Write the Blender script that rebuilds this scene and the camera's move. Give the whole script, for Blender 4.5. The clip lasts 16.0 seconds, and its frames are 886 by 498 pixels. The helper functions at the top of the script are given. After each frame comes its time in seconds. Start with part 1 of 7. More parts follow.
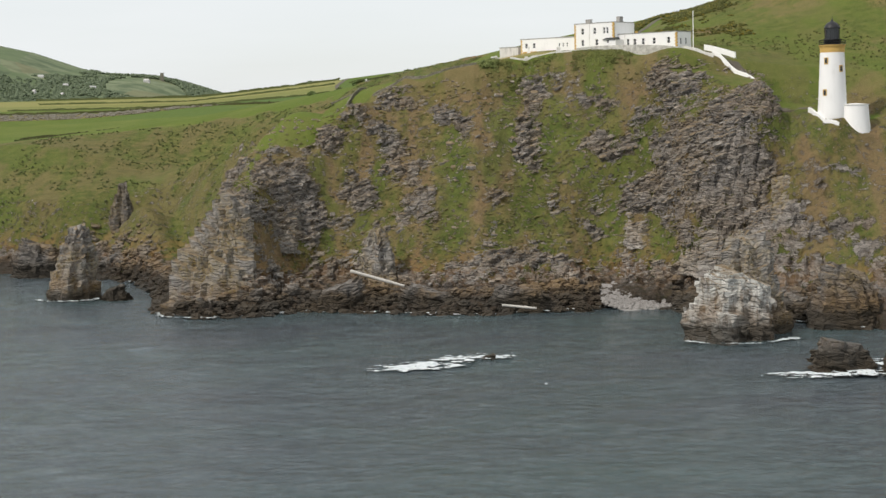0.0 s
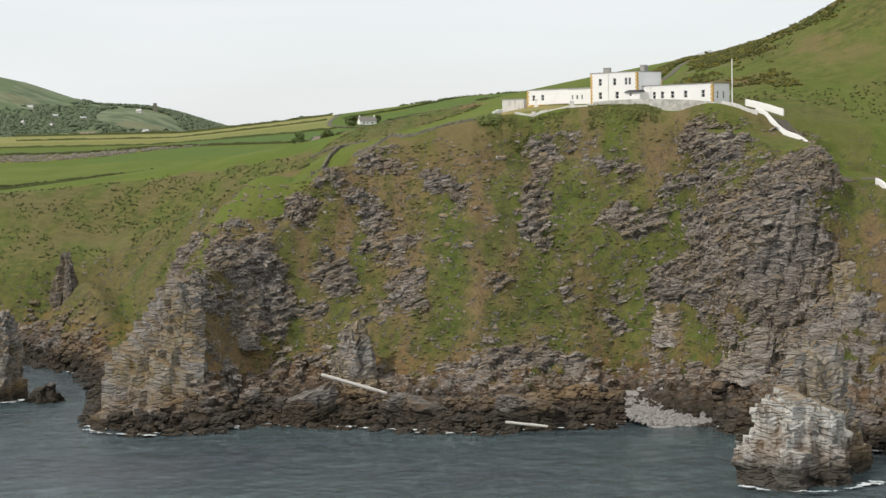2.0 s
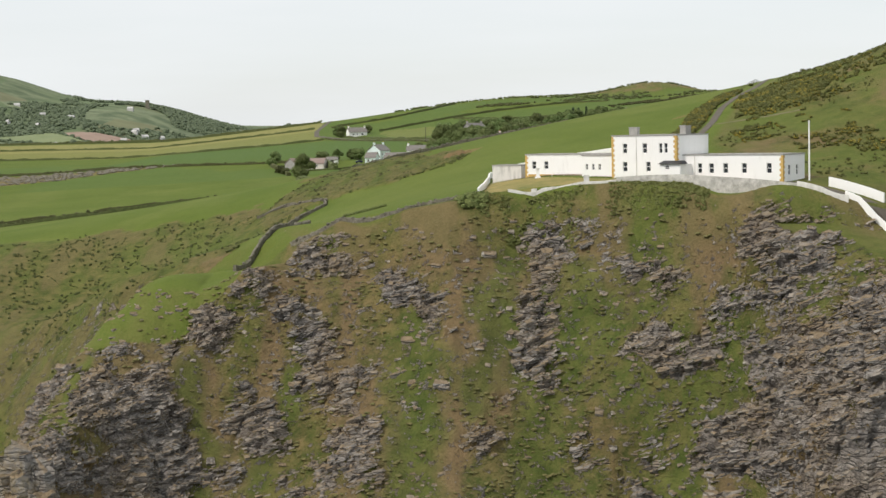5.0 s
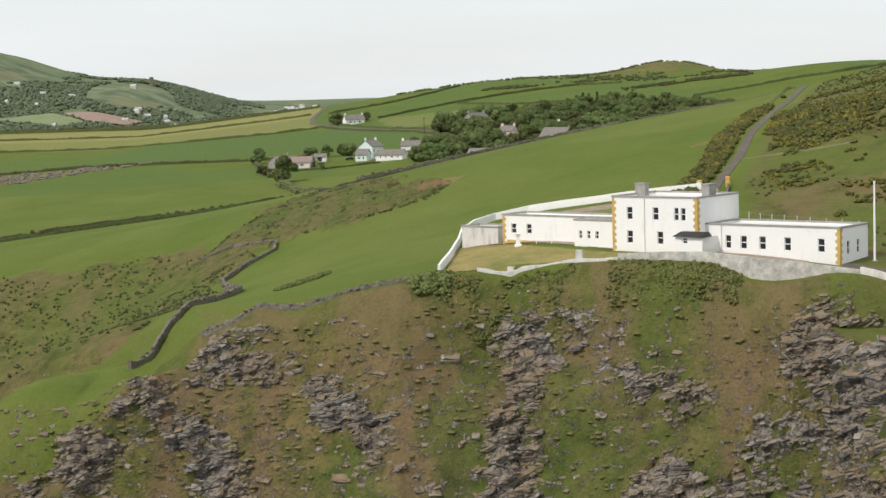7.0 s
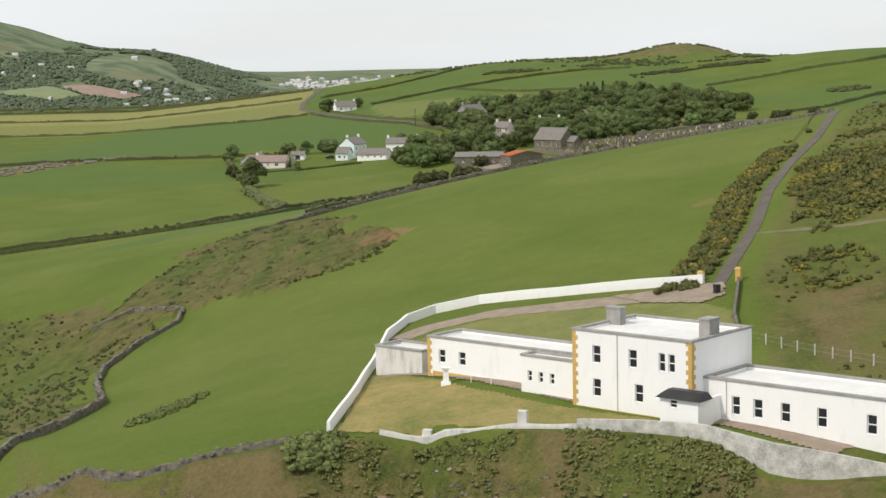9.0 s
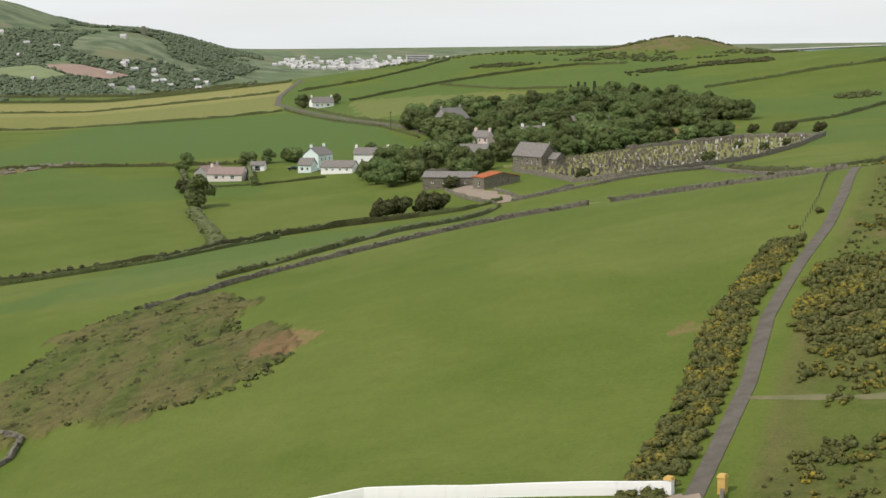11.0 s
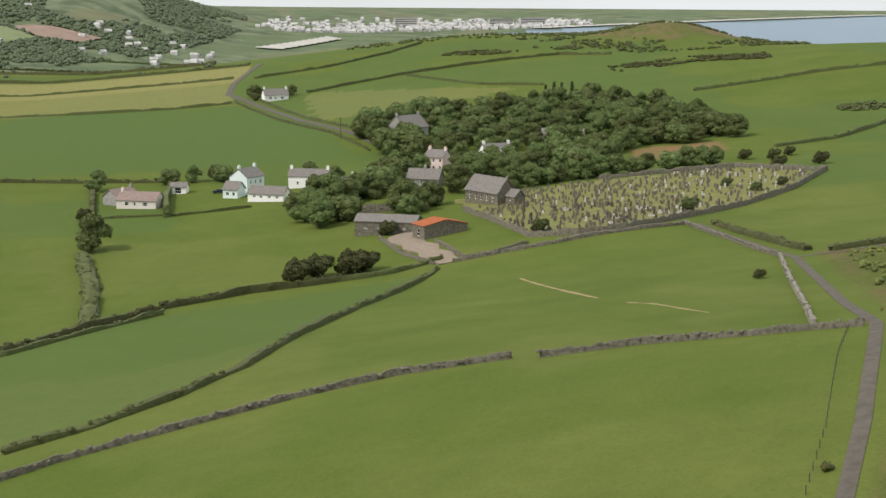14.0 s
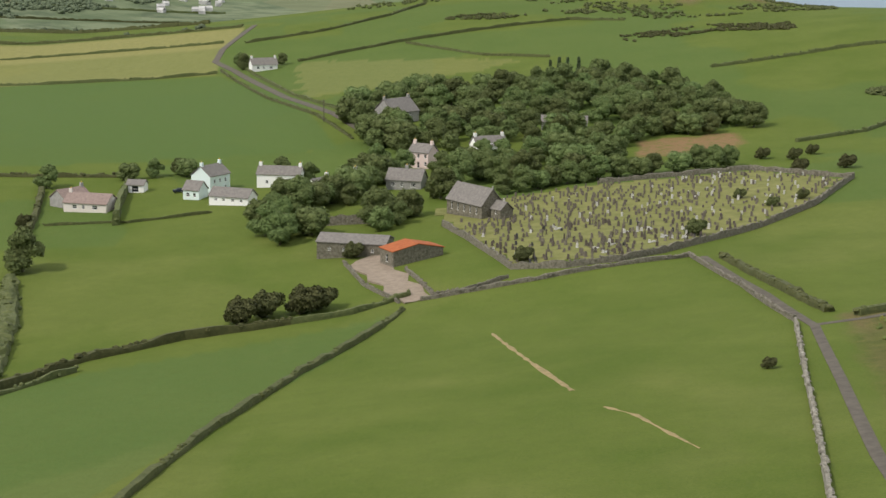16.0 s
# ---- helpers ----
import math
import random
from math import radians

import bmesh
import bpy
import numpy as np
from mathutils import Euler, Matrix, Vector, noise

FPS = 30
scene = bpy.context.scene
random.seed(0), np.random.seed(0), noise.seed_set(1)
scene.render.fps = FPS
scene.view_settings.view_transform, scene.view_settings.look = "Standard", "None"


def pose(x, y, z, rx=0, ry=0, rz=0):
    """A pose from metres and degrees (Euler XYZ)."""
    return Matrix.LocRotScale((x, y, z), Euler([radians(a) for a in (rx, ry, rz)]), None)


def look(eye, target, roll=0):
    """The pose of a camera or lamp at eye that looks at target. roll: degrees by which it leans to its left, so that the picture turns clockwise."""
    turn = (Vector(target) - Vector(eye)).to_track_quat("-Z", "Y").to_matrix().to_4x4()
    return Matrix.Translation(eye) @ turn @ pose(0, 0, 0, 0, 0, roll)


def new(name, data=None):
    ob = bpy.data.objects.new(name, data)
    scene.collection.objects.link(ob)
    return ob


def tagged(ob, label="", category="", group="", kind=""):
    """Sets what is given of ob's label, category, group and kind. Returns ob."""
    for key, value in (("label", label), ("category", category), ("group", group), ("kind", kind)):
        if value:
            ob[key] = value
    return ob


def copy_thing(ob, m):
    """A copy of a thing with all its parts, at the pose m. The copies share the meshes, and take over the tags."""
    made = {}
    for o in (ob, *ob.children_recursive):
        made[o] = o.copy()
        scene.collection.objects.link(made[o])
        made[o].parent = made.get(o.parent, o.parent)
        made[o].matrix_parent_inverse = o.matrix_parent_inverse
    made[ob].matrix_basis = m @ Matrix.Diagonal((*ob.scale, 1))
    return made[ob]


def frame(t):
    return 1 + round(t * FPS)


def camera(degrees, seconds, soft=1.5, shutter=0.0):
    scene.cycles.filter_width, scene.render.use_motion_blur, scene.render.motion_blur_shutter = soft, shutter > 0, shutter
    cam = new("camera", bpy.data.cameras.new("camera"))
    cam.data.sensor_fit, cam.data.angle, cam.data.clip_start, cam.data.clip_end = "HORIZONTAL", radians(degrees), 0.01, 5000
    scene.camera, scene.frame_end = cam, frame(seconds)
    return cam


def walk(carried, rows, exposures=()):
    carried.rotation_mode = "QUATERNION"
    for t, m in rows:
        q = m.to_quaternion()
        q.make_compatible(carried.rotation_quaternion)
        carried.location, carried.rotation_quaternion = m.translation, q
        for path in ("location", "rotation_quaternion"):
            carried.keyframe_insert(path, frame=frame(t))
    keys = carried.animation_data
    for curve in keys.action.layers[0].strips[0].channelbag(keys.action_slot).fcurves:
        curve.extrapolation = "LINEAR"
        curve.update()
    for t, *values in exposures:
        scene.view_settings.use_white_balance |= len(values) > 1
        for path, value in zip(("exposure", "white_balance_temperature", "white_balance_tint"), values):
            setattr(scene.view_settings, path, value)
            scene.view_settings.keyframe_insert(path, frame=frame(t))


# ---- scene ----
cam = camera(30.4, 16.0, soft=1.5)
PATH = [
    (0, (0.42, 0.04, 51.70), (1.285, 99.682, 43.274), -1.384),
    (0.5, (1.06, 18.21, 53.95), (1.974, 117.902, 46.149), -1.406),
    (1, (1.75, 36.78, 56.17), (2.662, 136.524, 49.026), -1.407),
    (1.5, (2.44, 55.46, 58.46), (3.421, 155.225, 51.647), -1.301),
    (2, (3.19, 74.20, 60.91), (4.139, 173.963, 54.127), -1.245),
    (2.5, (4.04, 92.72, 63.53), (4.988, 192.486, 56.764), -1.225),
    (3, (5.05, 111.00, 66.30), (6.009, 210.768, 59.498), -1.186),
    (3.5, (6.38, 129.25, 69.15), (7.300, 229.009, 62.286), -1.142),
    (4, (7.99, 147.79, 72.05), (8.848, 247.543, 65.072), -1.104),
    (6.5, (19.11, 236.62, 87.95), (18.894, 336.230, 79.184), -1.800),
    (7, (21.98, 254.16, 90.74), (21.494, 353.726, 81.406), -1.799),
    (7.5, (24.90, 271.35, 93.47), (24.233, 370.856, 83.617), -1.721),
    (8, (27.93, 288.42, 96.23), (27.073, 387.882, 85.883), -1.556),
    (8.5, (31.04, 305.30, 99.13), (29.969, 404.714, 88.368), -1.418),
    (9, (34.27, 322.20, 102.29), (32.898, 421.553, 91.048), -1.321),
    (11.5, (49.00, 401.09, 118.12), (47.737, 500.215, 104.946), -0.419),
    (12, (51.68, 415.91, 121.71), (50.618, 514.972, 108.095), -0.190),
    (12.5, (54.44, 430.66, 125.14), (53.476, 529.666, 111.128), -0.046),
    (13, (57.36, 445.66, 128.43), (56.430, 544.601, 113.965), 0.130),
    (13.5, (60.37, 460.85, 131.64), (59.365, 559.727, 116.733), 0.271),
    (14, (63.33, 476.06, 134.94), (62.224, 574.835, 119.366), 0.357),
    (14.5, (66.31, 491.51, 138.30), (65.075, 590.161, 122.009), 0.448),
    (15, (69.46, 507.10, 141.77), (67.902, 605.597, 124.587), 0.564),
    (15.5, (72.66, 522.39, 145.44), (70.703, 620.698, 127.242), 0.578),
    (16, (75.85, 537.46, 149.36), (73.365, 635.538, 130.006), 0.722),
]
walk(cam, [(t, look(eye, target, roll)) for t, eye, target, roll in PATH])

# ---- daylight: a bright, thinly clouded sky and a soft sun from the west ----
SUN_FROM = Vector((-0.62, -0.42, 0.80)).normalized()
world = bpy.data.worlds.new("sky")
scene.world = world
world.use_nodes = True
wn, wl = world.node_tree.nodes, world.node_tree.links
wn.clear()
w_out, w_bg, w_sky = wn.new("ShaderNodeOutputWorld"), wn.new("ShaderNodeBackground"), wn.new("ShaderNodeTexSky")
w_sky.sky_type, w_sky.sun_disc = "NISHITA", False
w_sky.sun_elevation, w_sky.sun_rotation = math.asin(SUN_FROM.z), math.atan2(SUN_FROM.x, SUN_FROM.y)
w_co, w_map, w_cl, w_ramp = wn.new("ShaderNodeTexCoord"), wn.new("ShaderNodeMapping"), wn.new("ShaderNodeTexNoise"), wn.new("ShaderNodeMapRange")
w_map.inputs["Scale"].default_value = (1.2, 1.2, 9.0)
w_cl.inputs["Scale"].default_value, w_cl.inputs["Detail"].default_value = 2.2, 6.0
w_ramp.inputs["From Min"].default_value, w_ramp.inputs["From Max"].default_value = 0.3, 0.7
w_ramp.inputs["To Min"].default_value, w_ramp.inputs["To Max"].default_value = 0.74, 0.98
w_dim, w_mix = wn.new("ShaderNodeMix"), wn.new("ShaderNodeMix")
for n in (w_dim, w_mix):
    n.data_type = "RGBA"
w_dim.blend_type = "MULTIPLY"
w_dim.inputs[0].default_value = 1.0
w_dim.inputs[7].default_value = (0.11, 0.11, 0.11, 1)
w_mix.inputs[7].default_value = (0.785, 0.81, 0.825, 1)
wl.new(w_co.outputs["Generated"], w_map.inputs["Vector"])
wl.new(w_map.outputs["Vector"], w_cl.inputs["Vector"])
wl.new(w_cl.outputs["Fac"], w_ramp.inputs["Value"])
wl.new(w_sky.outputs["Color"], w_dim.inputs[6])
wl.new(w_dim.outputs[2], w_mix.inputs[6])
wl.new(w_ramp.outputs["Result"], w_mix.inputs[0])
wl.new(w_mix.outputs[2], w_bg.inputs["Color"])
wl.new(w_bg.outputs["Background"], w_out.inputs["Surface"])
w_bg.inputs["Strength"].default_value = 1.12
sun = new("sun", bpy.data.lights.new("sun", "SUN"))
sun.data.energy, sun.data.angle, sun.data.color = 2.5, radians(3), (1.0, 0.93, 0.84)
sun.matrix_world = look(SUN_FROM * 400, (0, 0, 0))


# ---- lie of the land ----
SEA = 1.3
# waterline, from the far side of the bay to the headland east of the lighthouse
COAST = np.array([(-900, 760), (-420, 640), (-230, 585), (-150, 548), (-112, 530), (-88, 498), (-76, 468), (-68, 416), (-56, 407), (-42, 409), (-33, 417),
                  (-16, 411), (13, 399), (33, 406), (46, 411), (60, 406), (66, 386), (84, 372), (98, 358), (128, 344), (190, 338),
                  (330, 350), (600, 300), (1200, 420), (3000, 900)], float)
SPOTS = np.array([(30, 485, 67.5), (60, 490, 68.5), (20, 520, 66.5), (-13, 534, 58.5), (-14, 595, 61), (25, 614, 72.5), (71, 709, 81.5), (113, 704, 87),
                  (105, 740, 82.5), (136, 841, 76), (126, 927, 70.5), (103, 935, 69.5), (57, 906, 60.5), (42, 840, 63.5), (-26, 847, 56), (-52, 975, 55)], float)
SPOTS2 = np.array([(-73, 1074, 58), (-17, 1075, 60), (70, 1015, 65.5), (53, 957, 63), (138, 970, 70), (186, 1024, 74.5), (39, 1196, 70), (137, 1148, 71),
                   (-69, 1403, 70), (-31, 1545, 86), (74, 1548, 95), (109, 1312, 79), (-150, 600, 44), (-104, 800, 49.5), (-46, 800, 56), (-55, 850, 52), (-160, 820, 44), (-170, 1100, 58), (-250, 1500, 62),
                   (200, 720, 92), (260, 900, 84), (300, 1300, 82), (280, 1600, 97), (100, 440, 58), (160, 440, 62), (85, 520, 74),
                   (60, 464, 68.3), (78, 458, 67)], float)
_P = np.vstack([SPOTS, SPOTS2])
def _kern(d2):
    return 0.5 * d2 * np.log(d2 + 1e-6)
def _tps(P):
    q = P[:, :2] / 100
    n = len(q)
    A = np.zeros((n + 3, n + 3))
    A[:n, :n] = _kern(((q[:, None] - q[None]) ** 2).sum(-1)) + 0.02 * np.eye(n)
    A[:n, n:] = np.c_[np.ones(n), q]
    A[n:, :n] = A[:n, n:].T
    return np.linalg.solve(A, np.r_[P[:, 2], 0, 0, 0])
_W = _tps(_P)
def smooth(a, b, v):
    u = np.clip((v - a) / (b - a), 0, 1)
    return u * u * (3 - 2 * u)
def bump(x, y, cx, cy, wx, wy, h, turn=0.0):
    c, s = math.cos(turn), math.sin(turn)
    u, v = (x - cx) * c + (y - cy) * s, -(x - cx) * s + (y - cy) * c
    return h * np.exp(-(u / wx) ** 2 - (v / wy) ** 2)
def inland(x, y):
    x, y = np.asarray(x, float), np.asarray(y, float)
    xc, yc = np.clip(x, -220, 290), np.clip(y, 430, 1600)
    z = _W[-3] + _W[-2] * xc / 100 + _W[-1] * yc / 100
    for k in range(len(_P)):
        z = z + _W[k] * _kern(((xc - _P[k, 0]) / 100) ** 2 + ((yc - _P[k, 1]) / 100) ** 2)
    # the steep hill east of the keepers' house
    z = z + bump(x, y, 178, 578, 56, 78, 46)
    # the hollow of the coombe behind the western point
    z = z - bump(x, y, -82, 590, 46, 46, 17) - bump(x, y, -68, 540, 24, 26, 4)
    # level garden before the annexe
    z = z + bump(x, y, 35, 494, 15, 6, 0.8, -0.72)
    # hollow on the flank of the hill above the lane
    z = z - bump(x, y, 144, 607, 39, 42, 10)
    # hills beyond the village
    z = z + bump(x, y, 214, 1660, 45, 90, 14) + bump(x, y, 90, 1690, 120, 90, 6)
    # the shoulder east of the wood that makes the skyline
    z = z + bump(x, y, 325, 1400, 130, 165, 19)
    # falling away to the plain, which lifts again far off
    z = z + (25 - z) * smooth(1690, 2300, y)
    z = z + 67 * smooth(2400, 4800, np.hypot(x, y))
    # the long hill across the valley
    z = z + far_hill(x, y)
    return z
def far_hill(x, y):
    return bump(x, y, -960, 3400, 310, 800, 165) + bump(x, y, -560, 3400, 120, 700, 48) + bump(x, y, -420, 3300, 90, 500, 14)
def coast_distance(x, y):
    """Metres inland from the waterline; negative at sea."""
    x, y = np.asarray(x, float), np.asarray(y, float)
    best = np.full(np.broadcast(x, y).shape, 1e9)
    for (ax, ay), (bx, by) in zip(COAST[:-1], COAST[1:]):
        dx, dy = bx - ax, by - ay
        t = np.clip(((x - ax) * dx + (y - ay) * dy) / (dx * dx + dy * dy), 0, 1)
        best = np.minimum(best, np.hypot(x - ax - t * dx, y - ay - t * dy))
    return np.where(y > np.interp(x, COAST[:, 0], COAST[:, 1]), best, -best)
def slope_width(x):
    return np.interp(x, [-150, -100, -75, -55, -30, 0, 30, 50, 62, 80, 110, 150, 250], [55, 60, 42, 42, 62, 70, 66, 52, 44, 46, 62, 78, 90])
PROF = ([-2, 0, .04, .2, .35, .55, .75, .85, .93, 1.0, 1.06], [-.6, 0, .04, .09, .18, .40, .66, .78, .84, .95, 1])
# the bay west of the point: a steep foot below a long easy slope
PROF_BAY = ([-2, 0, .05, .25, .6, 1.06], [-.6, 0, .12, .58, .78, 1])
def ground(x, y):
    d = coast_distance(x, y)
    top = inland(x, y)
    u = d / slope_width(x)
    bay = smooth(-72, -96, x)
    z = SEA + (top - SEA) * (np.interp(u, *PROF) * (1 - bay) + np.interp(u, *PROF_BAY) * bay)
    # the ridge that runs down to the western point, and the gully beside it
    k = smooth(0, 18, d)
    z = z + k * (bump(x, y, -50, 440, 9, 26, 13, 0.12) + bump(x, y, -42, 474, 13, 26, 18, -0.4) - bump(x, y, -24, 440, 9, 18, 4) + bump(x, y, -22, 470, 15, 11, 7))
    z = z + k * (bump(x, y, 0, 441, 6, 10, 5) + bump(x, y, 66, 446, 9, 9, 5) - bump(x, y, 50, 438, 8, 14, 5))
    # the great slab of the eastern face, sheer in front
    slab = 24 * smooth(412, 418, y - 0.15 * (x - 75)) * (1 - smooth(422, 456, y)) * smooth(60, 70, x) * (1 - smooth(86, 96, x)) * k
    z = np.minimum(z + slab, np.maximum(z, top - 3))
    # the scarp below the retaining wall, and the inlet behind the far pinnacle
    z = z - bump(x, y, 61, 457, 9, 6, 2.5, -0.6) - bump(x, y, -94, 545, 13, 13, 13)
    # the shelf on which the lighthouse stands
    z = z + bump(x, y, 98, 424, 10, 13, 9.5) + bump(x, y, 103, 415, 9, 8, 5.5)
    return z


# ---- materials ----
def material(name, rough=0.8, metal=0.0):
    m = bpy.data.materials.new(name)
    m.use_nodes = True
    b = m.node_tree.nodes["Principled BSDF"]
    b.inputs["Roughness"].default_value, b.inputs["Metallic"].default_value = rough, metal
    b.inputs["Specular IOR Level"].default_value = 0.25
    return m, m.node_tree.nodes, m.node_tree.links, b


def n_noise(nodes, links, scale, detail=6.0, vec=None, rough=0.6):
    n = nodes.new("ShaderNodeTexNoise")
    n.inputs["Scale"].default_value, n.inputs["Detail"].default_value, n.inputs["Roughness"].default_value = scale, detail, rough
    if vec is not None:
        links.new(vec, n.inputs["Vector"])
    return n.outputs["Fac"]


def n_range(nodes, links, value, a, b, c=0.0, d=1.0):
    n = nodes.new("ShaderNodeMapRange")
    for key, v in zip(("From Min", "From Max", "To Min", "To Max"), (a, b, c, d)):
        n.inputs[key].default_value = v
    links.new(value, n.inputs["Value"])
    return n.outputs["Result"]


def n_mix(nodes, links, fac, a, b, kind="MIX"):
    n = nodes.new("ShaderNodeMix")
    n.data_type, n.blend_type = "RGBA", kind
    for slot, v in ((0, fac), (6, a), (7, b)):
        if isinstance(v, (tuple, list)):
            n.inputs[slot].default_value = (*v, 1)
        elif isinstance(v, float):
            n.inputs[slot].default_value = v
        else:
            links.new(v, n.inputs[slot])
    return n.outputs[2]


def n_math(nodes, links, op, a, b):
    n = nodes.new("ShaderNodeMath")
    n.operation = op
    for slot, v in ((0, a), (1, b)):
        if isinstance(v, (int, float)):
            n.inputs[slot].default_value = v
        else:
            links.new(v, n.inputs[slot])
    return n.outputs[0]


def n_bump(nodes, links, b, height, strength, distance):
    n = nodes.new("ShaderNodeBump")
    n.inputs["Strength"].default_value, n.inputs["Distance"].default_value = strength, distance
    links.new(height, n.inputs["Height"])
    links.new(n.outputs["Normal"], b.inputs["Normal"])


def n_world(nodes, links, scale=(1, 1, 1), turn=(0, 0, 0)):
    g, m = nodes.new("ShaderNodeNewGeometry"), nodes.new("ShaderNodeMapping")
    m.inputs["Scale"].default_value, m.inputs["Rotation"].default_value = scale, turn
    links.new(g.outputs["Position"], m.inputs["Vector"])
    return m.outputs["Vector"]


def plain(name, low, high, scale=1.5, rough=0.8, bump=0.3, depth=0.02, metal=0.0, per_object=0.0):
    """A surface whose colour wanders between two tones at two scales."""
    m, nodes, links, b = material(name, rough, metal)
    v = n_world(nodes, links)
    big, fine = n_noise(nodes, links, scale, 4.0, v), n_noise(nodes, links, scale * 9, 5.0, v)
    f = n_math(nodes, links, "ADD", n_math(nodes, links, "MULTIPLY", big, 0.65), n_math(nodes, links, "MULTIPLY", fine, 0.35))
    col = n_mix(nodes, links, n_range(nodes, links, f, 0.32, 0.68), low, high)
    if per_object:
        info = nodes.new("ShaderNodeObjectInfo")
        tint = nodes.new("ShaderNodeHueSaturation")
        links.new(n_range(nodes, links, info.outputs["Random"], 0, 1, 1 - per_object, 1 + per_object), tint.inputs["Value"])
        links.new(n_range(nodes, links, info.outputs["Random"], 0, 1, 0.5 - per_object * 0.06, 0.5 + per_object * 0.06), tint.inputs["Hue"])
        links.new(col, tint.inputs["Color"])
        col = tint.outputs["Color"]
    links.new(col, b.inputs["Base Color"])
    n_bump(nodes, links, b, fine, bump, depth)
    return m


def rock_colour(nodes, links, gain=1.0):
    """Grey slate broken into tilted blocks, with dark joints, rusty stains, and pale and dark flecks along the fine
    noise.
    """
    warp = nodes.new("ShaderNodeTexNoise")
    warp.inputs["Scale"].default_value, warp.inputs["Detail"].default_value = 0.25, 3.0
    links.new(n_world(nodes, links), warp.inputs["Vector"])
    shift = nodes.new("ShaderNodeVectorMath")
    shift.operation = "MULTIPLY_ADD"
    shift.inputs[1].default_value = (2.6, 2.6, 2.6)
    links.new(warp.outputs["Color"], shift.inputs[0])
    links.new(n_world(nodes, links, (0.22, 0.22, 1.15), (0.2, 0.4, 0.3)), shift.inputs[2])
    cell, crack = nodes.new("ShaderNodeTexVoronoi"), nodes.new("ShaderNodeTexVoronoi")
    crack.feature = "DISTANCE_TO_EDGE"
    for v in (cell, crack):
        v.inputs["Scale"].default_value = 1.0
        links.new(shift.outputs[0], v.inputs["Vector"])
    tone = nodes.new("ShaderNodeSeparateColor")
    links.new(cell.outputs["Color"], tone.inputs["Color"])
    beds = n_noise(nodes, links, 1.0, 7.0, n_world(nodes, links, (0.25, 0.3, 1.6), (0.2, 0.5, 0.3)), 0.7)
    big = n_noise(nodes, links, 0.09, 5.0, n_world(nodes, links))
    fine = n_noise(nodes, links, 1.1, 6.0, n_world(nodes, links), 0.72)
    c = n_mix(nodes, links, n_range(nodes, links, beds, 0.36, 0.66), (0.120, 0.107, 0.096), (0.34, 0.312, 0.282))
    c = n_mix(nodes, links, n_range(nodes, links, tone.outputs[0], 0.0, 1.0, 0.0, 0.55), c, (0.36, 0.322, 0.28))
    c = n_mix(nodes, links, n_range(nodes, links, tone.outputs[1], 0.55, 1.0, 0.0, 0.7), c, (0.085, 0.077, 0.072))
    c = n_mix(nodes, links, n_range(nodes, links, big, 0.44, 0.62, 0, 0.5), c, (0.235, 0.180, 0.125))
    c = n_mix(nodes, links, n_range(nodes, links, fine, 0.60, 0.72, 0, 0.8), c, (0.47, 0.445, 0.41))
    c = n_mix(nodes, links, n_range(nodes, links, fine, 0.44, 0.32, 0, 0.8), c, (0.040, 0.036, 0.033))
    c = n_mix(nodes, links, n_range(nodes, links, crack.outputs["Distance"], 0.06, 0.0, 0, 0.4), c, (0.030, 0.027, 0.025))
    if gain != 1.0:
        lift = nodes.new("ShaderNodeHueSaturation")
        lift.inputs["Value"].default_value = gain
        links.new(c, lift.inputs["Color"])
        c = lift.outputs["Color"]
    h = n_math(nodes, links, "ADD", n_math(nodes, links, "ADD", n_math(nodes, links, "MULTIPLY", beds, 0.7), n_math(nodes, links, "MULTIPLY", n_range(nodes, links, crack.outputs["Distance"], 0.0, 0.16), 0.5)), n_math(nodes, links, "ADD", n_math(nodes, links, "MULTIPLY", fine, 0.5), n_math(nodes, links, "MULTIPLY", tone.outputs[0], 0.5)))
    return c, h, big, fine


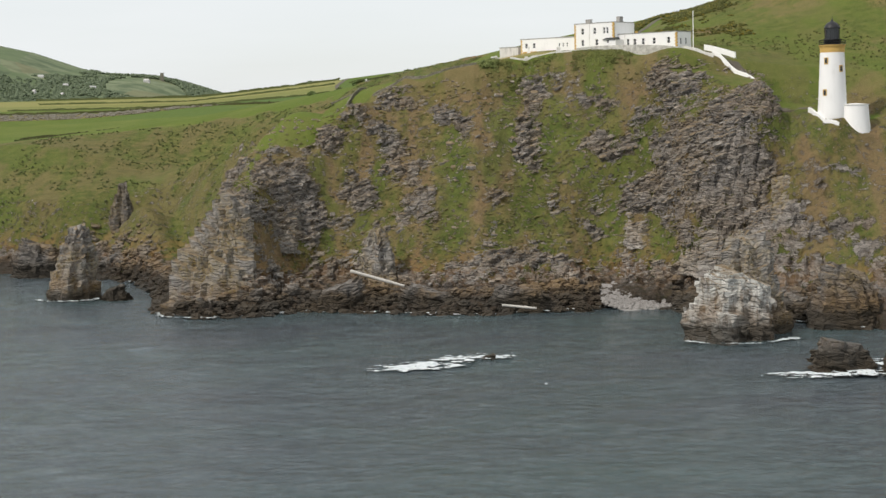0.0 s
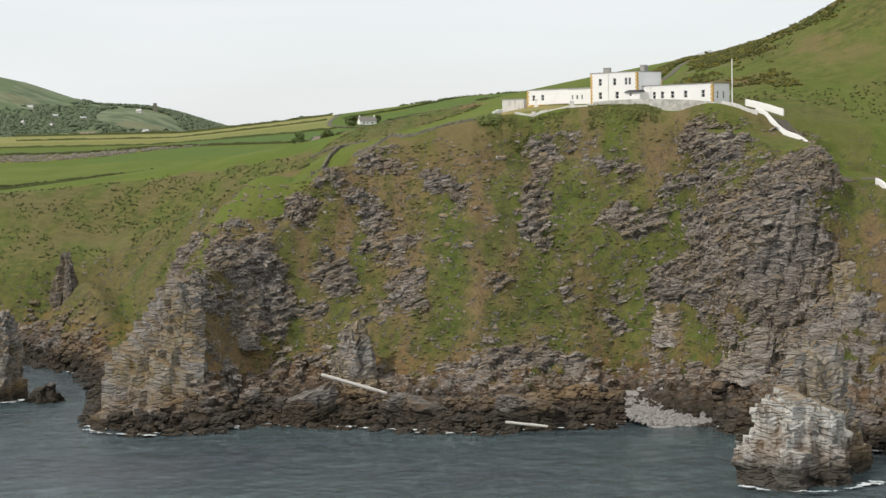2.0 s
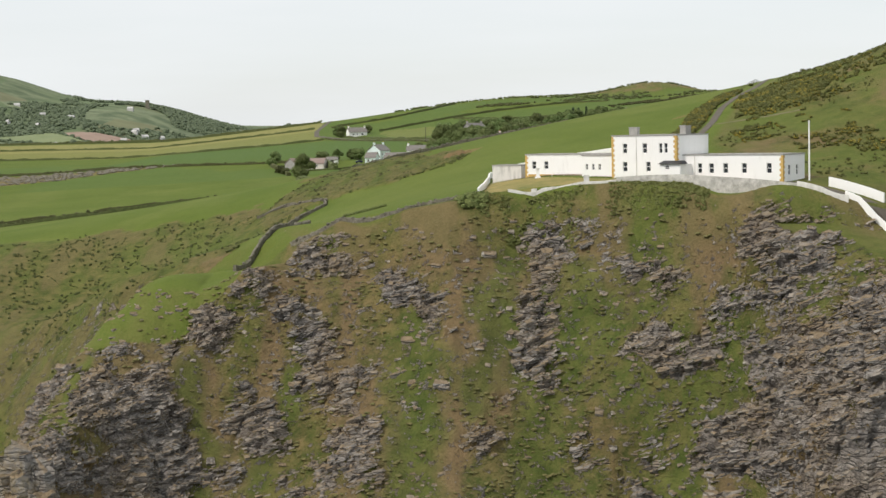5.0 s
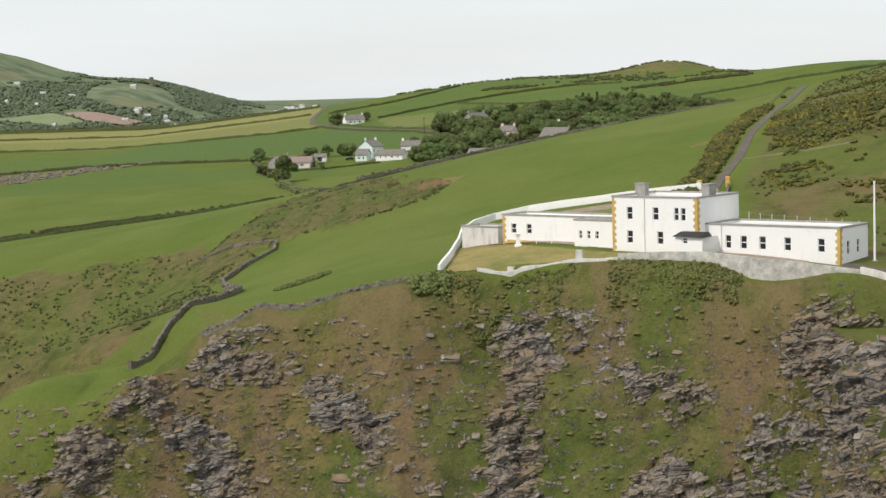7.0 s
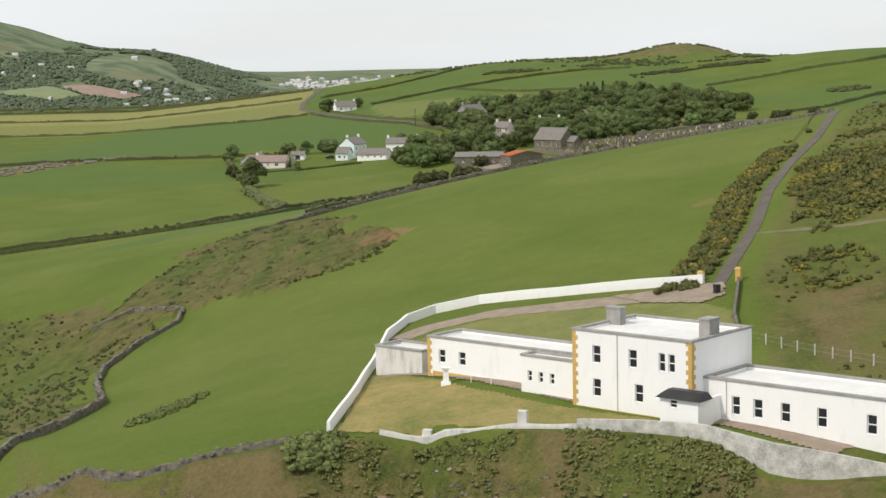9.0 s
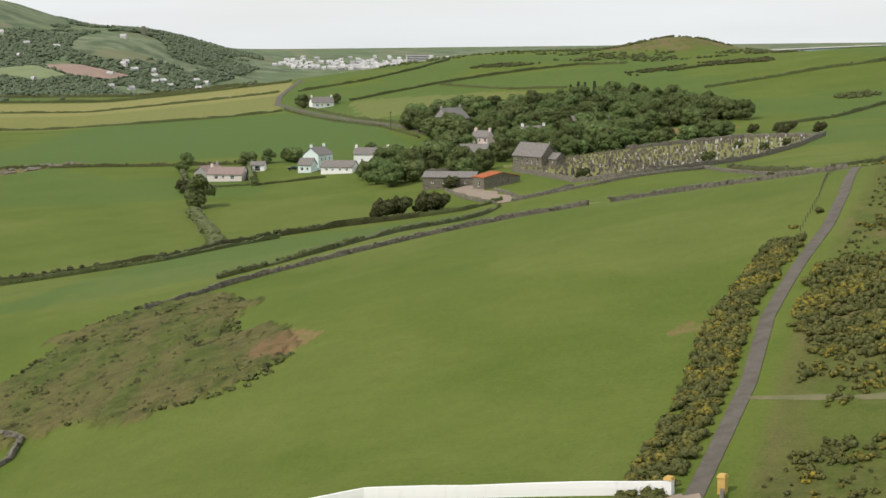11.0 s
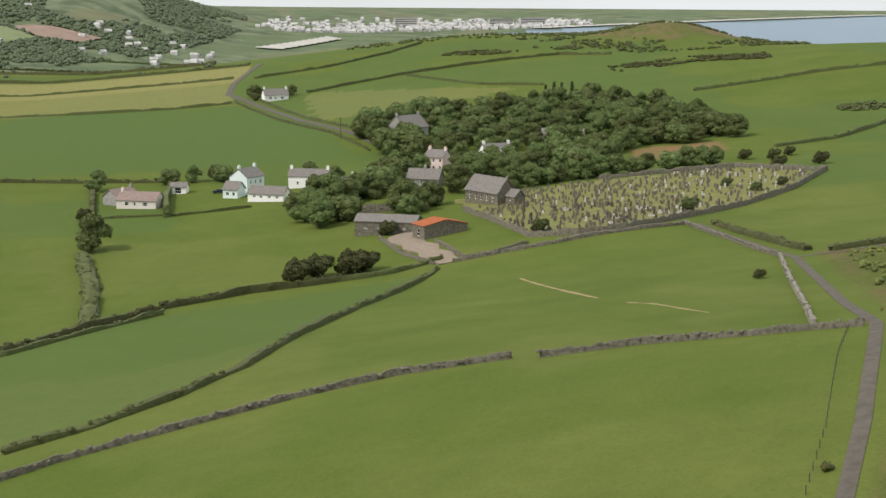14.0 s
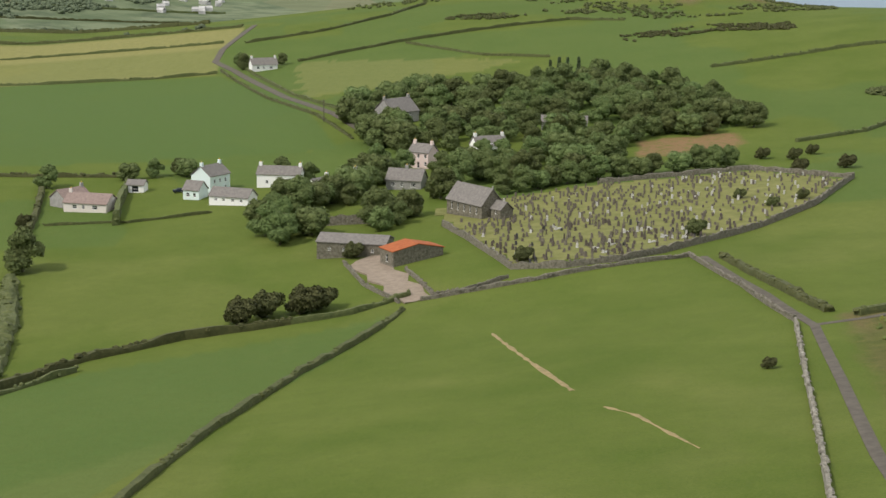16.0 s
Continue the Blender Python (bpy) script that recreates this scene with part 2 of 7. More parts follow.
def ground_material():
    m, nodes, links, b = material("ground", 0.95)
    b.inputs["Specular IOR Level"].default_value = 0.1
    at = nodes.new("ShaderNodeAttribute")
    at.attribute_name = "cover"
    at2 = nodes.new("ShaderNodeAttribute")
    at2.attribute_name = "land"
    s1, s2 = nodes.new("ShaderNodeSeparateColor"), nodes.new("ShaderNodeSeparateColor")
    links.new(at.outputs["Color"], s1.inputs["Color"])
    links.new(at2.outputs["Color"], s2.inputs["Color"])
    rockiness, rough, pale = s1.outputs[0], s1.outputs[1], s1.outputs[2]
    earth, far, water = s2.outputs[0], s2.outputs[1], s2.outputs[2]
    tone = at2.outputs["Alpha"]
    world_at = n_world(nodes, links)
    n1, n2, n3 = n_noise(nodes, links, 0.035, 4.0, world_at), n_noise(nodes, links, 0.30, 6.0, world_at, 0.7), n_noise(nodes, links, 2.2, 5.0, world_at, 0.7)
    # grazed grass
    g = n_mix(nodes, links, n_range(nodes, links, n1, 0.35, 0.65), (0.090, 0.131, 0.020), (0.124, 0.158, 0.031))
    g = n_mix(nodes, links, tone, g, (0.084, 0.139, 0.036))
    g = n_mix(nodes, links, pale, g, (0.30, 0.27, 0.105))
    g = n_mix(nodes, links, n_range(nodes, links, n2, 0.35, 0.7, 0.0, 0.35), g, (0.078, 0.105, 0.021))
    g = n_mix(nodes, links, n_range(nodes, links, n3, 0.50, 0.70, 0.0, 0.45), g, (0.162, 0.175, 0.048))
    g = n_mix(nodes, links, n_range(nodes, links, n3, 0.46, 0.32, 0.0, 0.5), g, (0.060, 0.092, 0.017))
    # rough grass, bracken and heath
    r = n_mix(nodes, links, n_range(nodes, links, n2, 0.38, 0.62), (0.068, 0.082, 0.023), (0.205, 0.158, 0.066))
    r = n_mix(nodes, links, n_range(nodes, links, n1, 0.47, 0.62, 0, 0.6), r, (0.094, 0.138, 0.028))
    r = n_mix(nodes, links, n_range(nodes, links, n3, 0.52, 0.72, 0, 0.7), r, (0.265, 0.20, 0.11))
    r = n_mix(nodes, links, n_range(nodes, links, n3, 0.45, 0.30, 0, 0.75), r, (0.036, 0.047, 0.015))
    gully = n_noise(nodes, links, 1.0, 3.0, n_world(nodes, links, (0.11, 0.03, 0.03)))
    r = n_mix(nodes, links, n_range(nodes, links, gully, 0.54, 0.64, 0, 0.45), r, n_mix(nodes, links, n3, (0.064, 0.098, 0.020), (0.140, 0.172, 0.040)))
    r = n_mix(nodes, links, n_range(nodes, links, gully, 0.53, 0.43, 0, 0.62), r, n_mix(nodes, links, n3, (0.13, 0.086, 0.050), (0.30, 0.20, 0.118)))
    r = n_mix(nodes, links, n_range(nodes, links, at.outputs["Alpha"], 0.15, 0.8, 0, 0.75), r, n_mix(nodes, links, n_range(nodes, links, n2, 0.35, 0.65), (0.056, 0.080, 0.019), (0.135, 0.160, 0.040)))
    c = n_mix(nodes, links, rough, g, r)
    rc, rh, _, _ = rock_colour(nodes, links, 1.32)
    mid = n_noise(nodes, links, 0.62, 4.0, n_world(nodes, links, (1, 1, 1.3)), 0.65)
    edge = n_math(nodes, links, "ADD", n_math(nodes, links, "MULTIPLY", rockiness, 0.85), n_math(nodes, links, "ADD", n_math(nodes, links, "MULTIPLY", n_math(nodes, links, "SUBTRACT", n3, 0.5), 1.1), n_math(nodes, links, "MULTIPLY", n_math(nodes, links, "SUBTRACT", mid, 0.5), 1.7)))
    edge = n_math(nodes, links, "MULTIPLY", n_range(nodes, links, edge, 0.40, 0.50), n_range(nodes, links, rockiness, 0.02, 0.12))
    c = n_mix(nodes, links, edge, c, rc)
    height = nodes.new("ShaderNodeSeparateXYZ")
    links.new(world_at, height.inputs[0])
    shore = n_math(nodes, links, "ADD", height.outputs["Z"], n_math(nodes, links, "MULTIPLY", n_math(nodes, links, "SUBTRACT", mid, 0.5), 9.0))
    c = n_mix(nodes, links, n_math(nodes, links, "MULTIPLY", n_range(nodes, links, shore, 16.0, 10.0, 0, 0.7), n_range(nodes, links, n2, 0.42, 0.58)), c, (0.22, 0.125, 0.055))
    c = n_mix(nodes, links, n_range(nodes, links, shore, 9.0, 5.0, 0, 0.85), c, (0.050, 0.042, 0.033))
    soil = n_mix(nodes, links, n3, (0.17, 0.10, 0.055), (0.32, 0.195, 0.105))
    c = n_mix(nodes, links, n_math(nodes, links, "MULTIPLY", earth, n_range(nodes, links, n2, 0.36, 0.52, 0.25, 1.0)), c, soil)
    # far plain: a patchwork of small fields, woods and roofs, haze greyed into its colours
    vor = nodes.new("ShaderNodeTexVoronoi")
    vor.inputs["Scale"].default_value = 0.011
    links.new(n_world(nodes, links, (1, 0.45, 0)), vor.inputs["Vector"])
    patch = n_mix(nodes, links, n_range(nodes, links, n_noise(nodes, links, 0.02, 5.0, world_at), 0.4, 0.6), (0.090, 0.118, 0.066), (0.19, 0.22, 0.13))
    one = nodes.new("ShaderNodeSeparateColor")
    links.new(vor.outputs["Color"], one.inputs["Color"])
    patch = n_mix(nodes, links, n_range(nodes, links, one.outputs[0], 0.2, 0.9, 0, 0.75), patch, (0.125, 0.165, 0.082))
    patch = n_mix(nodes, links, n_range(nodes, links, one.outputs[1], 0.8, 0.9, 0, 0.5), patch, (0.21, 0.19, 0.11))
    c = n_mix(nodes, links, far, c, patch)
    c = n_mix(nodes, links, water, c, (0.16, 0.235, 0.30))
    links.new(c, b.inputs["Base Color"])
    links.new(n_range(nodes, links, water, 0, 1, 0.95, 0.3), b.inputs["Roughness"])
    grass_h = n_math(nodes, links, "ADD", n_math(nodes, links, "MULTIPLY", n3, n_range(nodes, links, rough, 0, 1, 0.25, 1.0)), n_math(nodes, links, "MULTIPLY", rh, n_math(nodes, links, "MULTIPLY", edge, 3.0)))
    n_bump(nodes, links, b, grass_h, 0.8, 0.7)
    return m


def rock_material(name, guano=0.0, lichen=0.0, gain=1.25, tide_line=5.5):
    m, nodes, links, b = material(name, 0.85)
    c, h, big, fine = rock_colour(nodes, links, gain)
    z = nodes.new("ShaderNodeSeparateXYZ")
    links.new(n_world(nodes, links), z.inputs[0])
    if lichen:
        k = n_math(nodes, links, "MULTIPLY", n_range(nodes, links, big, 0.42, 0.60), n_range(nodes, links, fine, 0.40, 0.62, 0, lichen))
        c = n_mix(nodes, links, k, c, (0.27, 0.195, 0.06))
    if guano:
        streak = n_noise(nodes, links, 1.0, 6.0, n_world(nodes, links, (0.45, 0.45, 0.12)), 0.7)
        c = n_mix(nodes, links, n_range(nodes, links, streak, 0.40, 0.53, 0, guano), c, (0.62, 0.61, 0.57))
    turf = nodes.new("ShaderNodeSeparateXYZ")
    links.new(nodes.new("ShaderNodeNewGeometry").outputs["True Normal"], turf.inputs[0])
    k = n_math(nodes, links, "MULTIPLY", n_range(nodes, links, turf.outputs["Z"], 0.55, 0.8), n_range(nodes, links, z.outputs["Z"], 9.0, 14.0, 0, 0.8))
    c = n_mix(nodes, links, k, c, n_mix(nodes, links, fine, (0.14, 0.10, 0.05), (0.32, 0.23, 0.13)))
    tide = n_math(nodes, links, "ADD", z.outputs["Z"], n_math(nodes, links, "MULTIPLY", fine, 3.0))
    c = n_mix(nodes, links, n_math(nodes, links, "MULTIPLY", n_range(nodes, links, tide, tide_line + 7, tide_line + 2, 0, 0.55), n_range(nodes, links, big, 0.38, 0.55)), c, (0.20, 0.12, 0.055))
    c = n_mix(nodes, links, n_range(nodes, links, tide, tide_line + 1, tide_line - 1.2, 0, 0.88), c, (0.045, 0.038, 0.028))
    links.new(c, b.inputs["Base Color"])
    n_bump(nodes, links, b, h, 0.9, 0.8)
    return m


def sea_material():
    m, nodes, links, b = material("sea_water", 0.16)
    b.inputs["Specular IOR Level"].default_value = 0.5
    v = n_world(nodes, links, (1, 1.5, 1), (0, 0, 0.5))
    swell, chop = n_noise(nodes, links, 0.055, 4.0, v), n_noise(nodes, links, 0.32, 6.0, v, 0.65)
    shoal = n_noise(nodes, links, 0.012, 3.0, v)
    c = n_mix(nodes, links, n_range(nodes, links, shoal, 0.35, 0.65), (0.046, 0.060, 0.072), (0.050, 0.080, 0.082))
    caps = n_noise(nodes, links, 0.19, 8.0, n_world(nodes, links, (1.4, 0.55, 1), (0, 0, 0.2)), 0.72)
    # light on the wavelets put into the colour: pale crests, dark troughs
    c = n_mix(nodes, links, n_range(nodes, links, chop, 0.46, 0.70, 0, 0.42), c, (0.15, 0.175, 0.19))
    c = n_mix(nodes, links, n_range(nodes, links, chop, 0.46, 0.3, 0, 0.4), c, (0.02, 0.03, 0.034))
    foam = n_range(nodes, links, caps, 0.715, 0.75)
    c = n_mix(nodes, links, foam, c, (0.7, 0.72, 0.72))
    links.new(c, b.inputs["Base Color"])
    links.new(n_range(nodes, links, foam, 0, 1, 0.14, 0.8), b.inputs["Roughness"])
    h = n_math(nodes, links, "ADD", n_math(nodes, links, "MULTIPLY", swell, 2.2), chop)
    n_bump(nodes, links, b, h, 0.9, 1.0)
    return m


def leaf_material(name, low, high, flower=None, amount=0.6):
    m, nodes, links, b = material(name, 0.75)
    info, geo = nodes.new("ShaderNodeObjectInfo"), nodes.new("ShaderNodeNewGeometry")
    v = n_world(nodes, links)
    f = n_noise(nodes, links, 0.9, 6.0, v, 0.7)
    c = n_mix(nodes, links, n_range(nodes, links, f, 0.3, 0.7), low, high)
    c = n_mix(nodes, links, n_range(nodes, links, geo.outputs["Random Per Island"], 0, 1, 0.0, 0.35), c, tuple(0.7 * k for k in low))
    tint = nodes.new("ShaderNodeHueSaturation")
    links.new(n_range(nodes, links, info.outputs["Random"], 0, 1, 0.72, 1.28), tint.inputs["Value"])
    links.new(n_range(nodes, links, info.outputs["Random"], 0, 1, 0.488, 0.525), tint.inputs["Hue"])
    links.new(c, tint.inputs["Color"])
    c = tint.outputs["Color"]
    if flower:
        c = n_mix(nodes, links, n_math(nodes, links, "MULTIPLY", n_range(nodes, links, n_noise(nodes, links, 1.9, 7.0, v, 0.78), 0.48, 0.58, 0, amount), n_range(nodes, links, n_noise(nodes, links, 0.22, 3.0, v), 0.47, 0.64, 0.03, 1.0)), c, flower)
    links.new(c, b.inputs["Base Color"])
    n_bump(nodes, links, b, f, 0.8, 0.3)
    return m


def glass_material():
    m, nodes, links, b = material("window_glass", 0.08)
    b.inputs["Base Color"].default_value = (0.02, 0.023, 0.026, 1)
    b.inputs["Specular IOR Level"].default_value = 0.5
    return m


def wall_paint(name, base, dirt, amount=0.5, least=0.45):
    """Painted render with run-down streaks and patches of grime."""
    m, nodes, links, b = material(name, 0.8)
    streak = n_noise(nodes, links, 1.0, 6.0, n_world(nodes, links, (1.3, 1.3, 0.22)), 0.7)
    patch = n_noise(nodes, links, 0.35, 6.0, n_world(nodes, links), 0.7)
    f = n_math(nodes, links, "MULTIPLY", n_range(nodes, links, streak, least + 0.05, 0.72), n_range(nodes, links, patch, least, 0.65, 0, amount))
    links.new(n_mix(nodes, links, f, base, dirt), b.inputs["Base Color"])
    n_bump(nodes, links, b, patch, 0.2, 0.03)
    return m


M_GROUND, M_SEA, M_GLASS = ground_material(), sea_material(), glass_material()
M_ROCK, M_ROCK_LICHEN, M_ROCK_WHITE = rock_material("slate_rock", 0.15, 0.35), rock_material("lichened_rock", 0.22, 1.0, 0.92), rock_material("whitened_rock", 0.9, 0.3, 1.0, 7.0)
M_ROCK_SHORE = rock_material("shore_rock", 0.05, 0.6, 0.72, 7.5)
M_WHITE = wall_paint("white_render", (0.87, 0.86, 0.84), (0.46, 0.44, 0.40), 0.32)
M_WHITE_WORN = wall_paint("worn_white_render", (0.66, 0.64, 0.60), (0.20, 0.19, 0.165), 1.0, 0.38)
M_OCHRE = plain("ochre_paint", (0.52, 0.33, 0.09), (0.62, 0.42, 0.15), 0.8)
M_SLATE = plain("roof_slate", (0.13, 0.118, 0.108), (0.26, 0.238, 0.215), 1.2, 0.6)
M_FELT = plain("pale_roof_felt", (0.62, 0.61, 0.58), (0.78, 0.77, 0.74), 0.35)
M_GREY = plain("grey_cement", (0.24, 0.235, 0.22), (0.40, 0.385, 0.36), 1.0)
M_BLACK = plain("black_paint", (0.018, 0.018, 0.02), (0.04, 0.04, 0.042), 1.0, 0.45)
M_STONE = plain("field_stone", (0.068, 0.066, 0.045), (0.30, 0.27, 0.215), 1.6, 0.9, 0.9, 0.15)
M_TARMAC = plain("worn_tarmac", (0.082, 0.071, 0.057), (0.148, 0.129, 0.104), 0.5, 0.9)
M_GRAVEL = plain("farm_gravel", (0.22, 0.175, 0.13), (0.34, 0.275, 0.215), 0.6, 0.95)
M_LAWN = plain("dry_lawn", (0.125, 0.145, 0.035), (0.34, 0.255, 0.10), 0.2, 0.95)
M_YARD_LAWN = plain("yard_lawn", (0.115, 0.145, 0.035), (0.22, 0.205, 0.07), 0.2, 0.95)
M_SAND = plain("beach_sand", (0.42, 0.40, 0.35), (0.55, 0.53, 0.48), 0.02)
M_HEDGE = leaf_material("hedge_leaves", (0.058, 0.070, 0.022), (0.140, 0.142, 0.052))
M_LEAF = leaf_material("tree_leaves", (0.084, 0.118, 0.036), (0.205, 0.238, 0.082))
M_LEAF_DARK = leaf_material("conifer_needles", (0.052, 0.076, 0.034), (0.105, 0.132, 0.060))
M_GORSE = leaf_material("gorse_leaves", (0.082, 0.104, 0.028), (0.185, 0.195, 0.058), (0.56, 0.40, 0.03), 0.55)
# far broadleaf trees, with distance haze put into a greyer, bluer leaf colour
M_HAZED_WOOD = leaf_material("hazed_broadleaf_wood", (0.090, 0.120, 0.068), (0.175, 0.205, 0.12))
M_TRACK = plain("trodden_turf", (0.115, 0.125, 0.048), (0.19, 0.165, 0.095), 0.5, 0.95)
M_ROOF_BROWN = plain("brown_roof_tile", (0.20, 0.145, 0.125), (0.33, 0.25, 0.22), 1.2, 0.75)
M_SOIL = plain("dry_soil", (0.24, 0.165, 0.125), (0.36, 0.26, 0.20), 0.05)
M_MEADOW = plain("mown_meadow", (0.15, 0.19, 0.085), (0.22, 0.25, 0.12), 0.03)
M_CLIFF_GREEN = leaf_material("cliff_tussock", (0.105, 0.115, 0.035), (0.235, 0.195, 0.080))
M_SCRUB = leaf_material("scrub_leaves", (0.090, 0.115, 0.032), (0.205, 0.210, 0.070))
M_RANK = leaf_material("rank_grass", (0.125, 0.150, 0.040), (0.27, 0.265, 0.095))
M_STONE_PALE = plain("pale_field_stone", (0.13, 0.12, 0.095), (0.46, 0.43, 0.36), 1.6, 0.9, 0.9, 0.15)
M_BARK = plain("bark", (0.06, 0.05, 0.04), (0.13, 0.11, 0.09), 3.0, 0.95, 0.8, 0.05)
M_FOAM = plain("sea_foam", (0.36, 0.42, 0.43), (0.84, 0.85, 0.85), 1.4, 0.9)
M_RUST = plain("rusted_iron_roof", (0.30, 0.075, 0.025), (0.46, 0.15, 0.055), 0.8)
M_WOOD = plain("bleached_timber", (0.42, 0.39, 0.35), (0.62, 0.59, 0.54), 2.0)
M_SHINGLE = plain("beach_shingle", (0.20, 0.185, 0.17), (0.38, 0.36, 0.34), 1.6, 0.9, 0.9, 0.1)


# ---- building blocks ----
def thing(name, label, category, m=None, group="", kind=""):
    ob = new(name)
    ob.empty_display_size = 0.3
    if m is not None:
        ob.matrix_world = m
    return tagged(ob, label, category, group, kind)


def mesh_of(name, bm, mat, smooth_faces=False):
    me = bpy.data.meshes.new(name)
    bm.normal_update()
    bm.to_mesh(me)
    bm.free()
    me.materials.append(mat)
    if smooth_faces:
        me.polygons.foreach_set("use_smooth", [True] * len(me.polygons))
    return me


def part(name, bm, mat, parent, label="", m=None, smooth_faces=False):
    ob = new(name, bm if isinstance(bm, bpy.types.Mesh) else mesh_of(name, bm, mat, smooth_faces))
    ob.parent = parent
    if m is not None:
        ob.matrix_local = m
    return tagged(ob, label)


def solo(name, bm, mat, label, category, m=None, group="", kind="", smooth_faces=False):
    ob = new(name, bm if isinstance(bm, bpy.types.Mesh) else mesh_of(name, bm, mat, smooth_faces))
    if m is not None:
        ob.matrix_world = m
    return tagged(ob, label, category, group, kind)


def add_box(bm, x0, x1, y0, y1, z0, z1, taper=0.0):
    t = taper
    v = [bm.verts.new(p) for p in ((x0, y0, z0), (x1, y0, z0), (x1, y1, z0), (x0, y1, z0), (x0 + t, y0 + t, z1), (x1 - t, y0 + t, z1), (x1 - t, y1 - t, z1), (x0 + t, y1 - t, z1))]
    for f in ((3, 2, 1, 0), (4, 5, 6, 7), (0, 1, 5, 4), (1, 2, 6, 5), (2, 3, 7, 6), (3, 0, 4, 7)):
        bm.faces.new([v[i] for i in f])
    return v


def box(x0, x1, y0, y1, z0, z1, taper=0.0):
    bm = bmesh.new()
    add_box(bm, x0, x1, y0, y1, z0, z1, taper)
    return bm


def lathe(profile, sides=28):
    """A turned solid from rows of (radius, height)."""
    bm = bmesh.new()
    rings = [[bm.verts.new((r * math.cos(2 * math.pi * k / sides), r * math.sin(2 * math.pi * k / sides), z)) for k in range(sides)] for r, z in profile]
    for a, b in zip(rings[:-1], rings[1:]):
        for k in range(sides):
            bm.faces.new((a[k], a[(k + 1) % sides], b[(k + 1) % sides], b[k]))
    bm.faces.new(rings[0][::-1])
    bm.faces.new(rings[-1])
    return bm


def pierced_wall(length, z0, z1, thick, holes):
    """A wall along x from 0 to length, its outer face at y = 0, with through openings (x0, x1, z0, z1)."""
    bm = bmesh.new()
    xs = sorted({0, length, *(v for h in holes for v in h[:2])})
    zs = sorted({z0, z1, *(v for h in holes for v in h[2:])})
    solid = lambda i, k: 0 <= i < len(xs) - 1 and 0 <= k < len(zs) - 1 and not any(h[0] <= (xs[i] + xs[i + 1]) / 2 <= h[1] and h[2] <= (zs[k] + zs[k + 1]) / 2 <= h[3] for h in holes)  # noqa: E731
    for i in range(len(xs) - 1):
        for k in range(len(zs) - 1):
            if not solid(i, k):
                continue
            a, b, c, d = xs[i], xs[i + 1], zs[k], zs[k + 1]
            quads = [((a, 0, c), (b, 0, c), (b, 0, d), (a, 0, d)), ((b, thick, c), (a, thick, c), (a, thick, d), (b, thick, d))]
            if not solid(i - 1, k):
                quads.append(((a, thick, c), (a, 0, c), (a, 0, d), (a, thick, d)))
            if not solid(i + 1, k):
                quads.append(((b, 0, c), (b, thick, c), (b, thick, d), (b, 0, d)))
            if not solid(i, k - 1):
                quads.append(((a, thick, c), (b, thick, c), (b, 0, c), (a, 0, c)))
            if not solid(i, k + 1):
                quads.append(((a, 0, d), (b, 0, d), (b, thick, d), (a, thick, d)))
            for q in quads:
                bm.faces.new([bm.verts.new(p) for p in q])
    bmesh.ops.remove_doubles(bm, verts=bm.verts, dist=0.001)
    return bm


def value_noise(x, y, z=0.0, seed=0):
    """Smooth noise from 0 to 1 at arrays of places."""
    x, y, z = np.broadcast_arrays(np.asarray(x, float), np.asarray(y, float), np.asarray(z, float))
    i, j, k = np.floor(x).astype(np.int64), np.floor(y).astype(np.int64), np.floor(z).astype(np.int64)
    u, v, w = x - i, y - j, z - k
    u, v, w = u * u * (3 - 2 * u), v * v * (3 - 2 * v), w * w * (3 - 2 * w)

    def h(a, b, c):
        n = (a * 374761393 + b * 668265263 + c * 1274126177 + seed * 974634777) & 0xFFFFFFFF
        n = ((n ^ (n >> 13)) * 1274126177) & 0xFFFFFFFF
        return ((n ^ (n >> 16)) & 0xFFFF) / 65535.0

    lo = (h(i, j, k) * (1 - u) + h(i + 1, j, k) * u) * (1 - v) + (h(i, j + 1, k) * (1 - u) + h(i + 1, j + 1, k) * u) * v
    hi = (h(i, j, k + 1) * (1 - u) + h(i + 1, j, k + 1) * u) * (1 - v) + (h(i, j + 1, k + 1) * (1 - u) + h(i + 1, j + 1, k + 1) * u) * v
    return lo * (1 - w) + hi * w


def fbm(x, y, z=0.0, octaves=4, seed=0):
    total, size, norm = 0.0, 1.0, 0.0
    for o in range(octaves):
        total = total + size * value_noise(x * 2**o, y * 2**o, np.asarray(z) * 2**o, seed + o)
        norm += size
        size *= 0.5
    return total / norm


def inside(x, y, poly):
    hit = np.zeros(np.shape(x), bool)
    for (ax, ay), (bx, by) in zip(poly, poly[1:] + poly[:1]):
        hit ^= ((ay > y) != (by > y)) & (x < (bx - ax) * (y - ay) / (by - ay + 1e-9) + ax)
    return hit


GRID_X, GRID_Y = np.arange(-400, 451, 1.5), np.arange(380, 1761, 1.5)
GRID_Z = ground(*np.meshgrid(GRID_X, GRID_Y))


def gz(x, y):
    """Height of the ground, from a grid where the plan is dense."""
    u, v = (x + 400) / 1.5, (y - 380) / 1.5
    i, j = int(u), int(v)
    if u < 0 or v < 0 or i >= len(GRID_X) - 1 or j >= len(GRID_Y) - 1:
        return float(ground(x, y))
    u, v = u - i, v - j
    return float((GRID_Z[j, i] * (1 - u) + GRID_Z[j, i + 1] * u) * (1 - v) + (GRID_Z[j + 1, i] * (1 - u) + GRID_Z[j + 1, i + 1] * u) * v)


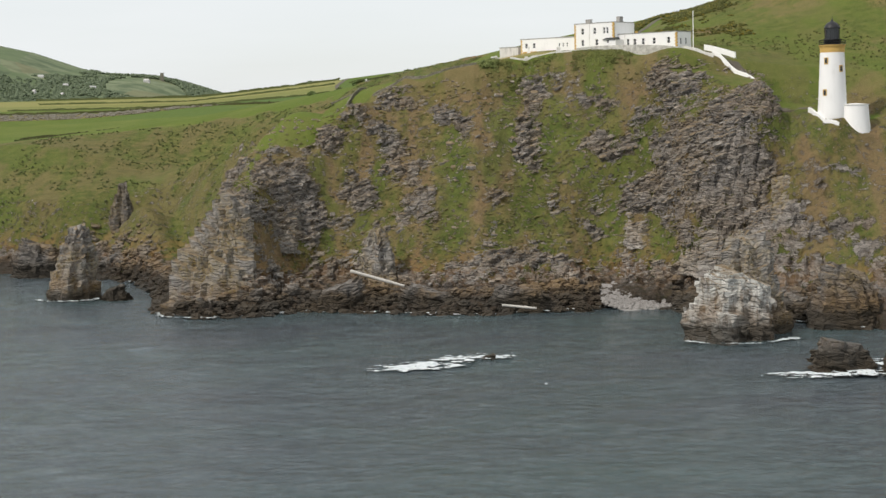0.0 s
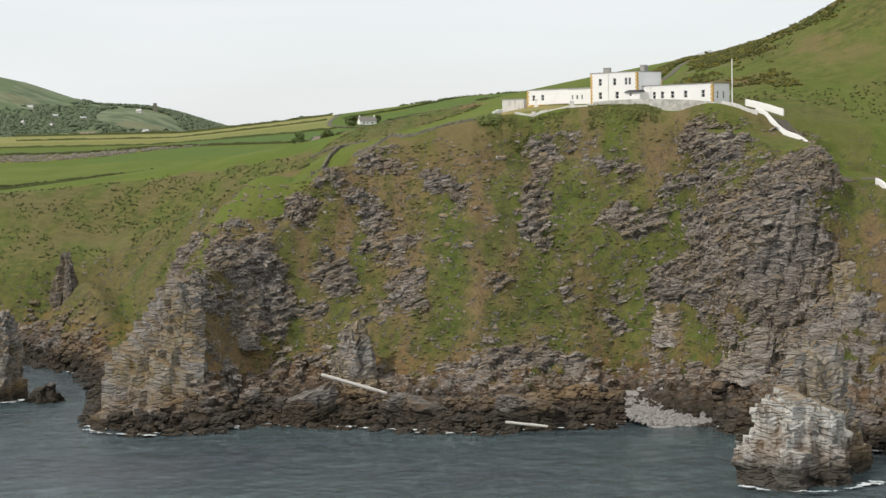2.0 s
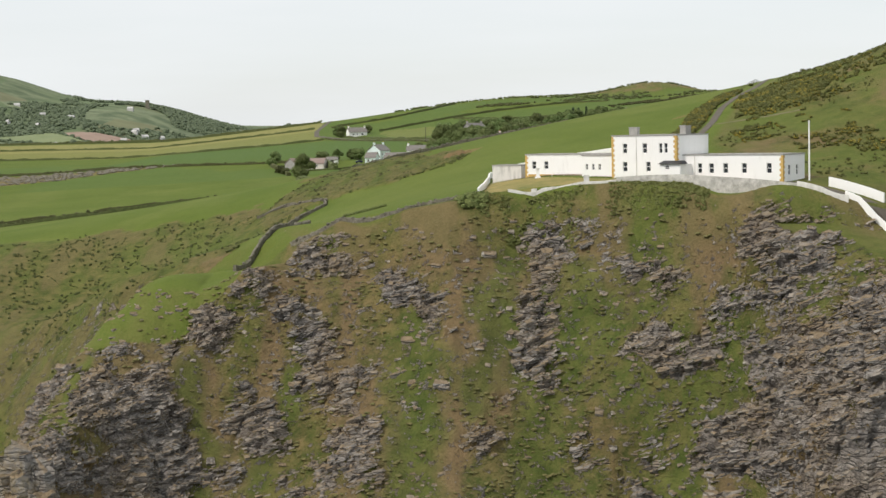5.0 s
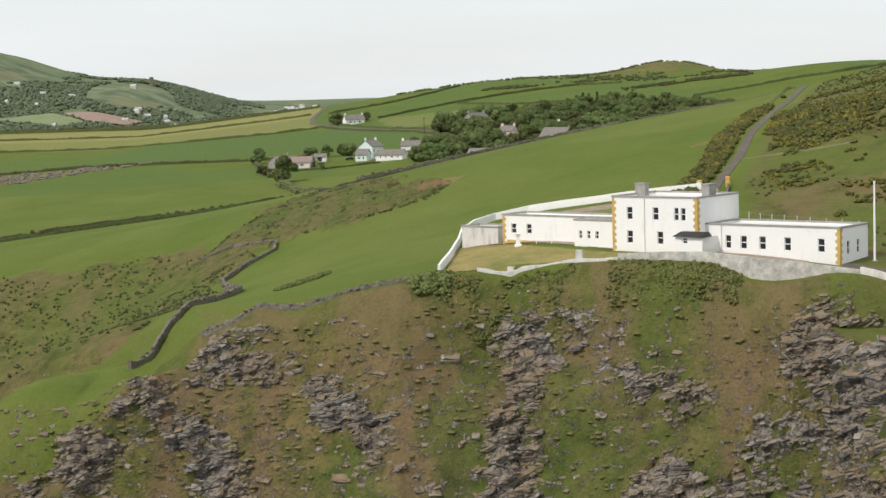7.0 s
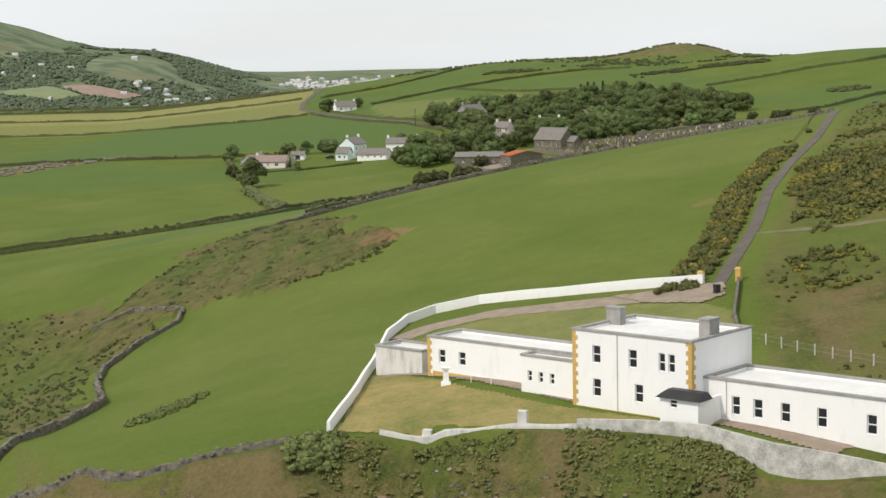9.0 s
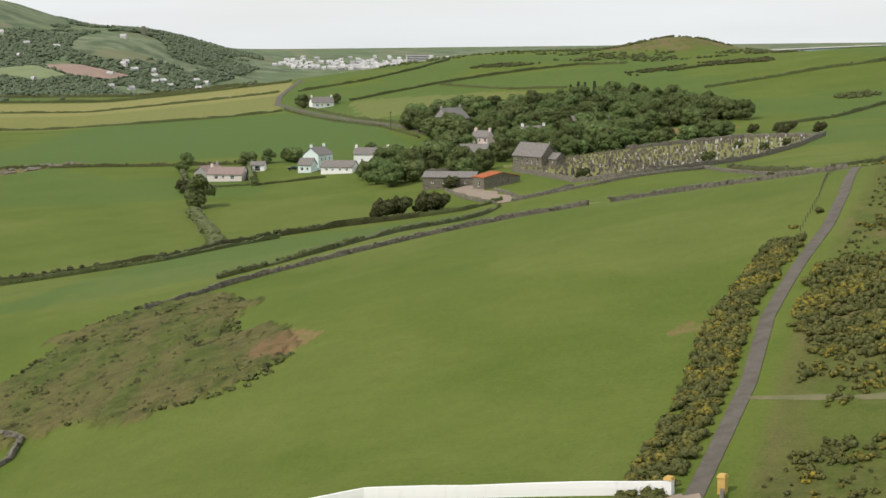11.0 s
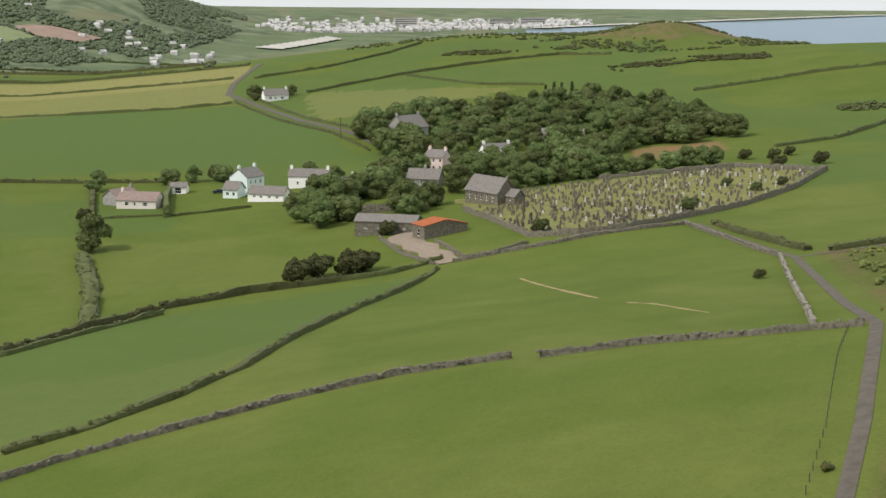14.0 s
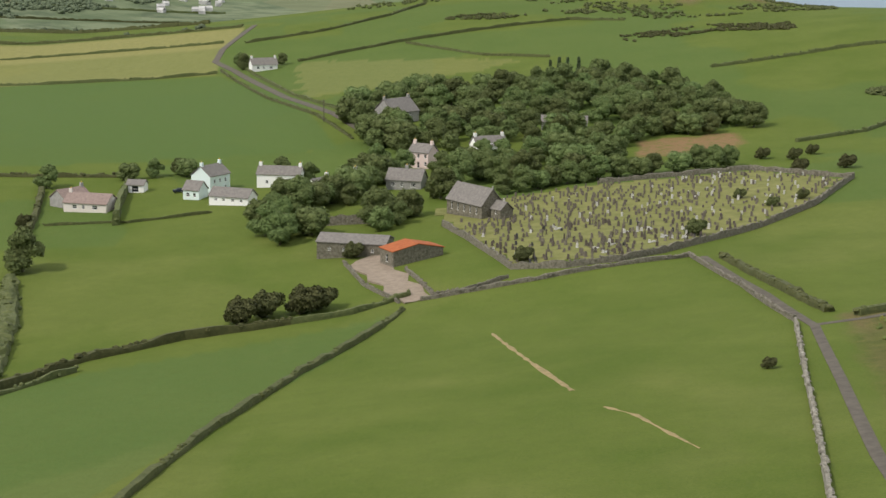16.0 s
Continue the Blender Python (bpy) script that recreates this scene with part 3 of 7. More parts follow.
def along(line, step):
    """Places every step metres on a polyline of the plan."""
    out = []
    for (ax, ay), (bx, by) in zip(line[:-1], line[1:]):
        n = max(1, round(math.hypot(bx - ax, by - ay) / step))
        out += [(ax + (bx - ax) * k / n, ay + (by - ay) * k / n) for k in range(n)]
    return out + [line[-1]]


def add_clump(bm, c, r, h, rnd):
    """A low-poly ragged leaf mass."""
    n, rings = 7, []
    for k, (t, s) in enumerate(((-0.6, 0.75), (0.0, 1.0), (0.6, 0.72))):
        rings.append([bm.verts.new((c[0] + r * s * rnd.uniform(0.72, 1.2) * math.cos(6.283 * (i + 0.5 * k) / n), c[1] + r * s * rnd.uniform(0.72, 1.2) * math.sin(6.283 * (i + 0.5 * k) / n), c[2] + h * (t + rnd.uniform(-0.16, 0.16)))) for i in range(n)])
    for a, b in zip(rings[:-1], rings[1:]):
        for i in range(n):
            bm.faces.new((a[i], a[(i + 1) % n], b[(i + 1) % n], b[i]))
    for ring, z in ((rings[0], -0.95), (rings[-1], 0.95)):
        v = bm.verts.new((c[0], c[1], c[2] + h * z))
        for i in range(n):
            f = (ring[i], ring[(i + 1) % n], v)
            bm.faces.new(f if z > 0 else f[::-1])

def bulk_mesh(name, verts, quads, tris, mat):
    """A mesh from arrays of corners, quads and triangles."""
    me = bpy.data.meshes.new(name)
    n4, n3 = len(quads), len(tris)
    me.vertices.add(len(verts))
    me.vertices.foreach_set("co", np.asarray(verts, np.float32).ravel())
    me.loops.add(n4 * 4 + n3 * 3)
    me.loops.foreach_set("vertex_index", np.concatenate([quads.ravel(), tris.ravel()]).astype(np.int32))
    me.polygons.add(n4 + n3)
    me.polygons.foreach_set("loop_start", np.concatenate([np.arange(n4) * 4, n4 * 4 + np.arange(n3) * 3]).astype(np.int32))
    me.update(calc_edges=True)
    me.validate()
    me.materials.append(mat)
    return me


def clump_arrays(c, r, h, rng):
    """Ragged leaf masses: a ring-built lump round each centre."""
    n, m = 7, len(c)
    a = 2 * np.pi * (np.arange(n)[None, None] + 0.5 * np.arange(3)[None, :, None]) / n
    s = np.array([0.75, 1.0, 0.72])[None, :, None] * rng.uniform(0.72, 1.2, (m, 3, n)) * r[:, None, None]
    z = np.array([-0.6, 0.0, 0.6])[None, :, None] + rng.uniform(-0.16, 0.16, (m, 3, n))
    ring = np.stack([s * np.cos(a), s * np.sin(a), z * h[:, None, None]], -1).reshape(m, 21, 3)
    pole = np.zeros((m, 2, 3))
    pole[:, 0, 2], pole[:, 1, 2] = -0.95 * h, 0.95 * h
    v = np.concatenate([ring, pole], 1) + c[:, None]
    i, j = np.arange(n), (np.arange(n) + 1) % n
    q = np.concatenate([np.stack([k + i, k + j, k + n + j, k + n + i], -1) for k in (0, n)])
    t = np.concatenate([np.stack([j, i, np.full(n, 21)], -1), np.stack([14 + i, 14 + j, np.full(n, 22)], -1)])
    off = 23 * np.arange(m)[:, None, None]
    return v.reshape(-1, 3), (q[None] + off).reshape(-1, 4), (t[None] + off).reshape(-1, 3)


def leaf_arrays(p, v, size, rng):
    """Small four-cornered sprays of leaves at p that face roughly along v."""
    m = len(p)
    u = np.cross(v, rng.normal(0, 1, (m, 3)))
    u /= np.linalg.norm(u, axis=1, keepdims=True) + 1e-9
    u = u + 0.5 * rng.normal(0, 1, (m, 3))
    u *= (size / (np.linalg.norm(u, axis=1) + 1e-9))[:, None]
    t = np.cross(u, v)
    t *= (size * rng.uniform(0.5, 0.9, m) / (np.linalg.norm(t, axis=1) + 1e-9))[:, None]
    return np.stack([p - u, p + t, p + u, p - t], 1).reshape(-1, 3), np.arange(4 * m).reshape(m, 4)


# ---- the ground, one sheet from the cliff foot to the horizon ----
def steps(*rows):
    out = [rows[0][0]]
    for a, b, d0, d1 in rows:
        n = max(1, round((b - a) / ((d0 + d1) / 2)))
        w = np.cumsum(np.linspace(d0, d1, n))
        out += list(a + (b - a) * w / w[-1])
    return np.array(out)


BRACKEN = [(-36, 618), (-26, 648), (-22, 671), (-13, 684), (-3, 680), (8, 664), (9, 644), (13, 629), (23, 618), (21, 606), (18, 599), (10, 598), (0, 601), (-16, 610), (-28, 600)]
SCRAPE = [(69.5, 581.5), (71.5, 584), (75, 581.5), (72, 579.5)]
EARTH = [(14, 616), (19, 626), (26, 620), (21, 610)]
BROWN = [(134, 1151), (173, 1161), (168, 1125), (130, 1112)]
CREST = [(-60, 459), (-46, 461.5), (-32, 463.5), (-18, 474), (-13, 490), (-20, 512), (-24, 526), (-36, 524), (-52, 504), (-66, 482)]
COOMBE = [(-230, 560), (-160, 540), (-76, 474), (-60, 486), (-50, 505), (-32, 522), (-20, 527), (-16, 540), (-24, 562), (-26, 580), (-18, 600), (-24, 618), (-48, 640), (-78, 652), (-115, 650), (-160, 645), (-230, 665)]
HAY = [(-420, 1415), (-69, 1412), (-78, 1480), (-80, 1590), (-420, 1590)]
OLIVE = [(-27, 1430), (100, 1380), (30, 1310), (-10, 1290)]


# ribs of bare rock on the face: x, height, half width, half height
RIBS = [(-3, 29, 5, 8.5), (30, 37, 4, 9), (33, 55, 6, 6), (-9, 56, 9, 2.6), (4, 51.5, 5, 3), (-14, 48, 7, 4), (-26, 46, 6, 4.5), (-39, 34, 9, 6),
        (-33, 22, 7, 6), (-18, 30, 4, 5), (49, 53, 4, 2.6), (52, 41, 6, 3), (43, 20, 5, 4), (58, 28, 6, 6), (67, 58, 7, 4), (76, 42, 13, 11),
        (78, 24, 12, 9), (11, 49, 2.2, 5), (20, 12, 12, 3.5), (-52, 30, 8, 12)]
# grassy gullies between them: x and height of the head and of the foot, half width
GULLIES = [(41, 54, 21, 16, 4.2), (10, 48, 5, 15, 4.0), (-12, 37, -18, 21, 3.0), (62, 46, 46, 10, 3.2), (51, 68, 46, 48, 3.0), (24, 60, 18, 34, 3.2), (-30, 40, -26, 14, 2.6)]


def build_ground():
    xs = steps((-3000, -700, 260, 60), (-700, -140, 40, 4), (-140, -72, 1.8, 0.8), (-72, 112, 0.45, 0.45), (112, 330, 1.0, 8), (330, 3000, 14, 300))
    ys = steps((325, 392, 3, 1.0), (392, 482, 0.38, 0.38), (482, 560, 0.9, 1.6), (560, 760, 1.8, 2.8), (760, 1250, 3, 5), (1250, 1800, 6, 12), (1800, 4950, 25, 120))
    x, y = np.meshgrid(xs, ys)
    d = coast_distance(x, y)
    z = ground(x, y)
    # ragged edges for the patches of rough growth
    jx, jy = x + 16 * (fbm(x / 9, y / 9, 0, 4, 111) - 0.5), y + 16 * (fbm(x / 9, y / 9, 0, 4, 112) - 0.5)
    gy, gx = np.gradient(z, ys, xs)
    steep = np.hypot(gx, gy)
    u = d / slope_width(x)
    face = smooth(-0.15, 0.02, u) * (1 - smooth(0.92, 1.10, u)) * (y < 640) * smooth(0.25, 0.6, steep)
    # where bare rock shows: low down, on the eastern face, on the western point, and in scattered outcrops
    patch = fbm(x / 9, y / 9, z / 7, 5, 3)
    ribs = fbm((x + 0.35 * z) / 8, y / 16, z / 15, 4, 8)
    wx, wz = x + 11 * (fbm(x / 6, y / 6, z / 6, 4, 201) - 0.5), z + 11 * (fbm(x / 6, y / 6, z / 6, 4, 202) - 0.5)
    rib, lush = np.zeros_like(z), np.zeros_like(z)
    for cx, cz, rx, rz in RIBS:
        rib = np.maximum(rib, np.exp(-((wx - cx + 0.35 * (wz - cz)) / rx) ** 2 - ((wz - cz) / rz) ** 2))
    for hx, hz, fx, fz, w in GULLIES:
        t = np.clip((wz - fz) / (hz - fz), -0.15, 1.1)
        lush = np.maximum(lush, np.exp(-((wx - fx - (hx - fx) * t) / w) ** 2) * smooth(-0.14, 0.05, (wz - fz) / (hz - fz)) * smooth(1.1, 0.9, (wz - fz) / (hz - fz)))
    lush = np.maximum(lush * face * (1 - 0.7 * rib), 0.45 * inside(jx, jy, COOMBE))
    lush = np.maximum(lush, 0.6 * inside(jx, jy, BRACKEN))
    bias = 0.36 * rib - 0.30 * lush - 0.075 + 0.10 * smooth(50, 62, x) * smooth(100, 88, x) + 0.45 * smooth(15, 6, z)
    bias = bias - 0.25 * smooth(88, 98, x) * smooth(34, 42, z) - 0.30 * smooth(-66, -80, x) * smooth(6, 16, z) - 0.35 * smooth(60, 66, z) * smooth(14, 24, x) * (1 - smooth(60, 66, x)) - 0.3 * smooth(-30, -38, x) * smooth(42, 48, z) * (1 - rib)
    rock = smooth(0.45, 0.60, 0.42 * patch + 0.33 * ribs + 0.25 * fbm(x / 3, y / 3, z / 2.2, 4, 29) + 0.55 * bias) * face
    rock = rock * (1 - 0.9 * inside(0.7 * x + 0.3 * jx, 0.7 * y + 0.3 * jy, CREST))
    rock = np.maximum(rock, smooth(11.0, 7.0, z + 4 * (patch - 0.5)) * (y < 640))
    # beds of slate that stand out of the slope
    bed = (z * 0.9 - x * 0.33 + 2.2 * fbm(x / 9, y / 9, z / 9, 3, 5)) / 2.1
    tread = (np.floor(bed) + smooth(0.55, 1.0, bed - np.floor(bed)) - bed) + 0.5
    bed2 = (x * 0.9 - z * 0.35 + 3.0 * fbm(x / 6, y / 6, z / 6, 3, 6)) / 3.7
    block = np.abs(bed2 - np.floor(bed2) - 0.5) * 2
    out = face * (2.6 * (fbm(x / 11, y / 11, z / 11, 4, 11) - 0.5)) + rock * face * (0.5 + 0.9 * rib + 1.7 * (tread - 0.5) + 1.3 * (smooth(0.1, 0.3, block) - 0.6) * fbm(x / 7, y / 7, z / 7, 2, 19) + 2.6 * (fbm(x / 2.2, y / 2.2, z / 1.6, 3, 17) - 0.5))
    out = out - 0.9 * face * rock * smooth(0.05, 0.0, np.abs(ribs - 0.47))
    out = out * (1 - 0.7 * smooth(84, 94, x) * smooth(30, 40, z))
    bare = np.maximum(rock * np.clip(0.30 + 1.1 * fbm(x / 2.6 + 0.2 * z, y / 4, z / 1.7, 3, 27), 0, 1), 0.31 * face)
    n = np.stack([-gx, -gy, np.ones_like(z)], -1)
    n /= np.linalg.norm(n, axis=-1, keepdims=True)
    p = np.stack([x, y, z], -1) + n * out[..., None]
    crest = inside(0.7 * x + 0.3 * jx, 0.7 * y + 0.3 * jy, CREST) * 1.0
    bare, lush = bare * (1 - 0.85 * crest), lush * (1 - crest)
    tuft = (1.5 * (fbm(x / 3.2, y / 3.2, 0, 4, 21) - 0.5)) * face * (1 - rock)
    p[..., 2] += tuft
    rough_at = np.maximum.reduce([face * (1 - 0.75 * crest), inside(jx, jy, BRACKEN).astype(float), inside(jx, jy, COOMBE).astype(float) * 0.9])
    east = x - np.interp(y, [430, 500, 525, 556, 600, 650, 702, 785, 838], [62, 66, 69, 78, 92, 110, 125, 136, 143])
    rough_at = np.maximum(rough_at, (0.62 + 0.9 * (fbm(x / 9, y / 9, 0, 4, 32) - 0.5)) * smooth(0, 3, east) * (y < 850) * (y > 425))
    edge_line = np.interp(x, [-16, -2, 6, 16, 25, 39, 50, 60, 66], [493, 482, 480, 480, 478, 474, 470, 461, 457])
    rough_at = np.maximum(rough_at, 0.8 * smooth(0.8, -0.8, y - edge_line + 3 * (fbm(x / 4, y / 4, 0, 3, 35) - 0.5)) * (x > -22) * (x < 68))
    lush = np.maximum(lush, 0.62 * smooth(0.75, 0.25, bump(x, y, 178, 578, 60, 85, 1.0)) * smooth(0, 4, east) * (y < 850) * (y > 435) * smooth(0.62, 0.5, fbm(x / 16, y / 16, 0, 3, 36)))
    hill = bump(x, y, 178, 578, 60, 85, 1.0)
    rough_at = np.maximum(rough_at, smooth(0.22, 0.42, hill + 0.35 * (fbm(x / 14, y / 14, 0, 4, 31) - 0.5)))
    rough_at = np.maximum(rough_at, 0.85 * smooth(0.62, 1.0, bump(x, y, 214, 1660, 75, 100, 1.5) * (0.5 + fbm(x / 20, y / 20, 0, 4, 33))))
    p[..., 2] += 1.1 * (inside(jx, jy, BRACKEN) * fbm(x / 2.5, y / 2.5, 0, 3, 41)) * (y < 720)
    r2 = np.hypot(x, y)
    far_shore = np.interp(x, [-250, 215, 390, 650, 1030, 3000], [3060, 3710, 3835, 4005, 4250, 5300])
    bay = (x > np.interp(y, [1900, 2400, 2900, 3400, 3700], [420, 300, 60, 60, 215])) & (y > 1900) & (y < far_shore)
    hay = inside(x, y, HAY) * (0.55 + 0.3 * (np.sin(y / 30) > 0))
    tone = np.clip(0.9 * inside(x, y, [(-200, 1114), (20, 1150), (-10, 1280), (-65, 1400), (-200, 1410)]) + 0.6 * (y > 1000) * (fbm(x / 80, y / 80, 0, 3, 51) > 0.5) + 0.75 * inside(x, y, [(-60, 720), (10, 712), (56, 908), (-30, 850)]), 0, 1)
    earth = np.maximum(inside(0.8 * x + 0.2 * jx, 0.8 * y + 0.2 * jy, SCRAPE) * 0.7, inside(0.6 * x + 0.4 * jx, 0.6 * y + 0.4 * jy, EARTH) * 0.8)
    earth = np.maximum(earth, inside(x, y, BROWN) * 0.9)
    earth = np.maximum(earth, 0.6 * inside(x, y, [(-300, 1030), (-187, 1054), (-150, 1100), (-126, 1137), (-160, 1127), (-177, 1104), (-200, 1106), (-300, 1110)]))
    pale = np.maximum(hay, 0.35 * inside(jx, jy, OLIVE) + 0.10 * smooth(0.5, 0.62, fbm(x / 30, y / 40, 0, 4, 61)) * (y < 1000) * (y > 500))
    # how far the haze-greyed colours of the plain take over with distance
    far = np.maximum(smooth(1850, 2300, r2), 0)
    ny, nx = z.shape
    me = bpy.data.meshes.new("ground")
    idx = np.arange(nx * ny).reshape(ny, nx)
    q = np.stack([idx[:-1, :-1], idx[:-1, 1:], idx[1:, 1:], idx[1:, :-1]], -1).reshape(-1, 4)
    me.vertices.add(nx * ny)
    me.vertices.foreach_set("co", p.ravel())
    me.loops.add(len(q) * 4)
    me.loops.foreach_set("vertex_index", q.ravel())
    me.polygons.add(len(q))
    me.polygons.foreach_set("loop_start", np.arange(len(q)) * 4)
    me.polygons.foreach_set("use_smooth", rock.ravel()[q[:, 0]] < 0.5)
    me.update()
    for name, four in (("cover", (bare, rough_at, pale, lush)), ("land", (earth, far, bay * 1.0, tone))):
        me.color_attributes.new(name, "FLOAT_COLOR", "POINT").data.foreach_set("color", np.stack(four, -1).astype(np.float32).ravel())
    me.materials.append(M_GROUND)
    ob = new("ground", me)
    tagged(ob, "green pasture and rough grass above rocky slate sea cliffs", "ground", kind="structure")
    return p, n, face * (y < 486) * (y > 408), rock, patch


LAND, LAND_UP, LAND_FACE, LAND_ROCK, LAND_PATCH = build_ground()


# ---- broken slate and low growth lodged all over the cliff face ----
def add_slab(bm, at, up, s, rnd):
    turn = up.to_track_quat("Z", "Y").to_matrix() @ Matrix.Rotation(rnd.uniform(-0.5, 0.5), 3, "Z") @ Matrix.Rotation(rnd.uniform(-0.35, 0.35), 3, "X")
    size = (s * rnd.uniform(0.7, 1.7), s * rnd.uniform(0.5, 1.0), s * rnd.uniform(0.22, 0.6))
    v = [bm.verts.new(at + turn @ Vector((size[0] * a * rnd.uniform(0.6, 1.1), size[1] * b * rnd.uniform(0.6, 1.1), size[2] * c * rnd.uniform(0.7, 1.1)))) for c in (-1, 1) for a, b in ((-1, -1), (1, -1), (1, 1), (-1, 1))]
    for f in ((0, 3, 2, 1), (4, 5, 6, 7), (0, 1, 5, 4), (1, 2, 6, 5), (2, 3, 7, 6), (3, 0, 4, 7)):
        bm.faces.new([v[k] for k in f])


def rock_ledges():
    """Blocks of slate that stand out of the ribs along their tilted beds."""
    r = np.random.default_rng(77)
    rows, cols = np.nonzero((LAND_FACE > 0.4) & (LAND_ROCK > 0.30) & (LAND[..., 0] > -70) & (LAND[..., 0] < 100) & (LAND[..., 2] > 11))
    pick = r.integers(0, len(rows), 12000)
    at = LAND[rows[pick], cols[pick]] - 0.2 * LAND_UP[rows[pick], cols[pick]]
    n = len(pick)
    big = np.where(r.random(n) < 0.09, 1.7, 1.0)
    half = np.stack([r.uniform(0.22, 0.85, n), r.uniform(0.2, 0.42, n), r.uniform(0.06, 0.2, n)], -1) * big[:, None]
    spin, dip, nod = r.normal(-0.1, 0.18, n), r.normal(-0.36, 0.07, n), r.normal(0.1, 0.08, n)
    corner = np.array([(a, b, c) for c in (-1, 1) for a, b in ((-1, -1), (1, -1), (1, 1), (-1, 1))], float)
    v = corner[None] * half[:, None] * r.uniform(0.68, 1.12, (n, 8, 3))
    # tip about the line of dip, nod outwards, and turn a little
    v = np.stack([v[..., 0] * np.cos(dip)[:, None] + v[..., 2] * np.sin(dip)[:, None], v[..., 1], -v[..., 0] * np.sin(dip)[:, None] + v[..., 2] * np.cos(dip)[:, None]], -1)
    v = np.stack([v[..., 0], v[..., 1] * np.cos(nod)[:, None] - v[..., 2] * np.sin(nod)[:, None], v[..., 1] * np.sin(nod)[:, None] + v[..., 2] * np.cos(nod)[:, None]], -1)
    v = np.stack([v[..., 0] * np.cos(spin)[:, None] - v[..., 1] * np.sin(spin)[:, None], v[..., 0] * np.sin(spin)[:, None] + v[..., 1] * np.cos(spin)[:, None], v[..., 2]], -1) + at[:, None]
    quad = np.array(((0, 3, 2, 1), (4, 5, 6, 7), (0, 1, 5, 4), (1, 2, 6, 5), (2, 3, 7, 6), (3, 0, 4, 7)))
    me = bpy.data.meshes.new("rock_ledges")
    me.from_pydata(v.reshape(-1, 3).tolist(), [], (quad[None] + 8 * np.arange(n)[:, None, None]).reshape(-1, 4).tolist())
    me.materials.append(M_ROCK)
    tagged(new("rock_ledges", me), "tilted ledges and blocks of slate along the cliff ribs", "rock", kind="stuff")


def cliff_debris():
    rnd = random.Random(44)
    rows, cols = np.nonzero((LAND_FACE > 0.55) & (LAND[..., 0] > -70) & (LAND[..., 0] < 88) & (LAND[..., 2] > 7))
    stones, tufts = bmesh.new(), bmesh.new()
    for k in range(16000):
        m = rnd.randrange(len(rows))
        j, i = rows[m], cols[m]
        at, up, r = Vector(LAND[j, i]), Vector(LAND_UP[j, i]), LAND_ROCK[j, i]
        crowd = float(LAND_PATCH[j, i])
        if k % 3 < 2 and rnd.random() < 0.035 + 0.4 * r + 1.4 * max(0, crowd - 0.46):
            add_slab(stones, at, (up + Vector((0.2, -0.1, 0.7))).normalized(), rnd.uniform(0.16, 0.5) * (2.0 if rnd.random() < 0.07 else 1), rnd)
        elif r < 0.6 and rnd.random() < 0.24 and crowd < 0.52:
            s = rnd.uniform(0.25, 0.65)
            add_clump(tufts, at, s, s * 0.42, rnd)
    solo("loose_slate", stones, M_ROCK, "broken slabs of slate lodged on the cliff face", "rubble", kind="stuff")
    solo("cliff_scrub", tufts, M_CLIFF_GREEN, "low tussocks of grass and heather on the cliff", "scrub", kind="stuff")


# ---- the sea ----
def build_sea():
    xs, ys = steps((-2600, -300, 400, 60), (-300, 300, 3, 3), (300, 2600, 60, 400)), steps((-900, 60, 300, 8), (60, 520, 2.6, 2.6), (520, 800, 20, 60))
    x, y = np.meshgrid(xs, ys)
    z = SEA + 0.75 * (fbm(x / 16, y / 9, 0, 3, 71) - 0.5) + 0.35 * (fbm(x / 4.5, y / 3.4, 0, 2, 73) - 0.5)
    ny, nx = z.shape
    idx = np.arange(nx * ny).reshape(ny, nx)
    q = np.stack([idx[:-1, :-1], idx[:-1, 1:], idx[1:, 1:], idx[1:, :-1]], -1).reshape(-1, 4)
    me = bpy.data.meshes.new("sea")
    me.from_pydata(np.stack([x, y, z], -1).reshape(-1, 3).tolist(), [], q.tolist())
    me.polygons.foreach_set("use_smooth", np.ones(len(q), bool))
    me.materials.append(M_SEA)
    tagged(new("water", me), "grey-green choppy sea at the cliff foot", "sea", kind="structure")


build_sea()


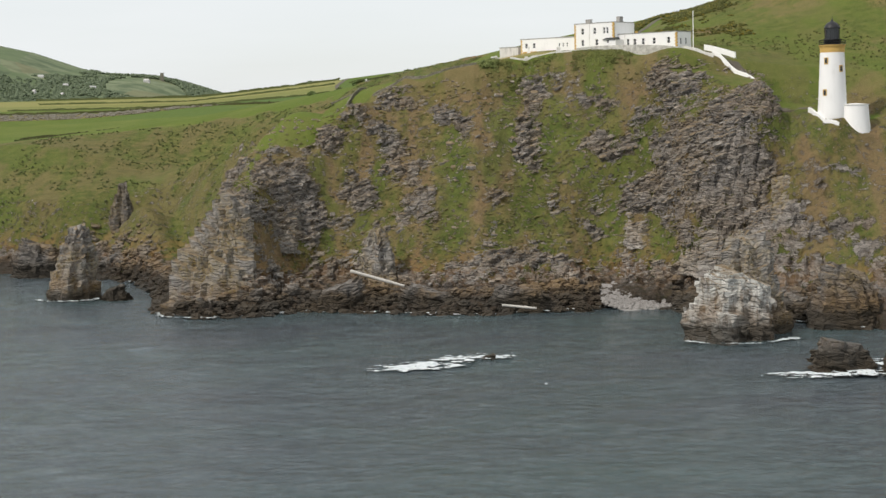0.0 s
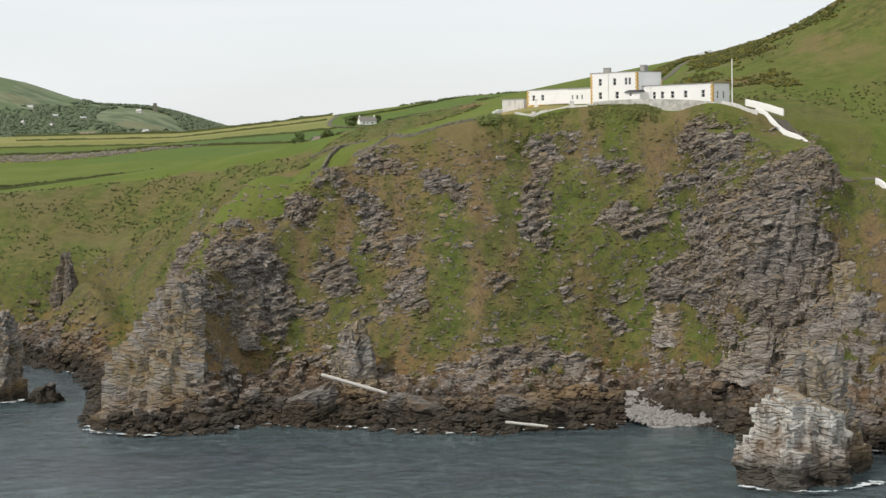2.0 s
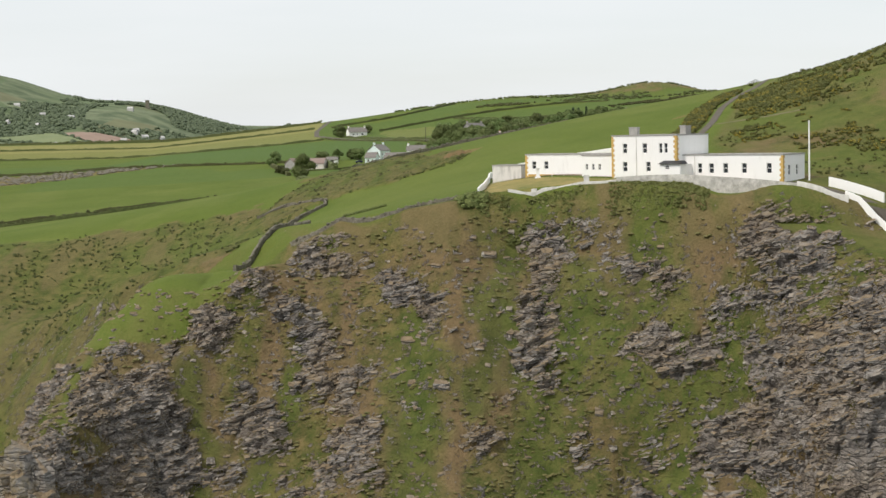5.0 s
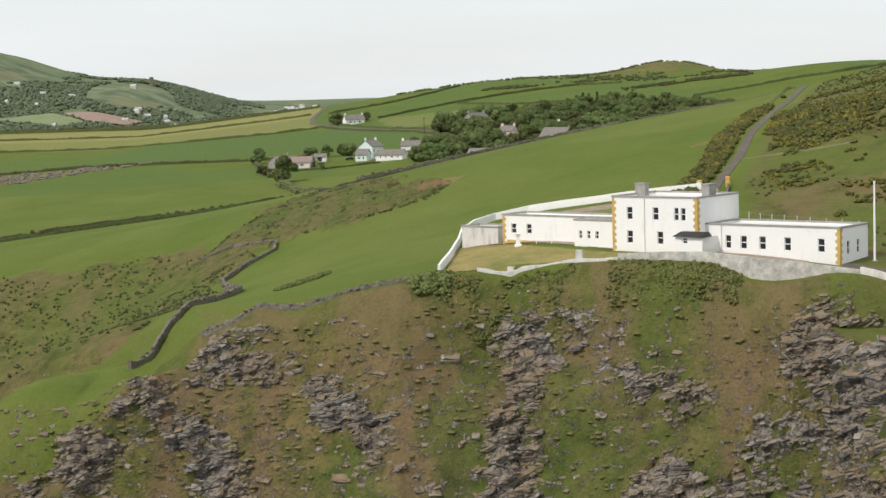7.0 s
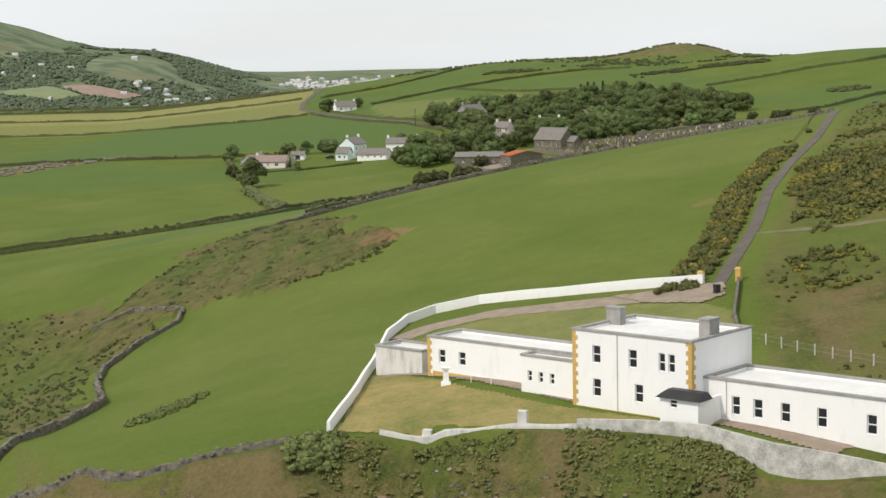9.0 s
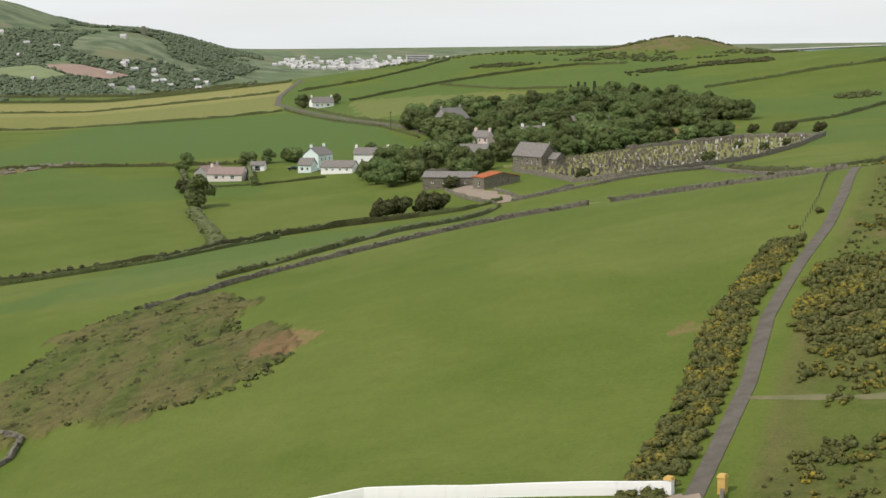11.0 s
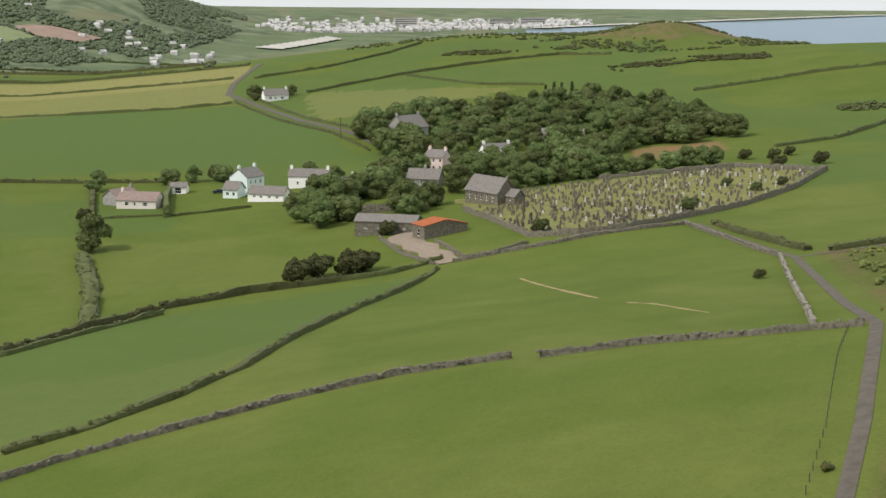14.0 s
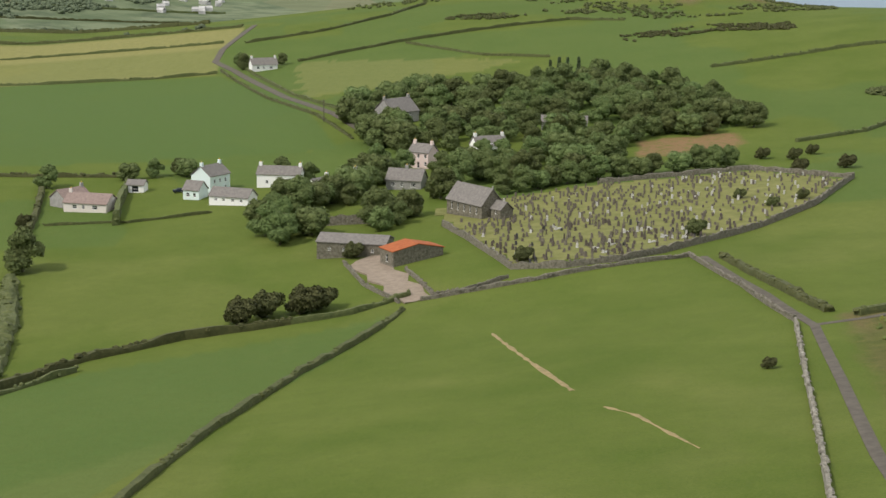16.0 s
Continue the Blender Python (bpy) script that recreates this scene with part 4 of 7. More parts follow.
def slab_rock(rx, ry, h, seed, lean=(0.0, 0.0), sides=44, layers=14, top=0.35):
    """A rock of stacked tilted beds of uneven thickness, each a ledge of its own, wide at the foot and broken at the top."""
    rnd, bm, rings, z = random.Random(seed * 13 + 1), bmesh.new(), [], 0.0
    cut = 0.0
    tilt = rnd.uniform(0.20, 0.38) * rnd.choice((1, 1, -1))
    angles = [2 * math.pi * (k + rnd.uniform(-0.42, 0.42)) / sides for k in range(sides)]
    body = [0.58 + 0.8 * float(fbm(1.9 * math.cos(a) + seed * 3, 1.9 * math.sin(a), seed, 3, seed)) for a in angles]
    # upright joints split the mass into buttresses
    joints = [(rnd.uniform(-math.pi, math.pi), rnd.uniform(0.05, 0.16), rnd.uniform(0.10, 0.30), rnd.uniform(-0.5, 0.5)) for _ in range(9)]
    bed = 0
    while z < h:
        thick = h * rnd.uniform(0.6, 1.6) / layers
        t = z / h
        cut = max(cut * 0.5, rnd.uniform(0, 0.08) if rnd.random() < 0.45 else 0)
        shrink = ((1 - t) ** 0.62 * (1 - top) + top) * (1 - cut)
        for e in (0.04, 0.96):
            ring = []
            for a, n in zip(angles, body):
                q = n + 0.30 * (float(value_noise(3.1 * math.cos(a), 3.1 * math.sin(a) + seed, bed * 0.45, seed + 5)) - 0.5) + 0.20 * (float(value_noise(8 * math.cos(a), 8 * math.sin(a), bed * 1.7, seed + 8)) - 0.5)
                for at, wide, deep, run in joints:
                    off = (a - at - run * t + math.pi) % (2 * math.pi) - math.pi
                    q -= deep * math.exp(-(off / wide) ** 2)
                x, y = rx * shrink * q * math.cos(a), ry * shrink * q * math.sin(a)
                lift = 0.10 * h * t * (float(value_noise(2.5 * math.cos(a), 2.5 * math.sin(a), seed, seed + 9)) - 0.5) * 2
                ring.append(bm.verts.new((x + lean[0] * t, y + lean[1] * t, z + thick * (e + 0.5 * (float(value_noise(a * 4.1, bed * 3.3, e, seed + 2)) - 0.5)) + tilt * x * min(1, 3 * t) + lift)))
            rings.append(ring)
        z, bed = z + thick, bed + 1
    # frost-shattered corners
    bm.verts.ensure_lookup_table()
    co = np.array([v.co[:] for v in bm.verts])
    x, y, w = co[:, 0], co[:, 1], co[:, 2]
    wide, high = min(1.0, rx / 6), min(1.0, h / 10)
    dx = 0.9 * wide * (value_noise(x / 1.6 + seed, y / 1.6, w / 1.1, seed + 21) - 0.5)
    dy = 0.9 * wide * (value_noise(x / 1.6, y / 1.6 + seed, w / 1.1, seed + 22) - 0.5)
    dz = 0.8 * high * (value_noise(x / 2.2, y / 2.2, w / 2 + seed, seed + 23) - 0.5)
    for v, ox, oy, oz in zip(bm.verts, dx, dy, dz):
        v.co += Vector((float(ox), float(oy), float(oz)))
    for a, b in zip(rings[:-1], rings[1:]):
        for s in range(sides):
            bm.faces.new((a[s], a[(s + 1) % sides], b[(s + 1) % sides], b[s]))
    mid = bm.verts.new(sum((v.co for v in rings[-1]), Vector()) / sides + Vector((0, 0, 0.03 * h)))
    for s in range(sides):
        bm.faces.new((rings[-1][s], rings[-1][(s + 1) % sides], mid))
    return bm


def sea_rock(x, y, rx, ry, h, seed, mat, label, lean=(0, 0), top=0.35, turn=0, base=-2.5):
    solo("sea_rock", slab_rock(rx, ry, h, seed, lean, top=top), mat, label, "rock", pose(x, y, base, 0, 0, turn), "rocks in the sea")


sea_rock(66, 348, 10.5, 8, 16.5, 2, M_ROCK_WHITE, "guano-whitened sea stack of bedded slate", (2, 3), 0.62)
sea_rock(70, 357, 9, 6, 23, 6, M_ROCK_LICHEN, "lichened slate rock behind the whitened stack", (0, 2), 0.45)
sea_rock(78, 304, 9, 5, 8.5, 3, M_ROCK_SHORE, "low dark tidal rock washed by surf", (0, 0), 0.4)
sea_rock(86, 298, 4, 4, 9, 5, M_ROCK_SHORE, "low dark tidal rock washed by surf", (1, 0), 0.3)
sea_rock(-57, 418, 12, 11, 31, 7, M_ROCK_LICHEN, "tall ochre-lichened slate pinnacle at the point", (7, 12), 0.2)
sea_rock(-101, 458, 9, 8, 23, 8, M_ROCK_LICHEN, "lichened slate stack standing in the bay", (2, 4), 0.14)
sea_rock(-88, 455, 6, 4, 7, 9, M_ROCK_SHORE, "low dark rock beside the stack", (0, 0), 0.4)
sea_rock(-101, 541, 8, 7, 30, 10, M_ROCK_SHORE, "slender bedded slate pinnacle under the slope", (0, 2), 0.1)
sea_rock(-97, 531, 8, 6, 15, 12, M_ROCK_LICHEN, "lichened boulder below the pinnacle", (0, 0), 0.4)
sea_rock(-126, 528, 12, 7, 14, 13, M_ROCK_SHORE, "dark slate reef along the bay shore", (0, 0), 0.4)
sea_rock(24, 404, 9, 4, 9, 14, M_ROCK_SHORE, "blocky dark slate ledge at the tide line", (0, 0), 0.7)
sea_rock(3, 410, 11, 5, 8, 15, M_ROCK_SHORE, "blocky dark slate ledge at the tide line", (0, 0), 0.6)
sea_rock(-22, 418, 9, 6, 10, 16, M_ROCK_SHORE, "blocky dark slate ledge at the tide line", (0, 0), 0.5)
sea_rock(-13, 426, 7, 5, 20, 17, M_ROCK_LICHEN, "small lichened pinnacle above the shore", (0, 2), 0.15, 0, 0)
sea_rock(95, 364, 10, 9, 16, 18, M_ROCK_SHORE, "dark broken slate rock below the lighthouse", (0, 3), 0.35)
sea_rock(39, 403, 3.5, 2.5, 5, 19, M_ROCK_SHORE, "low dark tidal rock", (0, 0), 0.4)
sea_rock(12, 327, 2.5, 1.6, 4.6, 20, M_ROCK_SHORE, "half-drowned rock under breaking surf", (0, 0), 0.4)


def outcrop(x, y, rx, h, seed, top=0.5, mat=None, turn=0, sink=5.0):
    """A rib of bedded rock that leans back on the slope."""
    slope = (gz(x, y + 4) - gz(x, y - 4)) / 8
    solo("rock_outcrop", slab_rock(rx, 3.2, h + sink, seed, (0, (h + sink) / max(0.8, slope) * 0.92), 40, 16, top), mat or M_ROCK, "bedded grey slate outcrop standing out of the slope", "rock", pose(x, y, gz(x, y) - sink, 0, 8, turn), "cliff outcrops")


for n, (x, y, rx, h, top) in enumerate(((-2.5, 446, 4.2, 9, 0.8), (-40, 439, 5, 8, 0.7), (33, 459, 4.2, 7, 0.85), (29, 441, 3.0, 7, 0.8), (58, 430, 5, 6, 0.9), (70, 413, 6, 10, 0.95),
                                        (83, 409, 6, 12, 0.8), (91, 399, 6, 12, 0.8), (45, 426, 4, 6, 0.8), (-30, 452, 4, 5, 0.8))):
    outcrop(x, y, rx, h, 31 + n, top, M_ROCK_LICHEN if n in (7, 8) else M_ROCK)


rock_ledges()
cliff_debris()

# ---- the keepers' house, in its own axes: x along the front, y to the back ----
HOUSE = pose(29.9, 498.8, 68.0, 0, 0, -41.2)


def place_in(m, x, y, z=0.0, turn=0.0):
    return m @ pose(x, y, z, 0, 0, turn)


def sash_window(parent, x, z, w, h, y=0.12, m=None, panes=(1, 2)):
    """A sliding sash: painted frame, meeting rail and two dark panes, set back in its opening."""
    at = pose(x, y, z) if m is None else m @ pose(x, y, z)
    win = part("window", box(-w / 2 - 0.06, w / 2 + 0.06, -0.16, -0.10, -0.10, 0.0), M_WHITE, parent, "", at)
    f = bmesh.new()
    b = 0.075
    add_box(f, -w / 2, -w / 2 + b, 0, 0.07, 0, h)
    add_box(f, w / 2 - b, w / 2, 0, 0.07, 0, h)
    add_box(f, -w / 2 + b, w / 2 - b, 0, 0.07, 0, b)
    add_box(f, -w / 2 + b, w / 2 - b, 0, 0.07, h - b, h)
    for k in range(1, panes[1]):
        add_box(f, -w / 2 + b, w / 2 - b, 0.004, 0.066, h * k / panes[1] - 0.05, h * k / panes[1] + 0.05)
    part("frame", f, M_WHITE, win, "white painted sash frame")
    for k in range(panes[1]):
        part("pane", box(-w / 2 + b, w / 2 - b, 0.03, 0.045, h * k / panes[1] + (b if k == 0 else 0.05), h * (k + 1) / panes[1] - (b if k == panes[1] - 1 else 0.05)), M_GLASS, win, "dark glass pane")
    return win


def block(parent, x0, x1, y0, y1, z1, front, side=(), z0=-1.2, paint=None, coping=0.22, roof=0.45):
    """A flat-roofed block: four walls with openings, a grey coping and a pale roof deck set down behind it."""
    paint, t = paint or M_WHITE, 0.4
    length, depth = x1 - x0, y1 - y0
    holes = [(x - w / 2 - x0, x + w / 2 - x0, z, z + h) for x, z, w, h in front]
    shell = part("wall", pierced_wall(length, z0, z1, t, holes), paint, parent, "", pose(x0, y0, 0))
    for x, z, w, h in front:
        sash_window(parent, x, z, w, h, y0 + 0.14)
    holes = [(y - w / 2 - y0, y + w / 2 - y0, z, z + h) for y, z, w, h in side]
    part("wall", pierced_wall(depth - t, z0, z1, t, [(a - t, b - t, c, d) for a, b, c, d in holes]), paint, parent, "", pose(x1, y0 + t, 0, 0, 0, 90))
    for y, z, w, h in side:
        sash_window(parent, 0, 0, w, h, 0.14, pose(x1, y, z, 0, 0, 90))
    part("wall", box(x0, x0 + t, y0 + t, y1, z0, z1), paint, parent)
    part("wall", box(x0 + t, x1 - t, y1 - t, y1, z0, z1), paint, parent)
    part("floor", box(x0 + t, x1 - t, y0 + t, y1 - t, z0, 0.02), M_GREY, parent)
    part("roof", box(x0 + t, x1 - t, y0 + t, y1 - t, z1 - roof, z1 - roof + 0.25), M_FELT, parent, "pale felted flat roof")
    cp = bmesh.new()
    o = 0.09
    for a in ((x0 - o, x1 + o, y0 - o, y0 + t + 0.02), (x0 - o, x1 + o, y1 - t - 0.02, y1 + o), (x0 - o, x0 + t + 0.02, y0 + t + 0.02, y1 - t - 0.02), (x1 - t - 0.02, x1 + o, y0 + t + 0.02, y1 - t - 0.02)):
        add_box(cp, *a, z1 + 0.003, z1 + coping)
    part("coping", cp, M_GREY, parent, "grey weathered parapet coping")
    return shell


def quoins(parent, x, y, z0, z1, sx, sy):
    """Ochre-painted corner stones, long and short in turn."""
    k, z = 0, z0
    while z < z1 - 0.2:
        a, b = (0.62, 0.38) if k % 2 else (0.38, 0.62)
        part("quoin", box(min(x - 0.03 * sx, x + a * sx), max(x - 0.03 * sx, x + a * sx), min(y - 0.03 * sy, y + b * sy), max(y - 0.03 * sy, y + b * sy), z, min(z + 0.44, z1)), M_OCHRE, parent, "ochre painted corner stone" if k == 0 else "")
        z, k = z + 0.45, k + 1


def chimney(parent, x, y, z0, h, w=1.7, d=0.95, pots=0):
    c = bmesh.new()
    add_box(c, x - w / 2, x + w / 2, y - d / 2, y + d / 2, z0, z0 + h)
    add_box(c, x - w / 2 - 0.08, x + w / 2 + 0.08, y - d / 2 - 0.08, y + d / 2 + 0.08, z0 + h, z0 + h + 0.16)
    st = part("chimney", c, M_GREY, parent, "grey cement-rendered chimney stack")
    for k in range(pots):
        part("pot", lathe([(0.15, z0 + h + 0.16), (0.13, z0 + h + 0.5), (0.16, z0 + h + 0.52), (0.16, z0 + h + 0.58)], 10), M_GREY, st, "", pose(x + (k - (pots - 1) / 2) * 0.5, y, 0))


def drainpipe(parent, x, y, z0, z1):
    part("drainpipe", lathe([(0.055, z0), (0.055, z1)], 8), M_WHITE_WORN, parent, "white cast-iron drainpipe", pose(x, y, 0))


house = thing("keepers_house", "long white rendered keepers' house with ochre quoins and flat roofs", "house", HOUSE)
MX0, MX1, MY0 = 22.6, 36.5, -3.4
block(house, MX0, MX1, MY0, MY0 + 10.6, 8.0,
      [(25.5, 1.65, 0.95, 1.75), (30.5, 1.65, 0.95, 1.75), (25.5, 4.95, 0.95, 1.75), (29.8, 4.95, 0.95, 1.75), (33.15, 4.95, 0.72, 1.75), (34.25, 4.95, 0.72, 1.75)])
quoins(house, MX0, MY0, -0.6, 8.0, 1, 1)
quoins(house, MX1, MY0, 3.6, 8.0, -1, 1)
chimney(house, 23.4, MY0 + 6.2, 7.7, 1.75)
chimney(house, 35.6, MY0 + 4.4, 7.7, 1.9, 1.2, 1.7)
drainpipe(house, 28.0, MY0 - 0.06, -0.5, 8.0)
block(house, 36.5, 56.4, -1.4, 6.2, 4.4,
      [(40.0, 1.3, 0.85, 1.75), (42.35, 1.3, 0.95, 1.75), (45.2, 1.3, 0.95, 1.75), (48.9, 1.3, 0.95, 1.75), (53.75, 1.3, 0.95, 1.75)], [(0.9, 0.95, 0.8, 1.75), (3.6, 0.95, 0.8, 1.75)])
quoins(house, 56.4, -1.4, -0.6, 4.5, -1, 1)
drainpipe(house, 39.0, -1.46, -0.5, 4.4)
block(house, 0.0, 22.6, 0.0, 5.6, 4.65, [(2.1, 2.0, 0.95, 1.45), (5.0, 2.0, 0.95, 1.45)])
quoins(house, 0.0, 0.0, -0.2, 4.6, 1, 1)
block(house, 15.0, 22.597, -2.2, -0.002, 4.45, [(16.1, 1.9, 0.55, 1.1), (17.55, 1.9, 0.55, 1.1), (19.0, 1.9, 0.55, 1.1)])
block(house, -9.2, -2.0, 1.2, 5.4, 2.55, [], paint=M_WHITE_WORN)
# porch with a black pitched canopy
part("porch", pierced_wall(4.2, -1.0, 3.0, 0.3, [(1.1, 1.9, 2.1, 2.85)]), M_WHITE, house, "small white entrance porch", pose(34.2, MY0 - 1.9, 0))
sash_window(house, 35.7, 2.1, 0.8, 0.75, MY0 - 1.78)
for a in (34.2, 38.1):
    part("wall", box(a, a + 0.3, MY0 - 1.6, MY0 - 0.002 if a < 36 else -1.402, -1.0, 3.0), M_WHITE, house)
pr = bmesh.new()
a, b, c = MY0 - 2.3, MY0 - 0.9, MY0 - 0.02
v = [pr.verts.new(p) for p in ((33.9, a, 3.01), (38.8, a, 3.01), (38.8, c, 3.01), (33.9, c, 3.01), (34.4, b, 3.6), (38.3, b, 3.6), (38.3, c, 3.6), (34.4, c, 3.6))]
for f in ((3, 2, 1, 0), (4, 5, 6, 7), (0, 1, 5, 4), (1, 2, 6, 5), (2, 3, 7, 6), (3, 0, 4, 7)):
    pr.faces.new([v[i] for i in f])
part("porch_roof", pr, M_BLACK, house, "black slated porch roof")
# ochre plinth line and a football goal painted white on the grass before the annexe
part("plinth", box(23.3, 33.4, MY0 - 0.04, MY0 - 0.003, -0.8, 0.5), M_OCHRE, house, "peeling ochre base course")
part("plinth", box(0.7, 14.9, -0.04, -0.003, -0.8, 0.98), M_OCHRE, house)

goal = thing("goal_frame", "small white tubular goal frame on the lawn", "goal", place_in(HOUSE, 9.0, -1.6, 0))
for x in (-1.4, 1.4):
    part("post", lathe([(0.05, -0.3), (0.05, 1.5)], 8), M_WHITE, goal, "", pose(x, 0, 0))
part("crossbar", lathe([(0.05, 0), (0.05, 2.8)], 8), M_WHITE, goal, "", pose(-1.4, 0, 1.5, 0, 90, 0))

sx, sy = 31.9, 493.2
sund = thing("sundial", "white painted stone sundial pedestal on the lawn", "sundial", pose(sx, sy, gz(sx, sy) - 0.05))
part("plinth", box(-0.55, 0.55, -0.55, 0.55, 0, 0.35, 0.06), M_WHITE, sund)
part("shaft", box(-0.34, 0.34, -0.34, 0.34, 0.35, 1.75, 0.1), M_WHITE, sund)
part("cap", box(-0.42, 0.42, -0.42, 0.42, 1.75, 1.95, -0.04), M_WHITE, sund)

px, py = 76.6, 463.6
pole = thing("flagpole", "tall bare white flagpole at the yard edge", "flagpole", pose(px, py, 67.4))
part("pole", lathe([(0.16, 0), (0.14, 4.5), (0.11, 10.5)], 10), M_WHITE, pole)
part("truck", lathe([(0.05, 10.5), (0.17, 10.55), (0.17, 10.68), (0.05, 10.75)], 10), M_WHITE, pole)
part("base", box(-0.35, 0.35, -0.35, 0.35, -0.4, 0.5, 0.05), M_GREY, pole)


# ---- walls and roads laid along lines of the plan ----
def ribbon_wall(line, width, height, step, seed, wobble=0.0, sink=0.8, tops=None):
    """A wall that follows the ground, with an uneven top and slightly battered sides."""
    pts, bm, prev = along(line, step), bmesh.new(), None
    for k, (x, y) in enumerate(pts):
        a, b = pts[max(k - 1, 0)], pts[min(k + 1, len(pts) - 1)]
        d = Vector((b[0] - a[0], b[1] - a[1], 0)).normalized()
        side = Vector((-d.y, d.x, 0))
        g = gz(x, y)
        h = height * (1 + wobble * (2 * float(value_noise(k * 0.37, seed, 0, seed)) - 1))
        h = h if tops is None else float(np.interp(x, *tops)) - g + 0.1 * (h - height)
        w = width * (1 + 0.5 * wobble * (2 * float(value_noise(k * 0.61, seed, 3, seed)) - 1)) / 2
        c = Vector((x, y, g)) + side * (wobble * 0.5 * (float(value_noise(k * 0.23, seed, 7, seed)) - 0.5))
        ring = [bm.verts.new(c + side * s + Vector((0, 0, z))) for s, z in ((-w * 1.1, -sink), (-w, h * 0.55), (-w * 0.8, h), (w * 0.8, h * (1 - 0.2 * wobble)), (w, h * 0.5), (w * 1.1, -sink))]
        if prev:
            for i in range(5):
                bm.faces.new((prev[i], ring[i], ring[i + 1], prev[i + 1]))
        else:
            bm.faces.new(ring)
        prev = ring
    bm.faces.new(prev[::-1])
    bmesh.ops.recalc_face_normals(bm, faces=bm.faces)
    return bm


def paving(line, width, step=2.0, lift=0.12, edge=0.0, seed=1):
    pts, bm, prev = along(line, step), bmesh.new(), None
    for k, (x, y) in enumerate(pts):
        a, b = pts[max(k - 1, 0)], pts[min(k + 1, len(pts) - 1)]
        d = Vector((b[0] - a[0], b[1] - a[1], 0)).normalized()
        side = Vector((-d.y, d.x, 0))
        w = width / 2 * (1 + edge * (2 * float(value_noise(k * 0.5, seed, 0, seed)) - 1))
        ring = []
        for s in (-1, -0.4, 0.4, 1):
            p = Vector((x, y, 0)) + side * w * s
            p.z = max(gz(p.x, p.y), gz(x, y) - 0.25) + lift - (0.06 if abs(s) == 1 else 0)
            ring.append(bm.verts.new(p))
        ring = [bm.verts.new(ring[0].co - Vector((0, 0, 0.6)))] + ring + [bm.verts.new(ring[-1].co - Vector((0, 0, 0.6)))]
        if prev:
            for i in range(5):
                bm.faces.new((prev[i], ring[i], ring[i + 1], prev[i + 1]))
        prev = ring
    bmesh.ops.recalc_face_normals(bm, faces=bm.faces)
    return bm


solo("boundary_wall", ribbon_wall([(20.2, 482), (22.2, 498), (23.2, 512), (24.0, 530), (26.2, 539), (30, 542), (36, 542), (46, 537.3), (56, 533.5), (64.4, 530.2)], 0.4, 1.25, 2.0, 4, 0.03), M_WHITE, "curving white rendered boundary wall round the yard", "wall")
solo("front_wall", ribbon_wall([(25.5, 478.6), (31.9, 477.6), (39, 475), (44.5, 473)], 0.4, 0.5, 1.3, 5, 0.6), M_WHITE_WORN, "low crumbling white garden wall at the cliff edge", "wall")
M_WALL_OLD = plain("weathered_lime_wall", (0.24, 0.23, 0.20), (0.70, 0.68, 0.63), 0.9, 0.9, 0.8, 0.08)
TOPS = [68.9, 69.2, 69.3, 69.0, 68.6, 67.8]
solo("retaining_wall", ribbon_wall([(44.5, 473), (50, 470.6), (55.5, 467.8), (60.5, 461.6), (66, 458), (72.5, 454.5)], 0.6, 1.0, 1.2, 6, 0.08, 1.5, ([44.5, 50, 55.5, 60.5, 66, 72.5], TOPS)), M_WALL_OLD, "weathered whitewashed retaining wall before the house", "wall")
for x in (30.2, 39.4):
    solo("pier", box(-0.45, 0.45, -0.35, 0.35, -0.5, 1.5), M_WHITE_WORN, "peeling white pier in the garden wall", "pier", pose(x, 478.2 - (x - 30) * 0.33, gz(x, 477), 0, 0, -17), "garden wall piers")
for x, y in ((64.4, 530.0), (69.0, 528.6)):
    g = thing("gate_pier", "ochre-topped white gate pier beside the drive", "gate pier", pose(x, y, gz(x, y) - 0.3, 0, 0, -30) @ Matrix.Scale(0.8, 4), "gate piers")
    part("shaft", box(-0.45, 0.45, -0.45, 0.45, 0, 2.2), M_OCHRE if x > 66 else M_WHITE, g)
    part("cap", box(-0.55, 0.55, -0.55, 0.55, 2.2, 2.55, 0.14), M_OCHRE, g, "ochre painted cap")
solo("yard_wall", ribbon_wall([(68.9, 527.8), (67.3, 520), (65.8, 513), (65.2, 506)], 0.4, 0.8, 2.0, 7, 0.15), M_STONE, "low bare stone yard wall beside the gate", "wall")

# path that drops to the lighthouse between white walls
PATH_DOWN = [(72, 461), (80, 455), (86, 450), (92, 442), (98, 431), (101.5, 424)]
solo("path", paving(PATH_DOWN, 2.2, 1.5), M_TARMAC, "narrow grey path down to the lighthouse", "path", kind="structure")
solo("path_wall", ribbon_wall([(80, 452.5), (85, 448), (89.5, 442)], 0.4, 1.1, 1.4, 8, 0.03, 0.8), M_WHITE, "white rendered wall beside the descending path", "wall")
solo("path_wall", ribbon_wall([(79, 459.5), (84, 455.5), (86.5, 452.8)], 0.4, 1.6, 1.4, 9, 0.03, 0.6), M_WHITE, "tall white wall at the head of the path", "wall")
solo("terrace_wall", ribbon_wall([(72.5, 454.5), (76, 452), (80, 450.5)], 0.6, 0.9, 1.2, 10, 0.05, 0.8), M_WHITE_WORN, "weathered white wall where the path begins", "wall")

